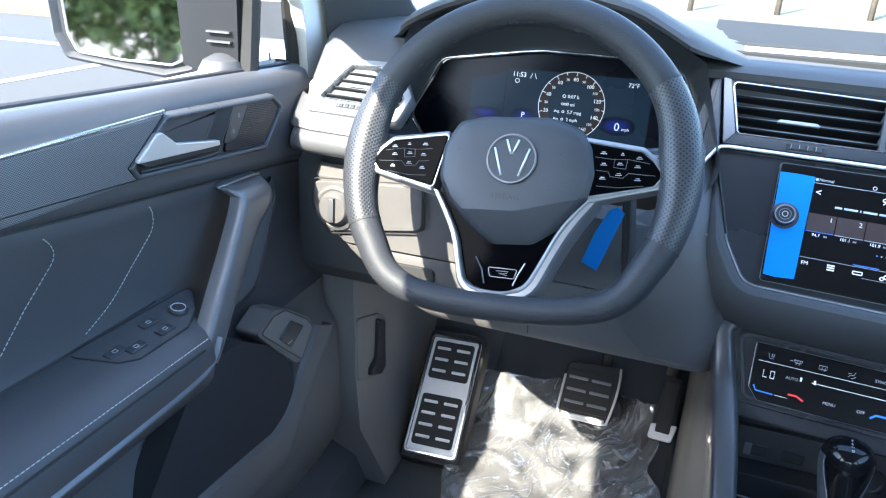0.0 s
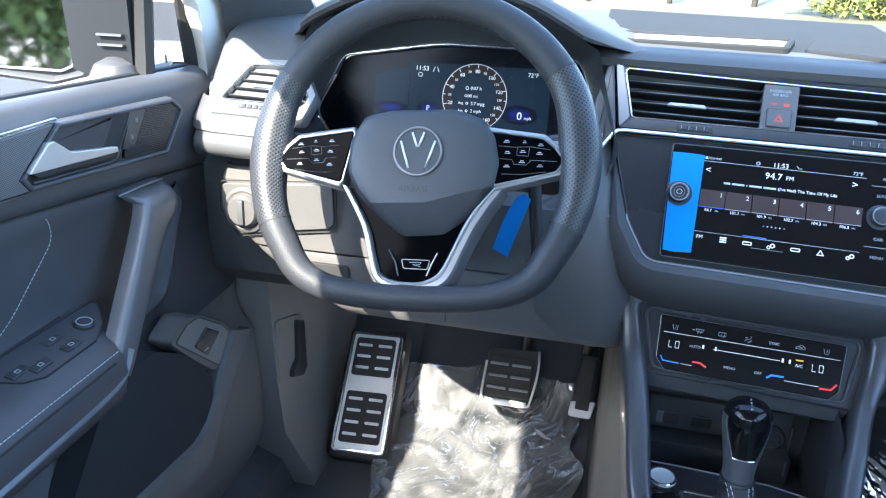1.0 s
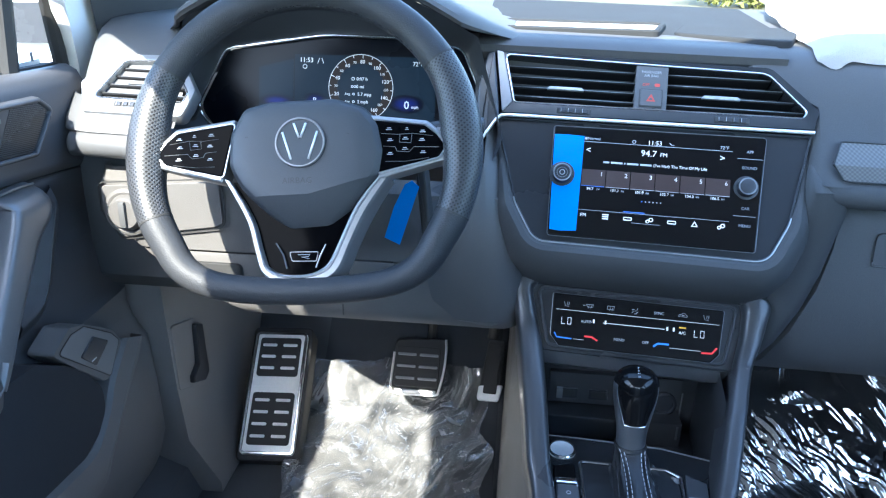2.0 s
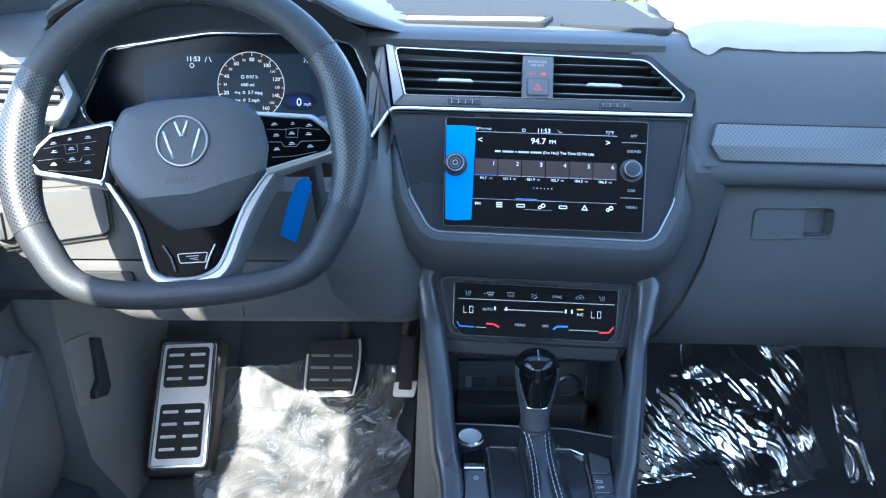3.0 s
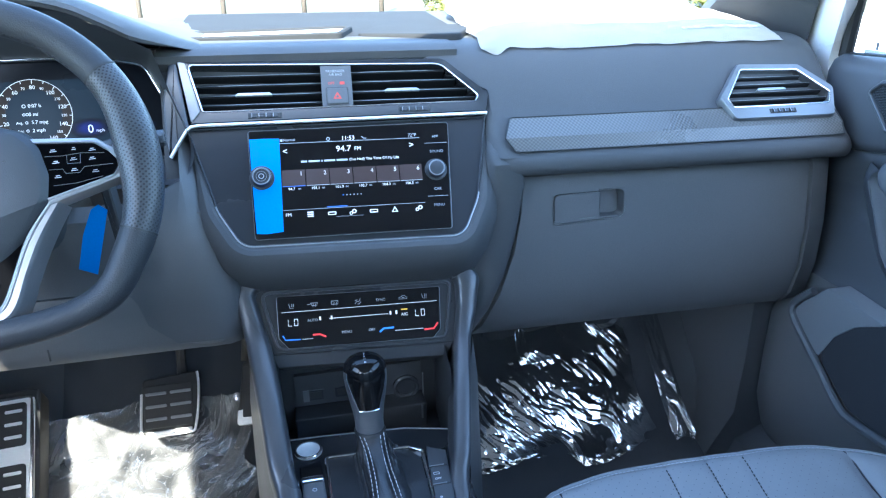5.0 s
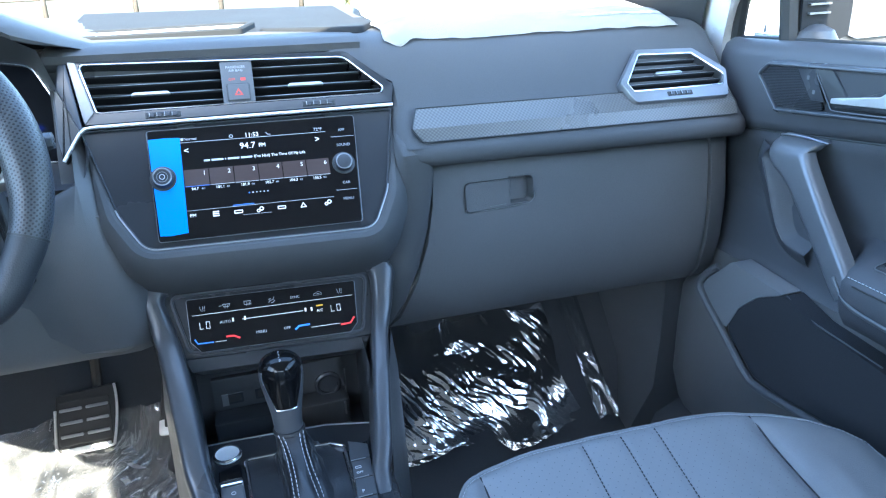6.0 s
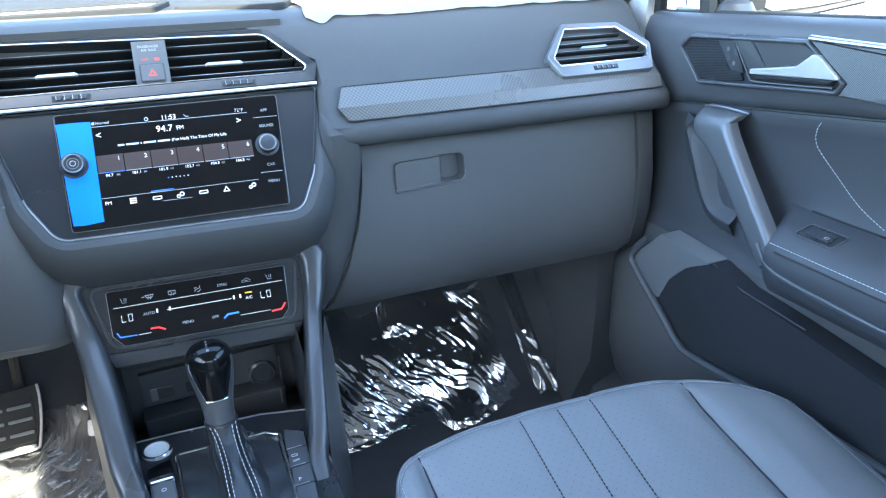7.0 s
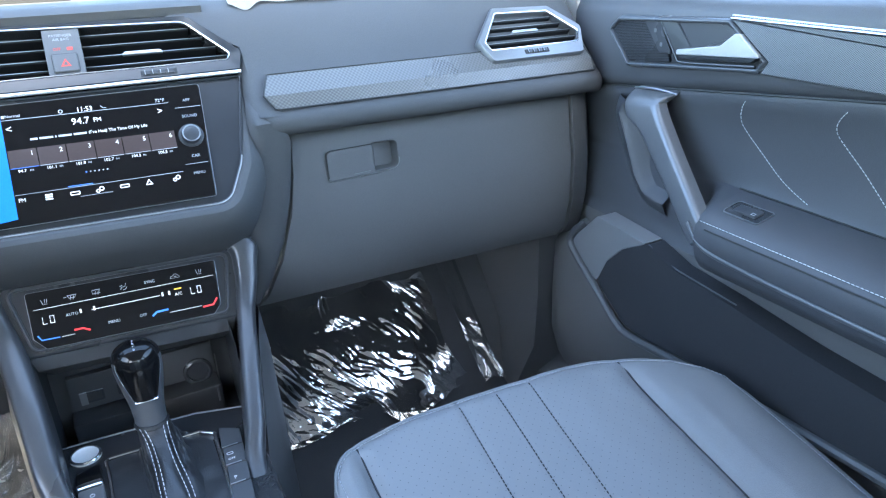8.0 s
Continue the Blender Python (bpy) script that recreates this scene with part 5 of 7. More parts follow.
KNOB = refine([oval((0.003, y, z), rx, ry, -6, 40) for y, z, rx, ry in ((0.6935, 0.3265, 0.0168, 0.0160), (0.6945, 0.334, 0.0166, 0.0158), (0.6970, 0.348, 0.0178, 0.0168), (0.7000, 0.365, 0.0210, 0.0190), (0.7030, 0.382, 0.0240, 0.0215), (0.7050, 0.3955, 0.0248, 0.0225), (0.7065, 0.406, 0.0224, 0.0205), (0.7075, 0.4130, 0.0162, 0.0150), (0.7080, 0.4160, 0.0070, 0.0070))], 4)
part("knob", skin(KNOB), KNOBM, GEAR, "satin silver knob body")


def knob_shell(low, high, wide):
    """A thin shell over part of the knob, facing the seats."""
    rows = []
    for l in KNOB:
        c = sum((Vector(p) for p in l), Vector()) / len(l)
        if low <= c.z <= high:
            h = wide(c.z)
            rx, ry = (Vector(l[0]) - c).length, (Vector(l[10]) - c).length
            q = Matrix.Rotation(radians(-6), 3, "X")
            rows.append([c + q @ Vector(((rx + e) * math.cos(a), (ry + e) * math.sin(a), 0)) for a, e in [(-math.pi / 2 + h * (k / 12 - 1), 0.0 if k in (0, 24) else 0.0011) for k in range(25)]])
    return skin(rows, closed=False)


def shield(z):
    return 0.62 + 0.46 * min(1, (z - 0.356) / 0.040)


part("face", knob_shell(0.356, 0.4060, shield), GLOSS, GEAR, "glossy black knob face")
rim = knob_shell(0.356, 0.4060, shield)
rim.verts.ensure_lookup_table()
nr = len(rim.verts) // 25
line = [rim.verts[25 * k].co.copy() for k in range(nr - 1, -1, -1)] + [rim.verts[k].co.copy() for k in range(1, 24)] + [rim.verts[25 * k + 24].co.copy() for k in range(nr)]
rim.free()
part("face_border", tube(line, 0.0008, seg=6), CHROME, GEAR, "bright border of the knob face")
part("crown", skin([[Vector(p) + (Vector(p) - Vector((0.003, 0.7055, 0.398))).normalized() * 0.0010 for p in l] for l in KNOB if l[0].z > 0.4000], cap0=False), GLOSS, GEAR, "glossy black knob top")
for k, ch in enumerate("PRND"):
    words(ch, 0.0034, plane_axes((0.003, 0.6935 + 0.0042 * (3 - k), 0.4135 + 0.0012 * (3 - k)), 0, 62) @ Matrix.Translation((0, 0, 0.0022)), GREYMARK, GEAR)
part("collar", lathe([(0.0178, 0.0), (0.0186, 0.003), (0.0172, 0.006)], Matrix.Translation((0.003, 0.6925, 0.3225)), 28), GAITM, GEAR)


def boot(t):
    """Middle, half width and reach to the rear of the gaiter, from the neck (0) to its frame (1)."""
    keys = ((0.0, 0.0172, 0.0165), (0.15, 0.0174, 0.0235), (0.30, 0.0188, 0.0345), (0.50, 0.0210, 0.0660), (0.68, 0.0232, 0.0900), (1.0, 0.0300, 0.1500))
    w, b = next((w0 + (w1 - w0) * (t - t0) / (t1 - t0), b0 + (b1 - b0) * (t - t0) / (t1 - t0)) for (t0, w0, b0), (t1, w1, b1) in zip(keys, keys[1:]) if t <= t1 + 1e-6)
    return 0.003 + 0.008 * t, w, b, 0.327 - 0.039 * t


rows = []
for k in range(25):
    t = k / 24
    xc, hw, bk, z = boot(t)
    row = []
    for j in range(72):
        a = 2 * math.pi * j / 72
        calm = 1 - 0.75 * max(0.0, -math.sin(a)) ** 2
        crumple = (0.0046 * math.sin(5 * a + 6 * t) + 0.0026 * math.sin(11 * a - 11 * t) + 0.0010 * math.sin(23 * a + 19 * t)) * math.sin(math.pi * t) * calm
        sag = -0.012 * math.sin(math.pi * t) * abs(math.cos(a)) ** 2
        y = math.sin(a)
        row.append((xc + hw * math.copysign(abs(math.cos(a)) ** 0.8, math.cos(a)), 0.6935 + (0.0165 if y > 0 else bk) * y, z + crumple + sag))
    rows.append(row)
part("gaiter", skin(rows, cap0=False, cap1=False), GAITM, GEAR, "creased black leather gaiter")
rows = []
for j in range(33):
    y = 0.452 + 0.246 * j / 32
    x0, x1 = -0.0455 - 0.005 * j / 32, 0.0540 + 0.0055 * j / 32 - 0.014 * max(0, j - 29) / 3
    rows.append([(x0 + (x1 - x0) * i / 24, y, 0.2872 + 0.0042 * abs(noise.noise(Vector((x0 + 4 * i / 24, y * 34, 3.0)))) * min(1, i, 24 - i)) for i in range(25)])
part("gaiter_skirt", skin(rows, closed=False), GAITM, GEAR, "loose black leather folded into the frame")
for sx in (-1, 1):
    for off in (0.0, 0.0046):
        line = []
        for k in range(12):
            t = 0.06 + 0.80 * k / 11
            xc, hw, bk, z = boot(t)
            x = xc + sx * (0.0148 - off - 0.0030 * math.sin(math.pi * min(1, t * 1.3)))
            c = min(1.0, abs(x - xc) / hw) ** 1.25
            line.append((x, 0.6935 - bk * math.sqrt(1 - c * c) - 0.0006, z + 0.0016))
        stitches(line, GEAR, length=0.0040, gap=0.0018, r=0.00045)

# ---- steering wheel ----
WH = thing("steering_wheel", "black leather flat-bottomed steering wheel with silver spokes and button pads", "steering wheel", (-0.3625, 0.70, 0.65))
WP = plane_axes((-0.3625, 0.70, 0.650), 0, 28, 4.5)


def rim_point(a, r=0.168):
    x, y = r * math.cos(a), r * math.sin(a)
    if y < -0.095:
        y = -0.095 - 0.055 * (1 - math.exp(-(-0.095 - y) / 0.036))
    return WP @ Vector((x, y, 0))


def rim_arc(a0, a1, r, name, material, label="", n=24, swell=0.0):
    pts, rs = [], []
    for k in range(n + 1):
        a = radians(a0 + (a1 - a0) * k / n)
        bump = 0.0 if not swell else math.exp(-(((k / n) - 0.5) / 0.30) ** 2) - 0.06
        pts.append(rim_point(a, 0.168 - 0.0035 * bump))
        low = max(0.0, -math.sin(a) - 0.45) / 0.55
        rs.append(r + swell * bump - 0.0032 * min(1, low * 1.4))
    ob = part(name, tube(pts, rs, seg=18, up=WP.to_3x3() @ Vector((0, 0, 1))), material, WH, label)
    uv = ob.data.uv_layers.new()
    for f in ob.data.polygons:
        ks = [ob.data.loops[i].vertex_index for i in f.loop_indices]
        wrap = max(k % 18 for k in ks) - min(k % 18 for k in ks) > 9
        for i, k in zip(f.loop_indices, ks):
            uv.data[i].uv = (0.168 * radians(abs(a1 - a0)) * (k // 18) / n, 0.1085 * ((k % 18) + (18 if wrap and k % 18 < 9 else 0)) / 18)
    return ob


rim_arc(32, 148, 0.0172, "rim_top", LEATHER, n=40)
rim_arc(148, 204, 0.0174, "rim_grip", PERF, "perforated leather hand grip", swell=0.0040)
rim_arc(204, 336, 0.0172, "rim_bottom", LEATHER, n=56)
rim_arc(336, 392, 0.0174, "rim_grip", PERF, "perforated leather hand grip", swell=0.0040)
for a in (32, 148, 204, 336):
    c, d = rim_point(radians(a)), (rim_point(radians(a + 0.6)) - rim_point(radians(a - 0.6))).normalized()
    part("rim_seam", tube([c - d * 0.0010, c + d * 0.0010], 0.0178, seg=20), RUBBER, WH)
pts = [rim_point(radians(a)) + (WP.to_3x3() @ (Vector((-math.cos(radians(a)), -math.sin(radians(a)), 0.35)).normalized() * 0.0174)) for a in range(40, 141, 3)]
stitches(pts, WH, DTHREAD, 0.004, 0.003, 0.0008, (0, 0, 0))
HUB = rounded([(-0.0590, 0.0455), (-0.030, 0.0520), (0.038, 0.0530), (0.0675, 0.0425), (0.0830, 0.0250), (0.0885, -0.004), (0.0845, -0.0275), (0.0575, -0.0605), (0.0335, -0.0835), (-0.0110, -0.0850), (-0.0335, -0.0670), (-0.0625, -0.0380), (-0.0750, -0.016), (-0.0740, 0.018)], [0.014, 0.05, 0.03, 0.015, 0.02, 0.02, 0.02, 0.05, 0.012, 0.010, 0.03, 0.04, 0.02, 0.02], 5)
rows = []
for f, n in [(1.0, -0.030), (1.0, -0.006), (0.992, 0.002), (0.965, 0.009), (0.935, 0.0120), (0.90, 0.0140), (0.86, 0.0150)] + [(0.80 - 0.08 * k, 0.0172 - 0.0014 * math.exp(-k)) for k in range(10)]:
    rows.append([Vector((p[0] * f, (p[1] + 0.008) * f - 0.008, n)) for p in HUB])
hub = skin(rows)


def fold(x):
    """The crease across the cover's lower half."""
    return max(-0.0470 + 0.02 * x, -0.0500 + 0.27 * x)


for a, b in ((-0.05, 0.0), (0.0122, 0.0675)):
    d = Vector((b - a, fold(b) - fold(a), 0))
    bmesh.ops.bisect_plane(hub, geom=hub.verts[:] + hub.edges[:] + hub.faces[:], plane_co=Vector((a, fold(a), 0)), plane_no=Vector((-d.y, d.x, 0)))
for v in hub.verts:
    if v.co.z > 0:
        v.co.z -= 0.42 * max(0.0, fold(v.co.x) - v.co.y)
hub.transform(WP)
part("airbag_cover", hub, HUBM, WH, "dark grained airbag cover", sharp=17)
EM = WP @ Matrix.Translation((0.0036, 0.0050, 0.0180))
em = part("emblem", lathe([(0.0252, -0.001), (0.0256, 0.0012), (0.0248, 0.0024), (0.0237, 0.0024), (0.0232, 0.0005)], EM, 48, hollow=True), SATIND, WH, "round chrome emblem on the airbag cover")
part("emblem_disc", lathe([(0.0234, -0.001), (0.0234, 0.0009), (0.0005, 0.0009)], EM, 40), HUBM, em)
for x0, y0, x1, y1 in ((-0.0178, 0.0105, -0.0088, -0.0172), (-0.0062, 0.0192, -0.0008, 0.0045), (0.0062, 0.0192, 0.0008, 0.0045), (0.0178, 0.0105, 0.0088, -0.0172)):
    part("emblem_bar", tube([EM @ Vector((x0, y0, 0.0016)), EM @ Vector((x1, y1, 0.0014))], 0.0012, seg=8, flat=0.8), HANDM, em)
words("AIRBAG", 0.0088, WP @ Matrix.Translation((0.0005, -0.0335, 0.0173)), HUBPRINT, WH)
for s in (-1, 1):
    words("-", 0.010, WP @ Matrix.Translation((s * 0.052, 0.013, 0.0172)), HUBPRINT, WH, name="horn_mark")
    # side spoke with its button pad
    outline = rounded([(s * 0.066, 0.0345), (s * 0.130, 0.0262), (s * 0.1445, 0.0140), (s * 0.1545, -0.0010), (s * 0.1480, -0.0150), (s * 0.080, -0.0325)], [0.004, 0.010, 0.014, 0.010, 0.008, 0.004], 5)
    sp = part("spoke", prism(outline, -0.016, 0.0075, WP, 0.003), SPOKEM, WH, "satin silver spoke frame")
    pad = rounded([(s * 0.068, 0.0285), (s * 0.1280, 0.0205), (s * 0.1395, 0.0110), (s * 0.1485, -0.0010), (s * 0.1415, -0.0115), (s * 0.080, -0.0255)], [0.003, 0.008, 0.010, 0.008, 0.006, 0.003], 5)
    pd = part("button_pad", prism(pad, 0.006, 0.0090, WP, 0.0012), PADM, sp, "glossy black button pad")
    part("pad_edge", tube([WP @ Vector((*p, 0.0078)) for p in offset(pad, -0.0012)], 0.0011, True, 8), SATIN, sp, "bright edge round the button pad")
    # thin key joints and small symbols on the pad
    lines = (((0.084, 0.0135), (0.100, 0.0120), (0.116, 0.0125), (0.136, 0.0095)), ((0.086, 0.0005), (0.098, -0.0005), (0.100, -0.0050), (0.112, -0.0060), (0.117, -0.0010), (0.142, -0.0020)), ((0.103, 0.0118), (0.1025, 0.0040), (0.114, 0.0030), (0.115, 0.0115)), ((0.088, -0.0150), (0.108, -0.0155), (0.132, -0.0125)))
    for line in lines:
        part("key_joint", tube([WP @ Vector((s * a, b, 0.0090)) for a, b in line], 0.0003, seg=4), SATIND, pd)
    for u, v in ((0.092, 0.0180), (0.110, 0.0175), (0.126, 0.0145), (0.093, 0.0068), (0.1085, 0.0078), (0.125, 0.0060), (0.108, -0.0025), (0.093, -0.0070), (0.126, -0.0065)):
        w = 0.0030 if u != 0.110 else 0.0018
        glyph_bar(pd, WP, s * u - w, s * u + w, v - 0.0012, v - 0.0006, 0.0092, GREYMARK, "key_mark")
        glyph_bar(pd, WP, s * u - w * 0.6, s * u + w * 0.6, v + 0.0004, v + 0.0011, 0.0092, GREYMARK, "key_mark")
# lower spokes: one silver band round a black insert
OUT = [(-0.0800, -0.0270), (-0.0665, -0.0500), (-0.0545, -0.0730), (-0.0470, -0.0990), (-0.0405, -0.1215), (-0.0280, -0.1320), (-0.0150, -0.1350), (0.0080, -0.1350), (0.0300, -0.1300), (0.0415, -0.1190), (0.0520, -0.0950), (0.0640, -0.0700), (0.0760, -0.0500), (0.0900, -0.0300)]
INN = [(-0.0720, -0.0300), (-0.0575, -0.0520), (-0.0460, -0.0750), (-0.0395, -0.0990), (-0.0335, -0.1170), (-0.0245, -0.1235), (-0.0140, -0.1260), (0.0070, -0.1262), (0.0220, -0.1210), (0.0310, -0.1120), (0.0425, -0.0880), (0.0545, -0.0620), (0.0670, -0.0440), (0.0820, -0.0270)]
o2, i2 = smooth_path([Vector((*p, 0)) for p in OUT], 4), smooth_path([Vector((*p, 0)) for p in INN], 4)
rows = []
for o, i in zip(o2, i2):
    c = (i - o)
    rows.append([WP @ Vector((p.x, p.y, n)) for p, n in ((o - c * 0.35, -0.022), (o - c * 0.10, 0.0005), (o, 0.0030), (o + c * 0.16, 0.0050), (o + c * 0.62, 0.0052), (o + c * 0.72, 0.0064), (o + c * 0.92, 0.0064), (i, 0.0050), (i, -0.008))])
part("lower_spoke", skin(rows, closed=False), SPOKEM, WH, "satin grey lower spoke band")
part("spoke_edge", tube([WP @ Vector((*(o + (i - o) * 0.84).xy, 0.0066)) for o, i in zip(o2, i2)], 0.0008, seg=6), SATIN, WH, "bright inner edge of the lower spokes")
part("lower_insert", prism(INN, -0.02, -0.001, WP), PADM, WH, "glossy black lower insert")
BADGE = rounded([(-0.0112, -0.1030), (0.0192, -0.1032), (0.0166, -0.1132), (-0.0085, -0.1128)], 0.002)
part("badge", prism(BADGE, 0.001, 0.0036, WP, 0.0008), PADM, WH)
part("badge_border", ring(BADGE, 0.0007, 0.001, 0.0040, WP), SATIND, WH)
part("badge_mark", tube([WP @ Vector((0.0040 + 0.78 * x, y, 0.0038)) for x, y in ((-0.008, -0.1062), (0.008, -0.1062), (0.006, -0.1082), (-0.004, -0.1085), (0.007, -0.1104))], 0.0004, seg=5), HUBGREY, WH)
for line in (((-0.0250, -0.0940), (-0.0175, -0.1060), (-0.0136, -0.1200)), ((0.0262, -0.0960), (0.0205, -0.1075), (0.0160, -0.1195))):
    part("badge_wing", tube([WP @ Vector((x, y, 0.003)) for x, y in line], 0.0008, seg=6), SATIND, WH)
# column shroud and stalks behind the wheel
COL = thing("steering_column", "black steering column shroud with stalks", "steering column", (-0.36, 0.8, 0.55))
ax = WP.to_3x3() @ Vector((0, 0, 1))
rows = []
for d, rx, ry in ((0.030, 0.044, 0.038), (0.055, 0.050, 0.044), (0.09, 0.054, 0.050), (0.16, 0.058, 0.056), (0.24, 0.060, 0.058)):
    c = Vector((-0.3625, 0.70, 0.652)) - ax * d
    rows.append([c + WP.to_3x3() @ Vector((rx * math.copysign(abs(math.cos(a)) ** 0.7, math.cos(a)), ry * math.copysign(abs(math.sin(a)) ** 0.7, math.sin(a)), 0)) for a in (2 * math.pi * k / 28 for k in range(28))])
part("shroud", skin(rows), SOFT, COL)
for s in (-1, 1):
    o = Vector((-0.3625, 0.70, 0.655)) - ax * 0.055
    w3 = WP.to_3x3()
    part("stalk", tube([o + w3 @ Vector((s * 0.04, 0.012, 0)), o + w3 @ Vector((s * 0.10, 0.022, 0.008)), o + w3 @ Vector((s * 0.165, 0.026, 0.012)), o + w3 @ Vector((s * 0.185, 0.026, 0.013))], [0.008, 0.009, 0.011, 0.009], seg=12, flat=0.7), VSLAT, COL, "black control stalk")
    for j in range(3):
        glyph_bar(COL, WP @ Matrix.Translation((0, 0, -0.032)), s * 0.150 - 0.004 + 0.010 * (j - 1), s * 0.150 + 0.003 + 0.010 * (j - 1), 0.0255, 0.0285, 0.0, GREYMARK, "stalk_mark")
TP = plane_axes((-0.268, 0.768, 0.566), -8, 10, 9)
tape([(-0.2672, 0.5975), (-0.2590, 0.6025), (-0.2508, 0.5955), (-0.2735, 0.5235), (-0.2915, 0.5318), (-0.2800, 0.5700)], Matrix(((1, 0, 0, 0), (0, 0, -1, 0.768), (0, 1, 0, 0), (0, 0, 0, 1))), 0.0, "blue masking tape hanging from the steering column")
part("key_fob", prism(rounded(rect(0.016, 0.028, -0.05, 0.05), 0.003), -0.02, -0.004, TP, 0.003), RUBBER, COL)

# ---- instrument display ----
CL = thing("instrument_cluster", "dark digital instrument display with a lit round speedometer", "instrument cluster", (-0.355, 0.94, 0.671))
part("glass", prism(offset(CHR, 0.0015), -0.010, -0.004, KP), INKB, CL, "black display glass")
SPN = -0.0036


def dial(u, v, n=SPN):
    return KP @ Matrix.Translation((u, v, n))


part("left_page", prism([(-0.137, 0.022), (-0.090, 0.034), (-0.090, -0.045), (-0.137, -0.045)], -0.0041, -0.0038, KP), PAGEA, CL, smooth=False)
part("middle_page", prism(rect(-0.0885, 0.1000, -0.045, 0.0400), -0.0041, -0.0038, KP), PAGEB, CL, smooth=False)
def soft_glow(u, v, ru, rv):
    """A lit oval that fades towards its edge; its UV holds the distance from the middle."""
    bm = bmesh.new()
    uv = bm.loops.layers.uv.new("UVMap")
    rings = [[bm.verts.new(KP @ Vector((u + ru * f * math.cos(a), v + rv * f * math.sin(a), -0.00365))) for a in (2 * math.pi * j / 24 for j in range(24))] for f in (0.02, 0.2, 0.4, 0.6, 0.8, 1.0)]
    for k, (a, b) in enumerate(zip(rings, rings[1:])):
        for j in range(24):
            f = bm.faces.new((a[j], b[j], b[(j + 1) % 24], a[(j + 1) % 24]))
            for l, e in zip(f.loops, (k, k + 1, k + 1, k)):
                l[uv].uv = ((0.02, 0.2, 0.4, 0.6, 0.8, 1.0)[e], 0.5)
    part("blue_glow", bm, GLOW, CL, smooth=False)


soft_glow(-0.113, -0.021, 0.024, 0.008)
soft_glow(-0.060, -0.020, 0.017, 0.011)
soft_glow(0.062, -0.020, 0.024, 0.012)
soft_glow(0.124, -0.020, 0.016, 0.007)
part("dial_ring", ring(disc(0.0432, 64, 0.001, -0.001), 0.0006, SPN, SPN + 0.0003, KP), MARK, CL)
part("dial_band", ring(disc(0.0424, 64, 0.001, -0.001), 0.0105, SPN - 0.0002, SPN, KP), DIALB, CL)
for k in range(17):
    a = radians(231 - 18 * k)
    c, s_ = math.cos(a), math.sin(a)
    part("tick", tube([KP @ Vector((0.001 + r * c, -0.001 + r * s_, SPN + 0.0002)) for r in ((0.0395 if k % 2 else 0.0380), 0.0425)], 0.0004, seg=4), MARK, CL)
    if k > 1:
        words(str(k * 10), 0.0066 if k % 2 == 0 else 0.0045, dial(0.001 + 0.0335 * c, -0.001 + 0.0335 * s_), MARK, CL)
for tx, u, v, sz in (("11:53", -0.0725, 0.0325, 0.0085), ("72°F", 0.0760, 0.0315, 0.0075), ("0", 0.0625, -0.0215, 0.0145), ("mph", 0.0735, -0.0235, 0.0055), ("P", -0.0610, -0.0190, 0.0095), ("0:07 h", 0.0025, 0.0105, 0.0060), ("0 mi", 0.0000, 0.0005, 0.0060), ("Avg.", -0.0165, -0.0092, 0.0044), ("5.7 mpg", 0.0060, -0.0092, 0.0058), ("Avg.", -0.0165, -0.0190, 0.0044), ("2 mph", 0.0040, -0.0190, 0.0058)):
    words(tx, sz, dial(u, v), MARK, CL)
for u, v in ((-0.0095, 0.0105), (-0.0105, 0.0005), (-0.0068, 0.0005), (-0.0085, -0.0092), (-0.0085, -0.0190)):
    part("trip_icon", ring(disc(0.0022 if v > 0.005 else 0.0017, 12, u, v), 0.0006, SPN, SPN + 0.0003, KP), MARK, CL)
part("status_icon", ring(disc(0.0030, 14, -0.0745, 0.0245), 0.0006, SPN, SPN + 0.0003, KP), MARK, CL)
for s in (-1, 1):
    part("lane_icon", tube([KP @ Vector((-0.0535 + s * 0.004, 0.029, SPN)), KP @ Vector((-0.0535 + s * 0.0015, 0.0355, SPN))], 0.0004, seg=4), MARK, CL)

# ---- front doors ----
def belt(y):
    return 0.748 - 0.049 * y


def crease(y):
    return 0.672 - 0.115 * y


def door_profile(y):
    """The inner skin's (x, z) from belt to sill."""
    zb, zc, za = belt(y), crease(y), 0.470
    k = max(0.0, min(1.0, (0.600 - y) / 0.055))
    k = k * k * (3 - 2 * k)
    f = max(0.0, min(1.0, (y - 0.62) / 0.2))

    def arm(xa, xn):
        return xn + (xa - xn) * k
    low = 0.672 - 0.004 * f
    return [(0.770, zb - 0.012), (0.745, zb - 0.010), (0.722, zb - 0.008), (0.709, zb - 0.015), (0.702, zb - 0.030), (0.699, zc + 0.050), (0.699, zc + 0.014), (0.703, zc + 0.004), (0.709, zc), (0.706, zc - 0.008), (0.712, zc - 0.022), (0.716, zc - 0.050), (0.716, (zc + za) / 2),
            (0.714, za + 0.030), (arm(0.709, 0.714), za + 0.020), (arm(0.692, 0.712), za + 0.017), (arm(0.662, 0.711), za + 0.011), (arm(0.638, 0.710), za + 0.001), (arm(0.629, 0.709), za - 0.010), (arm(0.628, 0.708), za - 0.028), (arm(0.634, 0.706), za - 0.050), (arm(0.644, 0.704), za - 0.066),
            (arm(0.665, 0.702), za - 0.075), (0.694, za - 0.086), (0.696, 0.355), (0.690, 0.330), (low + 0.004, 0.300), (low, 0.22), (low, 0.14), (0.682, 0.09), (0.700, 0.055), (0.735, 0.045), (0.77, 0.045)]


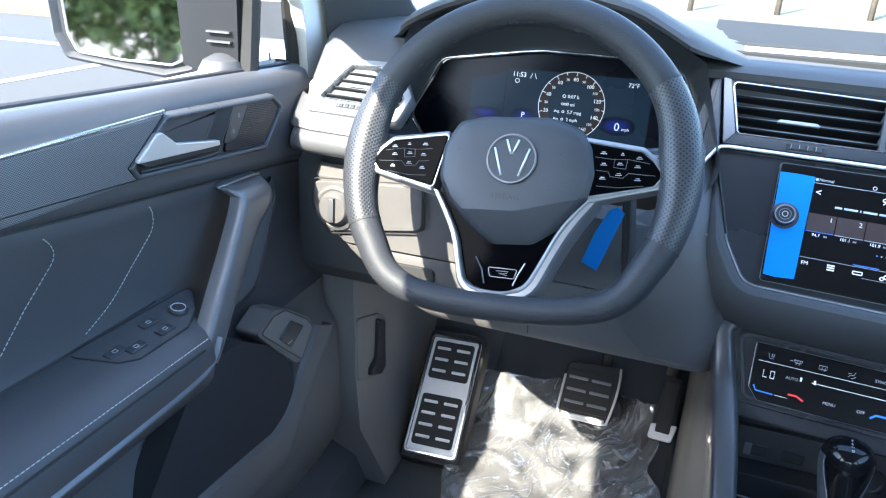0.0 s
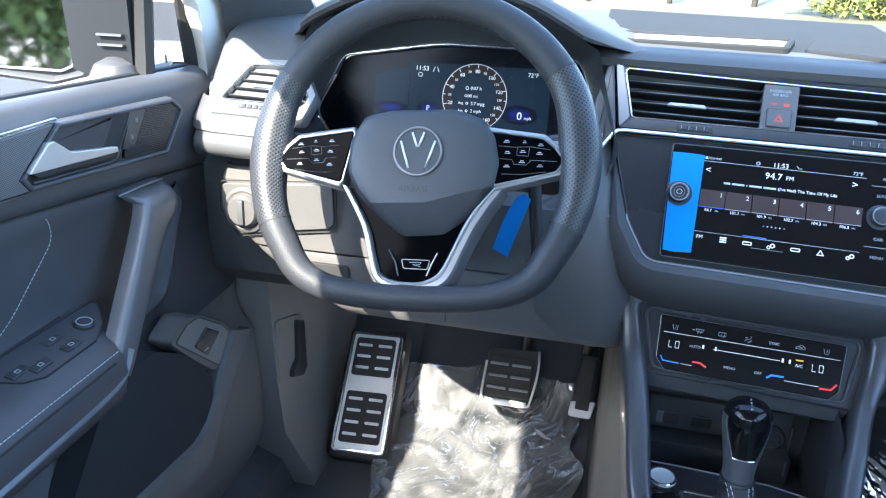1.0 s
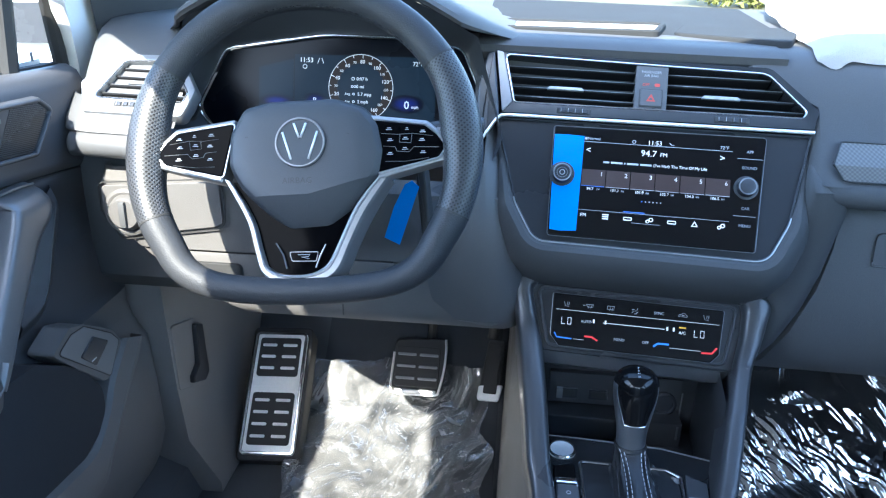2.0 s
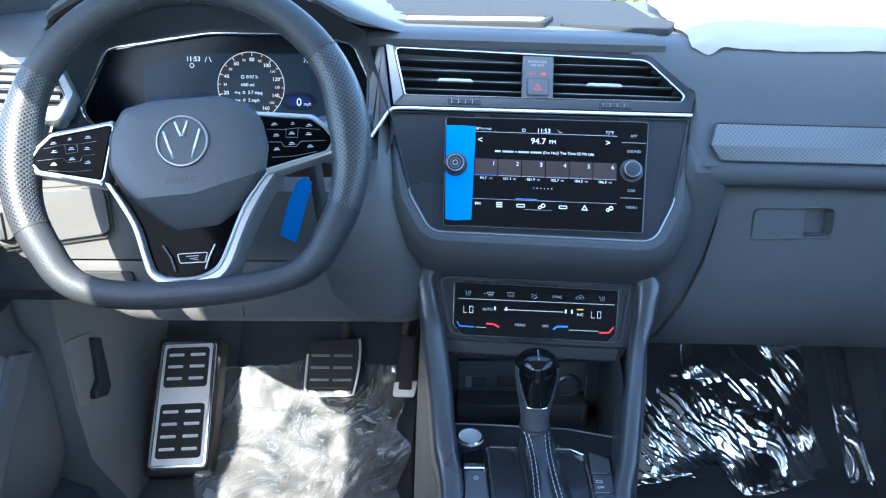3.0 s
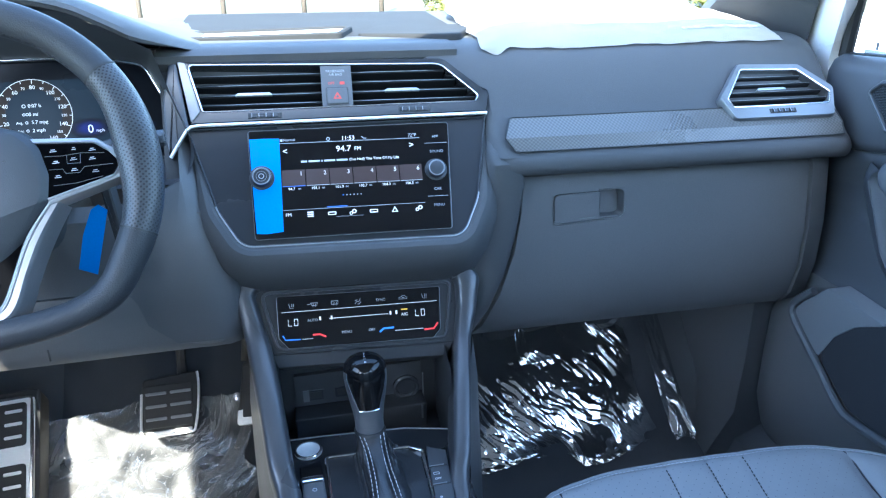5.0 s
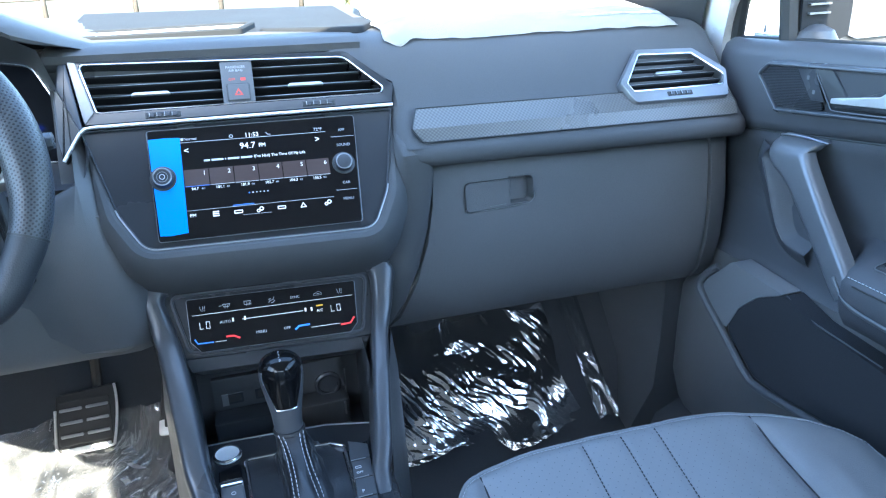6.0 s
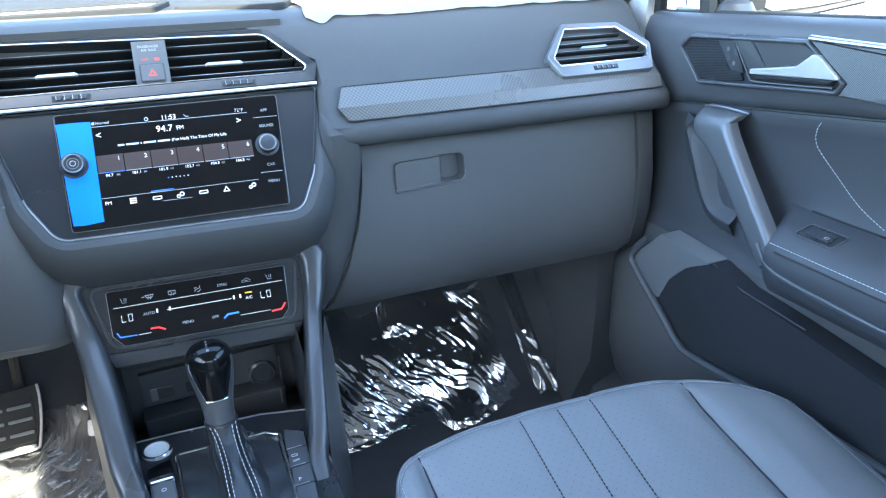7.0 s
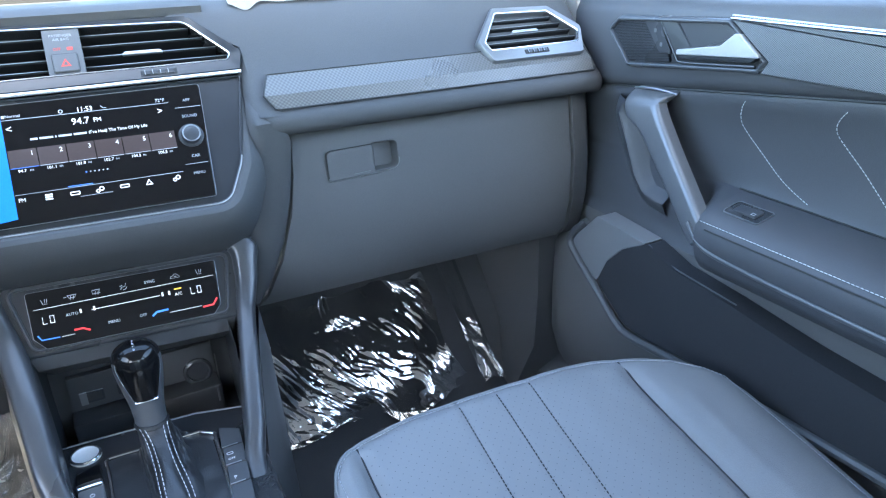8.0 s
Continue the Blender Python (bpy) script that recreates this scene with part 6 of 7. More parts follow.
def skin_x(y, z):
    """How far out the door skin lies above the armrest."""
    q = door_profile(y)[4:14]
    for (x0, z0), (x1, z1) in zip(q, q[1:]):
        if z1 <= z <= z0 and z0 > z1:
            return x0 + (x1 - x0) * (z0 - z) / (z0 - z1)
    return q[-1][0]


def drape(bm):
    """Lays a flat piece, built at its height over the skin, on the armrest's slope."""
    q = [(0.60, 0.42), (0.629, 0.460), (0.638, 0.471), (0.662, 0.481), (0.692, 0.487), (0.709, 0.490), (0.714, 0.500), (0.75, 0.53)]
    for v in bm.verts:
        x = abs(v.co.x)
        v.co.z += next(z0 + (z1 - z0) * (x - x0) / (x1 - x0) for (x0, z0), (x1, z1) in zip(q, q[1:]) if x0 <= x <= x1)
    return bm


def door(s):
    def P(x, y, z):
        return Vector((s * x, y, z))
    D = thing("driver_door" if s < 0 else "passenger_door", "closed car door with dark leatherette panel, silver handle and padded armrest", "car door", (s * 0.75, 0.3, 0.05), group="front doors")
    ys = [-0.30, -0.1, 0.1, 0.25, 0.35, 0.45, 0.52, 0.545, 0.56, 0.575, 0.59, 0.60, 0.62, 0.66, 0.72, 0.80, 0.86, 0.885, 0.898, 0.904]
    rows = []
    for y in ys:
        o = {0.885: 0.002, 0.898: 0.010, 0.904: 0.04}.get(y, 0.0)
        rows.append([P(x + o if x < 0.76 else x, y, z) for x, z in door_profile(y)])
    part("door_panel", skin([r[:24] for r in rows], closed=False), DOORM, D, sharp=45)
    # lower part is paler than the skin above, bounced light put into its colour
    part("lower_panel", skin([r[23:] for r in rows], closed=False), DOORLOW, D, "grained plastic lower door panel, coloured paler for bounced light", sharp=45)
    part("door_shell", box(*sorted((s * 0.772, s * 0.79)), -0.30, 0.905, 0.04, 0.70), WHITE, D)
    # rubber belt seal
    part("window_seal", tube([P(0.748, y, belt(y) - 0.011) for y in (-0.3, 0.1, 0.4, 0.7, 0.90)], 0.005, seg=8), RUBBER, D)
    # release handle in its bezel
    X = 0.698

    BEZ = [(0.801, 0.660), (0.778, 0.678), (0.586, 0.690), (0.5275, 0.6490), (0.5385, 0.6340), (0.757, 0.613)]
    mm = Matrix(((0, 0, -s, s * X), (1, 0, 0, 0), (0, 1, 0, 0), (0, 0, 0, 1)))
    q = rounded(BEZ, [0.010, 0.008, 0.008, 0.005, 0.005, 0.008], 5)
    loops = [[mm @ Vector((*p, n)) for p in offset(q, d)] for d, n in ((-0.0012, -0.006), (0.0, 0.0022), (0.0010, 0.0044), (0.0024, 0.0056), (0.0040, 0.0058), (0.0052, 0.0048), (0.0060, 0.0020), (0.0062, -0.004))]
    part("handle_bezel", skin(loops, cap0=False, cap1=False), BEZM, D, "slate rounded bezel round the door release", sharp=70)
    part("handle_cup", prism(offset(q, 0.004), -0.012, 0.0, mm), CUPM, D, "dark backing of the door release")
    grl = rounded([(0.7872, 0.6718), (0.7023, 0.6776), (0.6748, 0.6284), (0.7563, 0.6210), (0.7945, 0.6572)], 0.004, 4)
    sm = part("speaker_mesh", prism(grl, -0.001, 0.0010, mm, 0.0004), PADM, D, "fine ribbed tweeter grille")
    for k in range(30):
        zc = 0.6165 + 0.00205 * k
        # ribs rise gently towards the seats
        def side(p):
            return p[1] + 0.124 * (p[0] - 0.74) - zc
        ys = [a[0] + (b[0] - a[0]) * side(a) / (side(a) - side(b)) for a, b in zip(grl, grl[1:] + grl[:1]) if side(a) * side(b) < 0]
        if len(ys) == 2:
            y0, y1 = min(ys) + 0.0015, max(ys) - 0.0015
            if zc > 0.6395:
                y0 = max(y0, 0.7300 - (0.6780 - zc) * 0.80)
            if y1 - y0 > 0.010:
                za, zb = zc - 0.124 * (y0 - 0.74), zc - 0.124 * (y1 - 0.74)
                part("rib", prism([(y0, za - 0.0006), (y1, zb - 0.0006), (y1, zb + 0.0006), (y0, za + 0.0006)], 0.0008, 0.0022, mm), VSLAT, sm)
    lk = rounded([(0.7290, 0.6748), (0.6992, 0.6774), (0.6756, 0.6392), (0.7000, 0.6382)], [0.002, 0.002, 0.002, 0.006], 4)
    lock = part("lock_panel", prism(lk, 0.0, 0.0026, mm, 0.0006), VSLAT, D, "inset strip with the lock buttons")
    part("lock_border", ring(lk, 0.0009, 0.001, 0.0030, mm), CUPM, lock)
    for yy, zz in ((0.7075, 0.6655), (0.6955, 0.6490)):
        part("lock_mark", prism(rounded(rect(yy - 0.0022, yy + 0.0022, zz - 0.0026, zz + 0.0026), 0.0010, 2), 0.0024, 0.0029, mm), PLATEM, lock)
    part("cup_edge", tube([mm @ Vector((p.x, p.y, 0.0036)) for p in smooth_path([Vector((y, z, 0)) for y, z in ((0.6995, 0.6815), (0.6860, 0.6625), (0.6710, 0.6425), (0.6655, 0.6350), (0.6560, 0.6318), (0.6000, 0.6362), (0.5440, 0.6415))], 5)], 0.0011, seg=8), BEZM, D, "thin raised edge of the handle cup")
    part("cup_wall", skin([[mm @ Vector(p) for p in l] for l in (((0.6960, 0.6784, 0.0036), (0.6660, 0.6400, 0.0036)), ((0.6728, 0.6780, -0.0002), (0.6425, 0.6440, -0.0002)))], closed=False), CUPM, D)
    hollow = rounded([(0.6722, 0.6780), (0.5989, 0.6850), (0.5745, 0.6749), (0.5500, 0.6560), (0.6390, 0.6440)], 0.002, 3)
    part("cup_hollow", skin([[mm @ Vector((y, z, 0.0004 + (0.685 - z) * 0.10)) for y, z in h] for h in (hollow, offset(hollow, 0.004))], cap0=False), CUPB, D, "slate scooped hollow behind the release handle")
    hook = rounded([(0.5335, 0.6522), (0.5655, 0.6752), (0.5730, 0.6750), (0.5930, 0.6592), (0.6612, 0.6472), (0.6617, 0.6412), (0.6500, 0.6420)], [0.002, 0.002, 0.003, 0.012, 0.0015, 0.0015, 0.002], 4)
    loops = [[mm @ Vector((*p, n)) for p in offset(hook, d)] for d, n in ((0.0, 0.003), (0.0, 0.0082), (0.0004, 0.0090), (0.0010, 0.0094))]
    part("release_handle", skin(loops), HANDM, D, "satin silver release handle")
    part("handle_underside", prism(rounded([(0.5400, 0.6512), (0.6600, 0.6414), (0.6560, 0.6370), (0.5480, 0.6450)], 0.001, 2), 0.0, 0.0070, mm, 0.001), CUPM, D)
    # woven trim band behind the handle with a bright upper edge
    band = [(-0.3, 0.643), (0.5370, 0.6345), (0.5262, 0.6490), (0.5845, 0.6905), (-0.3, 0.6905)]
    q = rounded(band, 0.0008, 2)
    part("trim_band", prism(q, -0.006, 0.0046, mm, 0.0016), DWEAVE, D, "woven-pattern metallic trim band")
    part("bright_edge", tube([P(X - 0.003, y, 0.6920) for y in (-0.3, 0.1, 0.4, 0.584)], 0.0040, seg=8, flat=0.6), CHROME, D, "bright metal upper edge")
    part("crease_line", tube([P(0.7065, y, crease(y) - 0.001) for y in (-0.3, 0.2, 0.6, 0.89)], 0.0012, seg=5), RUBBER, D)
    # pull handle from the crease down to the armrest
    rows = []
    for y, z, w, x, k in ((0.704, 0.592, 0.035, 0.716, 0.0), (0.703, 0.5885, 0.0365, 0.696, 0.0), (0.702, 0.583, 0.037, 0.680, 0.1), (0.7015, 0.574, 0.0355, 0.671, 0.22), (0.696, 0.5655, 0.031, 0.667, 0.55), (0.682, 0.558, 0.0245, 0.664, 0.9), (0.665, 0.545, 0.0210, 0.660, 1.0), (0.630, 0.515, 0.0185, 0.652, 1.0), (0.598, 0.487, 0.0175, 0.645, 1.0), (0.572, 0.466, 0.0170, 0.638, 1.0), (0.556, 0.452, 0.016, 0.634, 1.0), (0.546, 0.440, 0.012, 0.632, 1.0)):
        side = (Vector((0, 1, -0.05)) * (1 - k) + Vector((0, 0.70, -0.71)) * k).normalized()
        c = Vector((x, y, z))
        rows.append([P(*(c + side * w * e + Vector((0.021 * o, 0, 0)))) for e, o in ((1.0, 1.0), (1.0, 0.45), (0.96, 0.20), (0.86, 0.05), (0.60, 0.0), (0.20, -0.03), (-0.20, -0.03), (-0.60, 0.0), (-0.86, 0.05), (-0.96, 0.20), (-1.0, 0.45), (-1.0, 1.0))])
    part("pull_handle", skin(refine(rows, 4)), PULLM, D, "satin grey pull handle", sharp=60)
    part("pull_cap", tube(smooth_path([P(0.700, 0.664, 0.5885), P(0.692, 0.684, 0.592), P(0.690, 0.712, 0.5915), P(0.694, 0.737, 0.587)], 4), 0.0014, seg=6), SATIN, D)
    # raised rim of the hollow behind the pull
    rows, edge = [], []
    for y0, z0, y1, z1 in ((0.782, 0.570, 0.752, 0.566), (0.789, 0.5415, 0.767, 0.5475), (0.7735, 0.504, 0.747, 0.507), (0.750, 0.4615, 0.730, 0.471), (0.737, 0.443, 0.7215, 0.4575), (0.722, 0.4275, 0.7085, 0.444), (0.700, 0.419, 0.693, 0.439), (0.668, 0.415, 0.668, 0.436)):
        o, i = Vector((0, y0, z0)), Vector((0, y1, z1))
        d = (i - o).normalized()
        rows.append([P(x, q.y, q.z) for x, q in ((0.716, o - d * 0.004), (0.707, o), (0.7015, o.lerp(i, 0.25)), (0.6960, o.lerp(i, 0.75)), (0.6935, i - d * 0.001), (0.6940, i + d * 0.001), (0.7010, i + d * 0.006), (0.7100, i + d * 0.016), (0.716, i + d * 0.020))])
        edge.append(P(0.6932, i.y, i.z))
    part("pull_hollow_rim", skin(refine(rows, 4), closed=False), DOORM, D, "raised rim of the hollow behind the door pull", sharp=60)
    part("rim_edge", tube(smooth_path(edge[1:-2], 4), 0.0007, seg=5), PULLM, D)
    # armrest seam, bright lower edge and switches
    stitches([P(0.6345, y, 0.4675) for y in (0.543, 0.40, 0.20, 0.0, -0.25)], D, length=0.0036, gap=0.0013, r=0.00055, lift=(-s * 0.0006, 0, 0.0008))
    part("armrest_groove", tube([P(0.6283, y, 0.4625) for y in (-0.3, 0.1, 0.53)], 0.0012, seg=5), RUBBER, D)
    part("bright_strip", tube(smooth_path([P(*p) for p in ((0.634, 0.562, 0.460), (0.6315, 0.549, 0.447), (0.6305, 0.536, 0.439), (0.6305, 0.515, 0.434), (0.631, 0.46, 0.431), (0.631, 0.3, 0.429), (0.631, -0.3, 0.429))], 4), 0.0042, seg=8, flat=0.6), PULLM, D, "satin silver strip under the armrest")
    for pts in (((0.560, 0.598), (0.567, 0.588), (0.569, 0.576), (0.562, 0.562), (0.530, 0.536), (0.496, 0.512), (0.454, 0.493)), ((0.432, 0.609), (0.441, 0.599), (0.444, 0.588), (0.437, 0.576), (0.406, 0.549), (0.375, 0.520), (0.350, 0.495))):
        stitches([P(skin_x(p.x, p.y) - 0.0006, p.x, p.y) for p in smooth_path([Vector((a, b, 0)) for a, b in pts], 8)], D, length=0.0034, gap=0.0014, r=0.00055, lift=(-s * 0.0006, 0, 0))
    part("armrest_crease", tube([P(0.7095, y, 0.4905) for y in (0.555, 0.3, -0.3)], 0.0014, seg=5), RUBBER, D)
    AR = Matrix(((0, s, 0, 0), (1, 0, 0, 0), (0, 0, 1, 0), (0, 0, 0, 1)))
    if s < 0:
        plate = rounded([(0.606, 0.702), (0.436, 0.707), (0.434, 0.700), (0.452, 0.664), (0.470, 0.6555), (0.540, 0.655), (0.568, 0.668)], 0.008, 5)
        sw = part("switch_panel", drape(prism(plate, -0.003, 0.0010, AR, 0.0008)), DOORM, D, "black window switch panel")
        part("plate_edge", drape(ring(plate, 0.0010, 0.0, 0.0016, AR)), CUPM, sw)
        for yy, xx in ((0.462, 0.678), (0.480, 0.669), (0.518, 0.687), (0.520, 0.668)):
            part("window_switch", drape(prism(rounded(rect(yy - 0.011, yy + 0.011, xx - 0.0055, xx + 0.0055), 0.002, 2), 0.0008, 0.0026, AR, 0.0012)), VSLAT, sw)
            part("window_mark", drape(ring(rect(yy - 0.0026, yy + 0.0026, xx - 0.0024, xx + 0.0018), 0.0006, 0.0025, 0.0029, AR)), GREYMARK, sw)
        kd = Matrix.Translation((s * 0.681, 0.556, 0.4845)) @ Matrix.Rotation(radians(-s * 10), 4, "Y")
        kb = part("mirror_knob", lathe([(0.0105, 0.0), (0.0105, 0.0035), (0.0092, 0.0055), (0.0080, 0.0050), (0.0005, 0.0050)], kd, 28), VSLAT, sw, "round mirror adjuster knob")
        part("knob_mark", ring(disc(0.0080, 24), 0.0007, 0.0050, 0.0056, kd), GREYMARK, sw)
    else:
        plate = rounded(rect(0.480, 0.532, 0.656, 0.685), 0.005, 4)
        sw = part("switch_panel", drape(prism(plate, -0.002, 0.0008, AR, 0.0005)), DECK, D, "black window switch plate")
        part("plate_edge", drape(ring(plate, 0.0010, 0.000, 0.0014, AR)), SATIND, sw)
        part("window_switch", drape(prism(rounded(rect(0.490, 0.523, 0.6625, 0.6785), 0.003, 3), 0.0004, 0.0022, AR, 0.0010)), VSLAT, sw)
        part("window_mark", drape(ring(rect(0.494, 0.499, 0.6655, 0.6695), 0.0006, 0.0021, 0.0025, AR)), GREYMARK, sw)
    # door pocket: raised border, plate and a flat dark sheet for its shaded inside
    if s > 0:
        path = [(0.668, 0.798, 0.374), (0.661, 0.817, 0.354), (0.657, 0.8235, 0.335), (0.656, 0.806, 0.316), (0.655, 0.748, 0.276), (0.654, 0.702, 0.244), (0.654, 0.668, 0.237), (0.654, 0.56, 0.247), (0.654, 0.40, 0.258), (0.660, 0.10, 0.266)]
        part("pocket_border", tube([P(*p) for p in smooth_path(path, 6)], 0.0062, seg=8), HARD, D, "raised border of the door pocket")
        part("pocket_lip", tube(smooth_path([P(0.664, y, z) for y, z in ((0.6565, 0.3885), (0.6300, 0.3775), (0.6005, 0.3722), (0.553, 0.3690), (0.500, 0.3655))], 4), 0.0010, seg=6), DOORM, D)
    else:
        inner = [(0.800, 0.350), (0.7800, 0.334), (0.7583, 0.3144), (0.745, 0.296), (0.7372, 0.281), (0.712, 0.258), (0.6786, 0.2465), (0.5616, 0.2587), (0.40, 0.270)]
        outer = [(0.846, 0.330), (0.8323, 0.3066), (0.8108, 0.2880), (0.787, 0.268), (0.757, 0.240), (0.725, 0.205), (0.688, 0.174), (0.560, 0.186), (0.40, 0.200)]
        rows = []
        for a, b in zip(inner, outer):
            a, b = Vector(a), Vector(b)
            rows.append([P(x, *a.lerp(b, f)) for f, x in ((-0.04, 0.676), (0.0, 0.6600), (0.10, 0.6545), (0.45, 0.6520), (0.60, 0.6505), (0.80, 0.6530), (0.92, 0.660), (1.0, 0.676))])
        part("pocket_border", skin(refine(rows, 4), closed=False), DOORLOW, D, "broad raised border of the door pocket", sharp=20)
    pm0 = Matrix(((0, 0, -s, s * 0.662), (1, 0, 0, 0), (0, 1, 0, 0), (0, 0, 0, 1)))
    if s < 0:
        plate = rounded([(0.660, 0.406), (0.699, 0.422), (0.725, 0.412), (0.781, 0.373), (0.797, 0.347), (0.754, 0.315), (0.743, 0.319), (0.702, 0.360)], [0.006, 0.012, 0.012, 0.012, 0.01, 0.006, 0.006, 0.03], 5)
    else:
        plate = rounded([(0.8225, 0.3330), (0.806, 0.354), (0.762, 0.3965), (0.656, 0.3890), (0.703, 0.3645), (0.735, 0.334), (0.756, 0.293), (0.768, 0.290)], [0.01, 0.012, 0.012, 0.003, 0.02, 0.02, 0.006, 0.004], 5)
    pk = part("pocket_plate", prism(plate, -0.03, 0.0030, pm0, 0.0012), DOORLOW if s < 0 else PLATEM, D, "grey plastic plate over the door pocket")
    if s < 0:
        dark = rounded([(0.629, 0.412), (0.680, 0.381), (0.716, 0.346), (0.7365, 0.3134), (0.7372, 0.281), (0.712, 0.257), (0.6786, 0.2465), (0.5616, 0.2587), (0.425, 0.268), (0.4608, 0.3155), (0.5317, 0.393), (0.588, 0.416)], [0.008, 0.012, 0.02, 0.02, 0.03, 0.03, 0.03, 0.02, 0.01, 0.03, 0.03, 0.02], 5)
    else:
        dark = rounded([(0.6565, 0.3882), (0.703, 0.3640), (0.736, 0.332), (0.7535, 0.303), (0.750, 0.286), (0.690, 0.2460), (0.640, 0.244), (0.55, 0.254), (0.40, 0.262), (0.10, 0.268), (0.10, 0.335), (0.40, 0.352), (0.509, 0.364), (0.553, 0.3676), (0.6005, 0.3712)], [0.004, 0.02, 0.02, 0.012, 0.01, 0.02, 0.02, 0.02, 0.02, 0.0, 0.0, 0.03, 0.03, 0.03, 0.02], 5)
    # no hollow here: the pocket's shade is a dark sheet on the panel
    part("pocket_shade", prism(dark, -0.03, 0.0025, pm0), POCKM, D, "flat dark sheet standing for the shaded inside of the door pocket")
    if s < 0:
        bz = rounded([(0.668, 0.402), (0.698, 0.4135), (0.724, 0.4105), (0.776, 0.372), (0.7905, 0.353), (0.758, 0.316), (0.708, 0.364)], 0.006, 4)
        part("switch_plate", prism(offset(bz, 0.0012), 0.002, 0.0040, pm0, 0.0008), PLATEM, pk, "satin grey plate round the tailgate switch")
        part("button_bezel", ring(bz, 0.0012, 0.002, 0.0036, pm0), RUBBER, pk)
        tb = part("tailgate_button", prism(rounded([(0.705, 0.377), (0.7355, 0.3895), (0.7640, 0.3675), (0.7310, 0.3500)], 0.003, 3), 0.003, 0.0064, pm0, 0.0015), VSLAT, pk, "black tailgate release switch")
        part("button_bar", box(0.722, 0.732, 0.3605, 0.3620, 0.0064, 0.0068, pm0), GREYMARK, tb)
    # window frame: division bar, quarter glass and front edge
    part("division_bar", tube([P(0.747, 0.803, 0.690), P(0.742, 0.812, 0.785), P(0.715, 0.79, 0.92), P(0.68, 0.74, 1.04)], 0.0135, seg=8), RUBBER, D, "black upright bar in front of the window")
    part("front_frame", tube([P(0.747, 0.911, 0.690), P(0.742, 0.896, 0.785), P(0.715, 0.83, 0.88)], 0.0095, seg=8), RUBBER, D)
    part("quarter_glass", skin([[P(0.750, 0.81, 0.695), P(0.747, 0.905, 0.695)], [P(0.738, 0.81, 0.80), P(0.738, 0.89, 0.80)]], closed=False), CLEAR, D, "small fixed quarter window")
    part("etched_mark", box(*sorted((s * 0.7455, s * 0.7460)), 0.850, 0.855, 0.705, 0.716), STRIPM, D)
    return D


door(-1)
door(1)


def wing_mirror(s):
    def P(x, y, z):
        return Vector((s * x, y, z))
    M = thing("wing_mirror", "grey and black wing mirror outside the front window", "wing mirror", (s * 0.95, 0.82, 0.70), group="wing mirrors")
    n = Vector((-s * 0.28, -0.96, 0.04)).normalized()
    u = Vector((0, 0, 1)).cross(n).normalized()
    v = n.cross(u)
    o = P(0.942, 0.80, 0.765)
    m = Matrix(((u.x, v.x, n.x, o.x), (u.y, v.y, n.y, o.y), (u.z, v.z, n.z, o.z), (0, 0, 0, 1)))
    out = rounded([(s * -0.111, 0.060), (s * -0.106, -0.030), (s * -0.100, -0.080), (s * -0.055, -0.090), (s * 0.017, -0.080), (s * 0.082, -0.070), (s * 0.096, -0.038), (s * 0.100, 0.060)], [0.03, 0.02, 0.012, 0.02, 0.05, 0.014, 0.02, 0.03], 5)
    gl = rounded([(s * -0.101, 0.050), (s * -0.092, -0.031), (s * -0.082, -0.066), (s * -0.065, -0.073), (s * 0.004, -0.069), (s * 0.066, -0.061), (s * 0.077, -0.036), (s * 0.080, 0.050)], [0.02, 0.02, 0.01, 0.01, 0.05, 0.012, 0.02, 0.02], 5)
    loops = [[m @ Vector((p[0], p[1], z)) for p in offset(out, d)] for d, z in ((0.010, -0.006), (0.004, 0.004), (0.0, 0.0), (-0.003, -0.015), (-0.001, -0.04), (0.012, -0.075), (0.035, -0.095))]
    part("housing", skin(loops, cap0=False), HOUSM, M, "grey mirror housing")
    part("backing", prism(offset(out, 0.006), -0.030, -0.006, m), CUPM, M)
    part("glass", prism(gl, -0.012, -0.003, m), MIRR, M, "silvered mirror glass")
    part("glass_edge", tube([m @ Vector((p[0], p[1], -0.0025)) for p in gl], 0.0016, True, 6), STRIPM, M, "pale edge of the mirror glass")
    part("arm", skin([[P(x, y, z) for x, y, z in l] for l in (((0.752, 0.79, 0.685), (0.752, 0.820, 0.685), (0.745, 0.820, 0.82), (0.745, 0.79, 0.82)), ((0.80, 0.79, 0.690), (0.80, 0.835, 0.690), (0.80, 0.835, 0.82), (0.80, 0.79, 0.82)), ((0.845, 0.80, 0.70), (0.845, 0.86, 0.70), (0.845, 0.86, 0.81), (0.845, 0.80, 0.81)))]), FOOTM, M, "black mirror foot")
    part("pivot", lathe([(0.034, -0.02), (0.032, 0.008), (0.024, 0.022), (0.010, 0.029), (0.001, 0.030)], Matrix.Translation(P(0.775, 0.79, 0.690)), 20), HOUSM, M)
    for k in range(2):
        part("vent_fin", box(*sorted((s * 0.757, s * 0.792)), 0.784, 0.789, 0.733 + 0.012 * k, 0.7355 + 0.012 * k), SATIND, M)


wing_mirror(-1)
wing_mirror(1)

# ---- seats ----
FRONT = [(0.146, 0.505), (0.154, 0.528), (0.170, 0.546), (0.190, 0.557), (0.240, 0.565), (0.300, 0.567), (0.400, 0.564), (0.475, 0.559), (0.530, 0.543), (0.577, 0.520), (0.605, 0.494), (0.618, 0.472), (0.624, 0.440)]


def seat_front(x):
    """The cushion's front edge."""
    x = max(0.146, min(0.624, x))
    return next(a[1] + (b[1] - a[1]) * (x - a[0]) / (b[0] - a[0]) for a, b in zip(FRONT, FRONT[1:]) if a[0] <= x <= b[0])


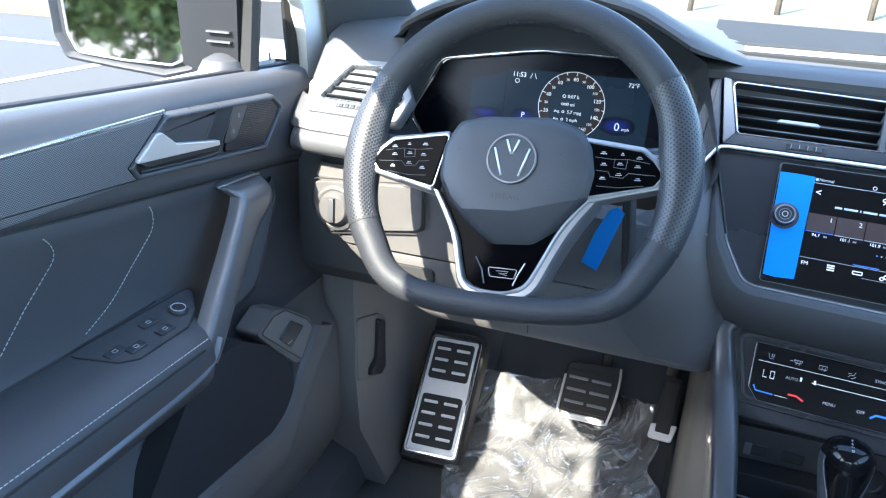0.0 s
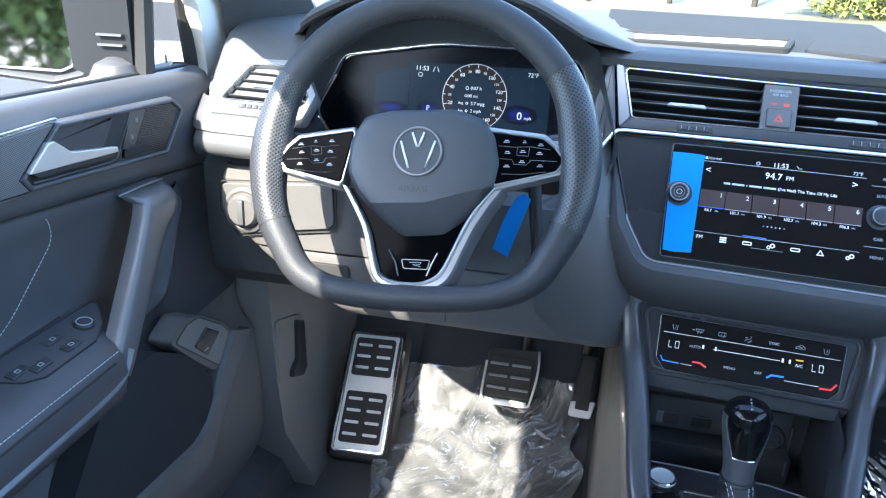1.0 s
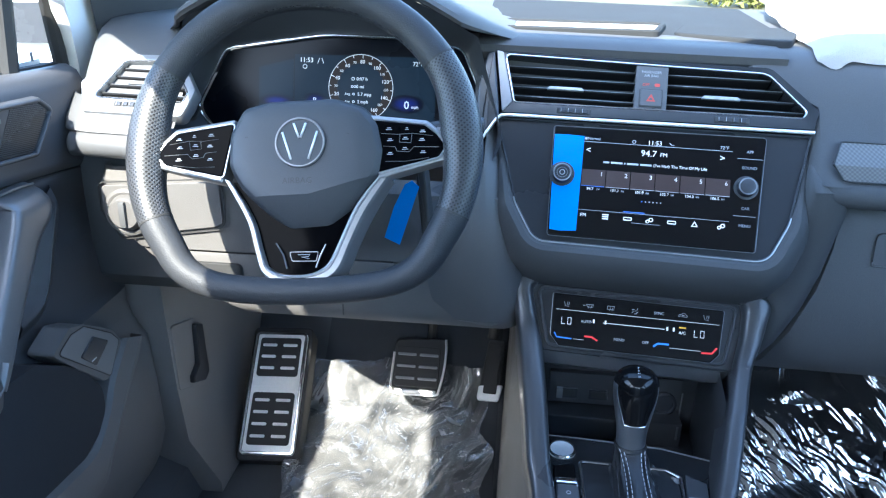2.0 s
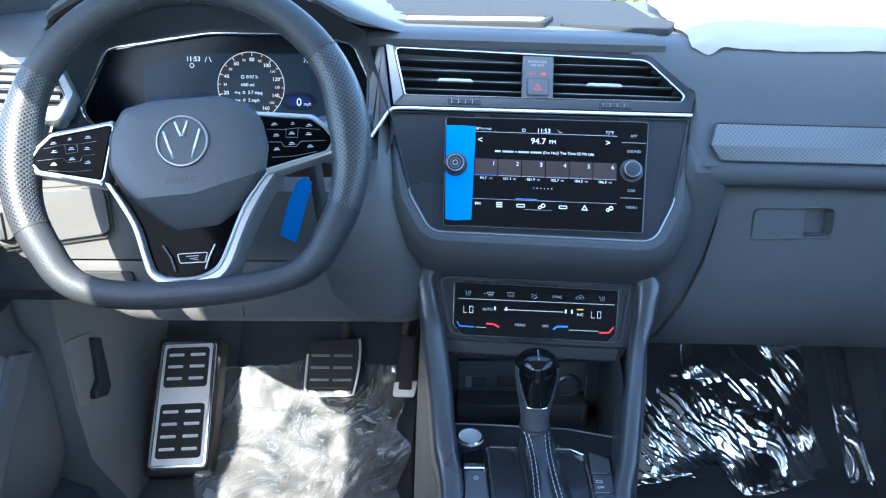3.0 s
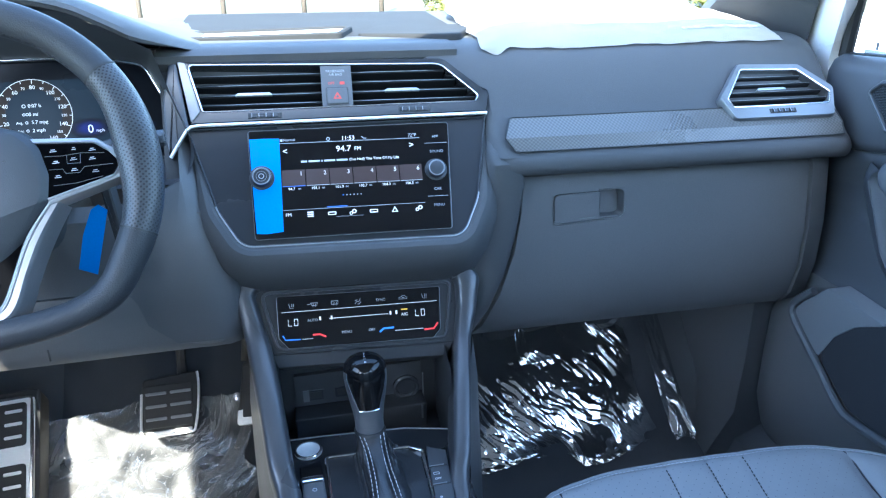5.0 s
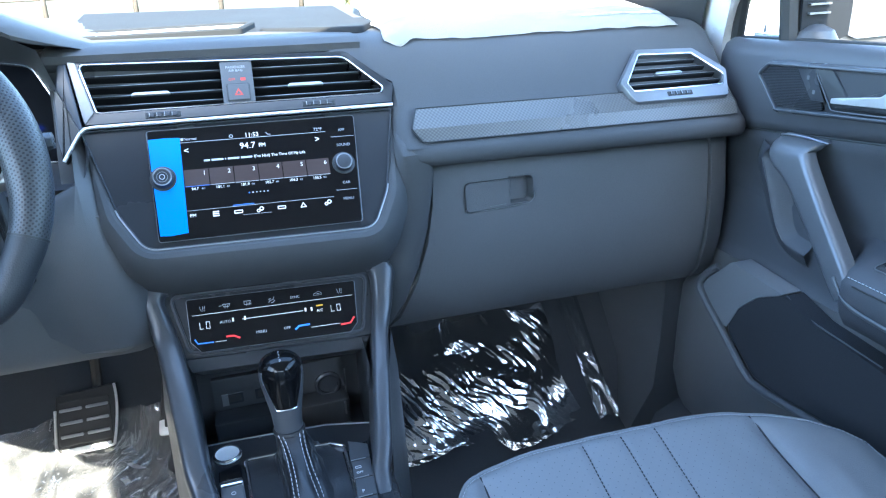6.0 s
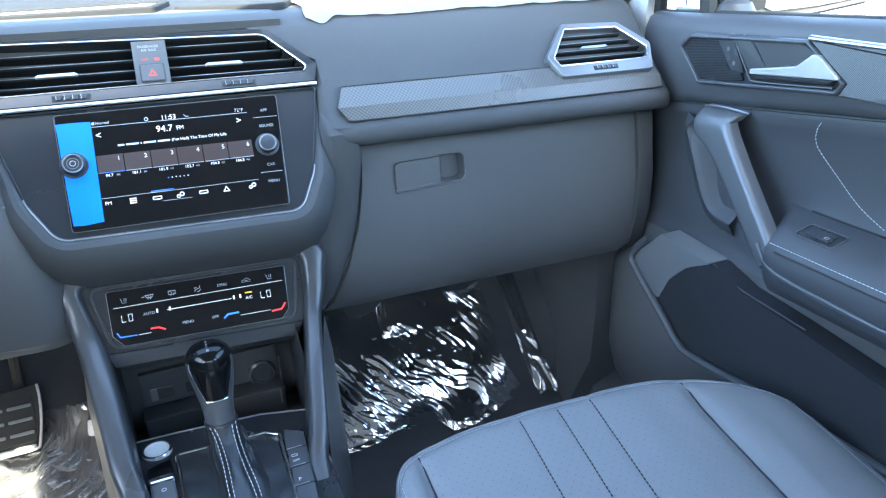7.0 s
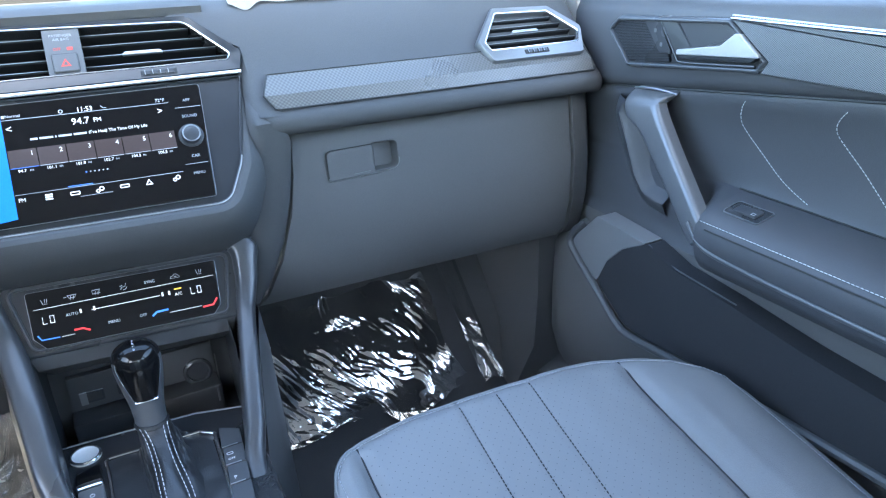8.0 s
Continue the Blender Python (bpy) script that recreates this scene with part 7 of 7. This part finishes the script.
SEAM_L, SEAM_R = 0.184, 0.519


def seat_height(x, y):
    z = 0.316 - 0.215 * (0.55 - y)
    for g, w in ((SEAM_L, 0.007), (SEAM_R, 0.008)):
        z -= 0.0075 * math.exp(-((x - g) / w) ** 2) * max(0.12, min(1, (seat_front(x) - y) / 0.05))
    z += 0.010 * max(0, min(1, (x - SEAM_R - 0.005) / 0.03)) * max(0, min(1, (0.53 - y) / 0.2)) + 0.006 * max(0, min(1, (SEAM_L - x) / 0.02))
    for g in (0.304, 0.352, 0.3955):
        z -= 0.0012 * math.exp(-((x - g - 0.07 * (y - 0.5)) / 0.0035) ** 2)
    d = min(seat_front(x) - y, x - 0.144, 0.626 - x)
    z -= 0.0055 * max(0, 1 - d / 0.022) ** 2
    return z + 0.0012 * noise.noise(Vector((x * 22, y * 12, 1))) + 0.0006 * noise.noise(Vector((x * 60, y * 50, 2)))


def seat(cx, name, label, y_front):
    S = thing(name, label, "car seat", (cx, y_front - 0.3, 0.0), group="front seats")
    dy, flip = y_front - 0.567, (1 if cx > 0 else -1)

    def place(x, y, z):
        return (cx + flip * (x - 0.384), y + dy, z)

    def rows_of(x):
        yf = seat_front(x)
        return [(-0.02 + (yf + 0.02) * (1 - (1 - k / 40) ** 1.6)) for k in range(41)]

    def patch(x0, x1, n):
        cols = []
        for j in range(n + 1):
            x = x0 + (x1 - x0) * j / n
            cols.append([place(x, y, seat_height(x, y)) for y in rows_of(x)])
        return skin(cols, closed=False)
    part("cushion_centre", patch(SEAM_L, SEAM_R, 84), SEATPERF, S, "perforated grey leatherette cushion")
    part("bolster", patch(0.146, SEAM_L, 16), SEAT, S)
    part("bolster", patch(SEAM_R, 0.624, 26), SEAT, S)
    edge = [(0.146, -0.02 + 0.052 * k) for k in range(10)] + [(p.x, p.y) for p in smooth_path([Vector((*p, 0)) for p in FRONT], 4)] + [(0.624, 0.44 - 0.046 * k) for k in range(1, 11)]
    low = []
    for o, dz in ((0.0, 0.0), (0.002, -0.006), (0.003, -0.02), (0.0, -0.06), (-0.006, -0.20)):
        low.append([place(x + o * (1 if x > 0.384 else -1), y + o * 0.5, max(0.06, seat_height(x, min(y, seat_front(x) - 0.0005)) + dz)) for x, y in edge])
    part("cushion_side", skin(low, closed=False), SEAT, S)
    part("seat_base", prism(rounded(rect(cx - 0.20, cx + 0.20, y_front - 0.47, y_front - 0.06), 0.02), 0.0, 0.14, None, 0.01), HARD, S)
    inset = [(max(0.1525, min(0.6175, x)), y - 0.0065 if 0.15 < x < 0.62 else y) for x, y in edge]
    stitches([place(x, y, seat_height(x, y) + 0.0006) for x, y in inset], S, STHREAD, 0.0038, 0.0010, 0.0006, (0, 0, 0.0004))
    part("piping", tube([place(x, y, seat_height(x, min(y, seat_front(x) - 0.0005)) - 0.001) for x, y in edge], 0.0018, seg=6), SEAT, S)
    for g, e in ((SEAM_L, 0.0), (SEAM_R, 0.0)):
        ys = [-0.02 + (seat_front(g) + 0.015) * k / 30 for k in range(31)]
        part("seam", tube([place(g, y, seat_height(g, y) - 0.0002) for y in ys], 0.0014, seg=5), DTHREAD, S)
    for g in (0.304, 0.352, 0.3955):
        ys = [-0.02 + (seat_front(g) + 0.010) * k / 40 for k in range(41)]
        stitches([place(g + 0.07 * (y - 0.5), y, seat_height(g + 0.07 * (y - 0.5), y) + 0.0003) for y in ys], S, DTHREAD, 0.0034, 0.0016, 0.0008, (0, 0, 0.0003))
    # backrest, upright behind the cushion
    rows = []
    for t in range(9):
        k = t / 8
        w = 0.215 + 0.025 * math.sin(math.pi * k) - 0.05 * k
        yb, zb = -0.14 + dy - 0.24 * k, 0.19 + 0.58 * k
        rows.append([(cx - w, yb - 0.02, zb), (cx - w * 0.92, yb + 0.075, zb), (cx - w * 0.6, yb + 0.04, zb), (cx, yb + 0.03, zb), (cx + w * 0.6, yb + 0.04, zb), (cx + w * 0.92, yb + 0.075, zb), (cx + w, yb - 0.02, zb), (cx + w * 0.8, yb - 0.09, zb), (cx - w * 0.8, yb - 0.09, zb)])
    part("backrest", skin(rows), SEAT, S)
    return S


seat(0.384, "passenger_seat", "grey perforated leatherette passenger seat with pale edge stitching", 0.567)
seat(-0.40, "driver_seat", "grey leatherette driver seat pushed back from the wheel", 0.44)

# ---- pedals ----
def tread(m, parent, w, h, rows_, metal, name="tread", cols=2, r=0.006, fill=0.70):
    """A rubber pad with raised metal bars."""
    pad = part(name, prism(rounded(rect(-w / 2, w / 2, 0, h), r, 4), 0.0, 0.004, m, 0.001), RUBBER, parent, "black rubber tread with metal bars")
    step = h / (rows_ + 0.35)
    for i in range(rows_):
        for j in range(cols):
            cx = (j - (cols - 1) / 2) * w / cols
            bw = w / cols * fill
            v = step * (i + 0.68)
            part("bar", prism(rounded(rect(cx - bw / 2, cx + bw / 2, v - 0.0026, v + 0.0026), 0.0022, 3), 0.003, 0.0062, m, 0.001), metal, pad)
    return pad


REST = thing("footrest", "brushed steel driver footrest with black rubber treads", "footrest", (-0.55, 1.0, 0.0))
RP = plane_axes((-0.545, 0.968, 0.031), 4.0, 50, 0.5)
part("base", prism(rounded(rect(-0.054, 0.056, -0.010, 0.235), 0.012), -0.05, -0.003, RP, 0.004), RUBBER, REST)
part("plate", prism(rounded(rect(-0.047, 0.048, 0.0, 0.222), 0.010), -0.004, 0.004, RP, 0.003), PALEPLATE, REST, "brushed steel plate")
part("plate_border", ring(rounded(rect(-0.047, 0.048, 0.0, 0.222), 0.010), 0.005, 0.003, 0.0065, RP, 0.001), CHROME, REST)
tread(RP @ Matrix.Translation((0.0005, 0.016, 0.004)), REST, 0.074, 0.092, 4, PALEPLATE)
tread(RP @ Matrix.Translation((0.0005, 0.138, 0.004)), REST, 0.074, 0.072, 3, PALEPLATE)
BRK = thing("brake_pedal", "steel-edged brake pedal with black rubber tread", "pedal", (-0.305, 1.15, 0.04))
BP = plane_axes((-0.305, 1.138, 0.055), 0, 42, 0)
shape = rounded([(-0.048, 0.003), (0.034, 0.004), (0.046, 0.065), (0.044, 0.114), (-0.053, 0.108), (-0.0565, 0.016)], [0.010, 0.010, 0.02, 0.010, 0.010, 0.010])
part("plate", prism(shape, -0.010, 0.004, BP, 0.003), RUBBER, BRK)
part("plate_border", tube([BP @ q for q in smooth_path([Vector((u, v, 0.0040)) for u, v in ((-0.0540, 0.082), (-0.0552, 0.040), (-0.0550, 0.017), (-0.0480, 0.0055), (-0.010, 0.0045), (0.030, 0.0055), (0.0370, 0.015), (0.0435, 0.055), (0.0450, 0.090), (0.0430, 0.112))], 4)], 0.0024, seg=8), STEEL, BRK, "bright steel edge of the pedal")
part("plate_foot", prism(rounded([(-0.046, 0.0055), (0.030, 0.0060), (0.032, 0.0135), (-0.0485, 0.0130)], 0.003), 0.003, 0.0066, BP, 0.002), STEEL, BRK, "bright steel lower edge")
tread(BP @ Matrix.Translation((-0.0075, 0.0180, 0.004)), BRK, 0.084, 0.076, 3, SATIND, fill=0.86)
part("lever", tube([BP @ Vector((0.01, 0.04, -0.010)), BP @ Vector((0.012, 0.09, -0.03)), (-0.285, 1.25, 0.24), (-0.285, 1.28, 0.40)], 0.009, seg=8), RUBBER, BRK)
ACC = thing("accelerator_pedal", "slim steel-edged accelerator pedal", "pedal", (-0.17, 1.15, 0.03))
AP = plane_axes((-0.172, 1.128, 0.053), -3, 42, 3)
shape = rounded([(-0.024, 0.011), (0.018, 0.009), (0.025, 0.125), (-0.005, 0.125)], 0.006)
part("plate", prism(shape, -0.010, 0.004, AP, 0.003), RUBBER, ACC)
part("steel_foot", prism(rounded([(-0.0240, 0.0105), (0.0168, 0.0085), (0.0248, 0.040), (-0.0205, 0.037)], [0.007, 0.007, 0.003, 0.003]), 0.003, 0.008, AP, 0.002), STEEL, ACC)
part("tread", prism(rounded([(-0.0125, 0.0235), (0.0125, 0.0220), (0.0200, 0.115), (-0.0050, 0.115)], 0.003), 0.007, 0.0095, AP, 0.001), RUBBER, ACC)
part("lever", tube([AP @ Vector((0.0, 0.13, -0.01)), (-0.15, 1.30, 0.30)], 0.010, seg=8), RUBBER, ACC)

# ---- floor mats under crinkled clear film ----
def floor_z(x, y):
    prof = FLOOR_L if x < -0.12 else FLOOR_R
    for (y0, z0), (y1, z1) in zip(prof, prof[1:]):
        if y0 <= y <= y1:
            return z0 + (z1 - z0) * (y - y0) / (y1 - y0)
    return prof[-1][1]


def mat_sheet(x0, x1, y0, y1, name, label):
    n, m_ = 16, 40
    rows = [[(x0 + (x1 - x0) * i / n, y0 + (y1 - y0) * j / m_, floor_z(x0 + 0.001, y0 + (y1 - y0) * j / m_) + 0.008 + (0.0012 if j % 2 else 0.0)) for i in range(n + 1)] for j in range(m_ + 1)]
    bm = skin(rows, closed=False)
    return solid(name, bm, MATM, label, "floor mat", group="floor mats")


mat_sheet(-0.50, -0.155, 0.55, 1.30, "floor_mat", "black ribbed floor mat below the pedals")
mat_sheet(0.17, 0.60, 0.55, 1.24, "floor_mat", "black floor mat in the passenger footwell")


def film(x0, x1, y0, y1, seed, label, nx, ny, material, folds, tall=1.0, run=(0.6, 0.8), lift=0.014, fade=0.0):
    """A sheet of thin plastic: smooth domes between sharp creases, at three sizes."""
    d, e_ = Vector((*run, 0)).normalized(), Vector((-run[1], run[0], 0)).normalized()
    rows = []
    for j in range(ny + 1):
        row = []
        for i in range(nx + 1):
            u, v = i / nx, j / ny
            x, y = x0 + (x1 - x0) * u, y0 + (y1 - y0) * v
            p = Vector((x, y, seed))
            w = Vector((noise.noise(p * 7), noise.noise(p * 7 + Vector((9, 4, 2))), 0)) * 0.045 + Vector((noise.noise(p * 21), noise.noise(p * 21 + Vector((3, 8, 1))), 0)) * 0.010
            q = p + w
            a, b = q.dot(d), q.dot(e_)
            h = 0.0
            for f1, f2, high, k in folds:
                h += high * abs(noise.noise(Vector((a * f1, b * f2, seed + k)))) ** 0.85
            h += 0.0004 * noise.noise(Vector((q.x * 130, q.y * 120, seed + 8)))
            e = min(u, v, 1 - u, 1 - v)
            edge = max(0, 1 - e / 0.05) * 0.008 * abs(noise.noise(Vector((x * 20, y * 20, seed))))
            wob = 0.05 * noise.noise(Vector((x * 9, y * 9, seed + 1))) * max(0.0, 1 - e / 0.25)
            row.append((x + wob, y + wob, floor_z(x0 + 0.001, y) + lift + tall * h * (1 - fade * v) + edge))
        rows.append(row)
    return solid("plastic_film", skin(rows, closed=False), material, label, "plastic film", group="protective floor films")


film(-0.495, -0.165, 0.70, 1.19, 4.0, "crinkled clear protective film over the driver floor mat", 220, 320, FILM, ((11, 6, 0.020, 0), (30, 11, 0.010, 5), (70, 30, 0.0036, 9)), run=(0.85, -0.5))
film(0.176, 0.520, 0.928, 1.105, 7.0, "crinkled clear protective film over the passenger floor mat", 360, 230, FILMB, ((12, 6, 0.0085, 0), (46, 11, 0.0058, 5), (110, 30, 0.0025, 9)), run=(0.75, 0.65), fade=0.22)
film(0.555, 0.602, 0.93, 1.16, 12.0, "loose folded edge of clear film by the door", 80, 260, FILMC, ((34, 5, 0.018, 0), (80, 22, 0.006, 5)), run=(0.96, 0.2))

# bonnet release lever on the kick panel
HR = thing("bonnet_release", "black plastic bonnet release lever on the kick panel", "lever", (-0.65, 0.93, 0.28))
hm = Matrix(((0, 0, 1, -0.652), (1, 0, 0, 0), (0, 1, 0, 0), (0, 0, 0, 1)))
# same bounce-toned colour as the panel behind it
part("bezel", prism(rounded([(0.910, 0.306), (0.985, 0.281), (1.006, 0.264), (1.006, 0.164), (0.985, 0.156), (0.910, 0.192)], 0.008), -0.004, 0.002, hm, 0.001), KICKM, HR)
part("lever", prism(rounded([(0.974, 0.277), (0.999, 0.264), (1.001, 0.172), (0.984, 0.164), (0.944, 0.184), (0.946, 0.196), (0.968, 0.206), (0.972, 0.240)], 0.005), -0.002, 0.010, hm, 0.003), CUPM, HR)

# ---- towel on the dashboard ----
def pad_top(y):
    """Height of the pad's top along the car."""
    return next(z0 + (z1 - z0) * (y - y0) / (y1 - y0) for (y0, z0), (y1, z1) in zip(UP, UP[1:]) if y0 <= y <= y1)


def towel_point(u, v):
    front = 0.910 + 0.005 * noise.noise(Vector((u * 5, 1.3, 0))) - 0.010 * math.exp(-((u - 0.045) / 0.03) ** 2) + 0.004 * u
    x0 = 0.200 + 0.030 * v + 0.010 * noise.noise(Vector((v * 6, 4.1, 0)))
    x1 = 0.642 + 0.030 * v + 0.006 * noise.noise(Vector((v * 6, 8.1, 0)))
    x, y = x0 + (x1 - x0) * u, front + (1.30 - front) * v
    e = min(u, 1 - u, v * 1.3, 1 - v)
    z = pad_top(y) + drop(x) + 0.0035 + 0.013 * (1 - math.exp(-e / 0.03)) + 0.009 * abs(noise.noise(Vector((x * 9, y * 16, 2)))) * min(1, e / 0.05) + 0.016 * v * v + 0.002 * noise.noise(Vector((x * 40, y * 40, 5)))
    return Vector((x, y, z))


nx, ny = 90, 60
bm = skin([[towel_point(i / nx, (j / ny) ** 1.3) for i in range(nx + 1)] for j in range(ny + 1)], closed=False)
bmesh.ops.solidify(bm, geom=bm.faces[:], thickness=0.005)
TW = thing("towel", "folded white terry towel lying on the dashboard", "towel", (0.42, 1.1, 0.74))
part("cloth", bm, TOWELM, TW)
strip = [[towel_point(0.66 + 0.29 * i / 30, 0.040 + 0.020 * j / 4) + Vector((0, 0, 0.0012)) for i in range(31)] for j in range(5)]
part("print_border", skin(strip, closed=False), PRINTM, TW, "grey printed stripe of small bars")

# ---- outside: car park, verge, fence, hedges, trees ----
GZ = -0.42


def sheet(x0, x1, y0, y1, z, m, name, label, category):
    bm = bmesh.new()
    bm.faces.new([bm.verts.new(p) for p in ((x0, y0, z), (x1, y0, z), (x1, y1, z), (x0, y1, z))])
    return solid(name, bm, m, label, category, kind="structure")


sheet(-400, 400, -400, 400, GZ, GROUND, "ground", "pale sunlit asphalt car park", "ground")
bm = skin([[(x, y + near, z) for y, z in ((0.0, GZ + 0.002), (0.1, GZ + 0.12), (6.5, GZ + 0.20), (60.0, GZ + 1.2), (120.0, GZ + 1.2))] for x, near in ((-90, 9.0), (-30, 9.0), (-3.0, 8.6), (-0.5, 4.2), (30, 4.0), (90, 4.0))], closed=False)
solid("verge", bm, GRASS, "dry sunlit grass verge beyond the kerb", "grass", kind="structure")
for k in range(6):
    x = -3.4 - 2.7 * k
    bm = box(x - 0.06, x + 0.06, 1.5, 6.5, GZ + 0.002, GZ + 0.006)
    solid("parking_line", bm, LINE, "white painted parking bay line", "road marking", kind="structure")
bm = box(-16, -1.6, 6.6, 6.72, GZ + 0.002, GZ + 0.006)
solid("parking_line", bm, LINE, "white painted line along the bays", "road marking", kind="structure")
FEN = thing("fence", "wooden post fence with wire along the verge", "fence", (0, 14.5, GZ + 0.2))
for k in range(22):
    x = -14 + 1.45 * k
    part("post", tube([(x, 14.5, GZ + 0.15), (x + 0.02, 14.5, GZ + 1.75)], 0.05, seg=6), POST, FEN)
for z in (0.55, 1.0, 1.5):
    part("wire", tube([(-14, 14.5, GZ + 0.2 + z), (17, 14.5, GZ + 0.2 + z)], 0.02, seg=5), POST, FEN)


def clump(n, centre, size, seed, leaf):
    """Many small leaves filling an uneven volume."""
    rnd = random.Random(seed)
    bm = bmesh.new()
    for _ in range(n):
        while True:
            p = Vector((rnd.uniform(-1, 1), rnd.uniform(-1, 1), rnd.uniform(-1, 1)))
            if p.length < 0.85 + 0.35 * noise.noise(p * 2.2 + Vector((seed, 0, 0))) and p.length > 0.35:
                break
        c = Vector(centre) + Vector((p.x * size[0], p.y * size[1], p.z * size[2]))
        a, b = Vector((rnd.gauss(0, 1), rnd.gauss(0, 1), rnd.gauss(0, 1))).normalized(), Vector((rnd.gauss(0, 1), rnd.gauss(0, 1), rnd.gauss(0, 1))).normalized()
        l, w = leaf * rnd.uniform(0.7, 1.4), leaf * rnd.uniform(0.3, 0.6)
        bm.faces.new([bm.verts.new(q) for q in (c - a * l, c + b * w, c + a * l, c - b * w)])
    return bm


for k, (x, w) in enumerate(((3.6, 1.5), (8.6, 1.6), (13.5, 1.8))):
    h = thing("hedge", "clipped yellow-green hedge by the fence", "hedge", (x, 13.2, GZ + 0.2), group="hedges")
    part("leaves", clump(5000, (x, 13.2, GZ + 0.95), (w, 0.7, 0.85), 20 + k, 0.06), LEAFY, h)
    part("stem", tube([(x, 13.2, GZ + 0.1), (x, 13.2, GZ + 0.9)], [0.06, 0.03], seg=6), POST, h)
for k, (x, y, hgt) in enumerate(((-2.4, -9.5, 5.0), (-4.3, -10.5, 5.6), (-6.4, -10.0, 5.2), (-0.6, -12.5, 6.0), (-9.0, -11.5, 6.0))):
    tr = thing("tree", "broad sunlit tree at the edge of the car park", "tree", (x, y, GZ), group="trees behind the car")
    part("trunk", tube([(x, y, GZ - 0.05), (x + 0.05, y, GZ + hgt * 0.25), (x - 0.05, y, GZ + hgt * 0.6)], [0.16, 0.12, 0.06], seg=8), BARK, tr)
    for j in range(4):
        a = 1.6 * j + k
        part("limb", tube([(x, y, GZ + hgt * 0.28), (x + 0.5 * math.cos(a), y + 0.5 * math.sin(a), GZ + hgt * 0.45), (x + 1.0 * math.cos(a), y + 1.0 * math.sin(a), GZ + hgt * 0.62)], [0.07, 0.05, 0.02], seg=6), BARK, tr)
    part("crown", clump(9000, (x, y, GZ + hgt * 0.44), (2.0, 1.7, hgt * 0.42), 40 + k, 0.13), LEAF, tr)


def parked(x, y, turn, paint, label):
    """A parked car far off: body, cabin, windows, wheels."""
    C = thing("parked_car", label, "car", (x, y, GZ), group="parked cars")
    m = Matrix.Translation((x, y, GZ)) @ Matrix.Rotation(radians(turn), 4, "Z")
    side = [(-2.2, 0.35), (-2.25, 0.75), (-2.0, 0.98), (-1.0, 1.05), (-0.45, 1.50), (1.2, 1.55), (1.95, 1.10), (2.2, 1.0), (2.25, 0.40)]
    rows = []
    for w, sc in ((-0.90, 0.96), (-0.82, 1.0), (0.82, 1.0), (0.90, 0.96)):
        rows.append([m @ Vector((w * (0.84 if z > 1.1 else 1.0), a, 0.35 + (z - 0.35) * sc)) for a, z in side])
    part("body", skin(rows), paint, C)
    part("grille", prism(rounded(rect(-0.60, 0.60, 0.52, 0.80), 0.05), 2.26, 2.29, m @ Matrix(((1, 0, 0, 0), (0, 0, -1, 0), (0, 1, 0, 0), (0, 0, 0, 1)))), VSLAT, C)
    part("windscreen", skin([[m @ Vector((-0.66, -0.98, 1.08)), m @ Vector((0.66, -0.98, 1.08))], [m @ Vector((-0.58, -0.52, 1.46)), m @ Vector((0.58, -0.52, 1.46))]], closed=False), INK, C)
    for s in (-1, 1):
        part("side_window", skin([[m @ Vector((s * 0.895, -0.7, 1.10)), m @ Vector((s * 0.895, 1.6, 1.10))], [m @ Vector((s * 0.775, -0.35, 1.46)), m @ Vector((s * 0.775, 1.2, 1.46))]], closed=False), INK, C)
        part("headlight", prism(rounded(rect(s * 0.72 - 0.14, s * 0.72 + 0.14, 0.66, 0.82), 0.04), 2.20, 2.28, m @ Matrix(((1, 0, 0, 0), (0, 0, -1, 0), (0, 1, 0, 0), (0, 0, 0, 1)))), CHROME, C)
        for a in (-1.4, 1.35):
            wm = m @ Matrix.Translation((s * 0.80, a, 0.33)) @ Matrix.Rotation(radians(90 * s), 4, "Y")
            wl = part("wheel", lathe([(0.20, 0.10), (0.30, 0.11), (0.33, 0.08), (0.33, -0.10), (0.20, -0.10)], wm, 24), RUBBER, C)
            part("hub", lathe([(0.20, 0.085), (0.06, 0.10), (0.001, 0.10)], wm, 20), SATIN, wl)


parked(-3.6, 7.4, 8, WHITE, "white parked car facing the car park")
parked(4.6, 2.8, -70, WHITE, "white parked car beyond the passenger window")
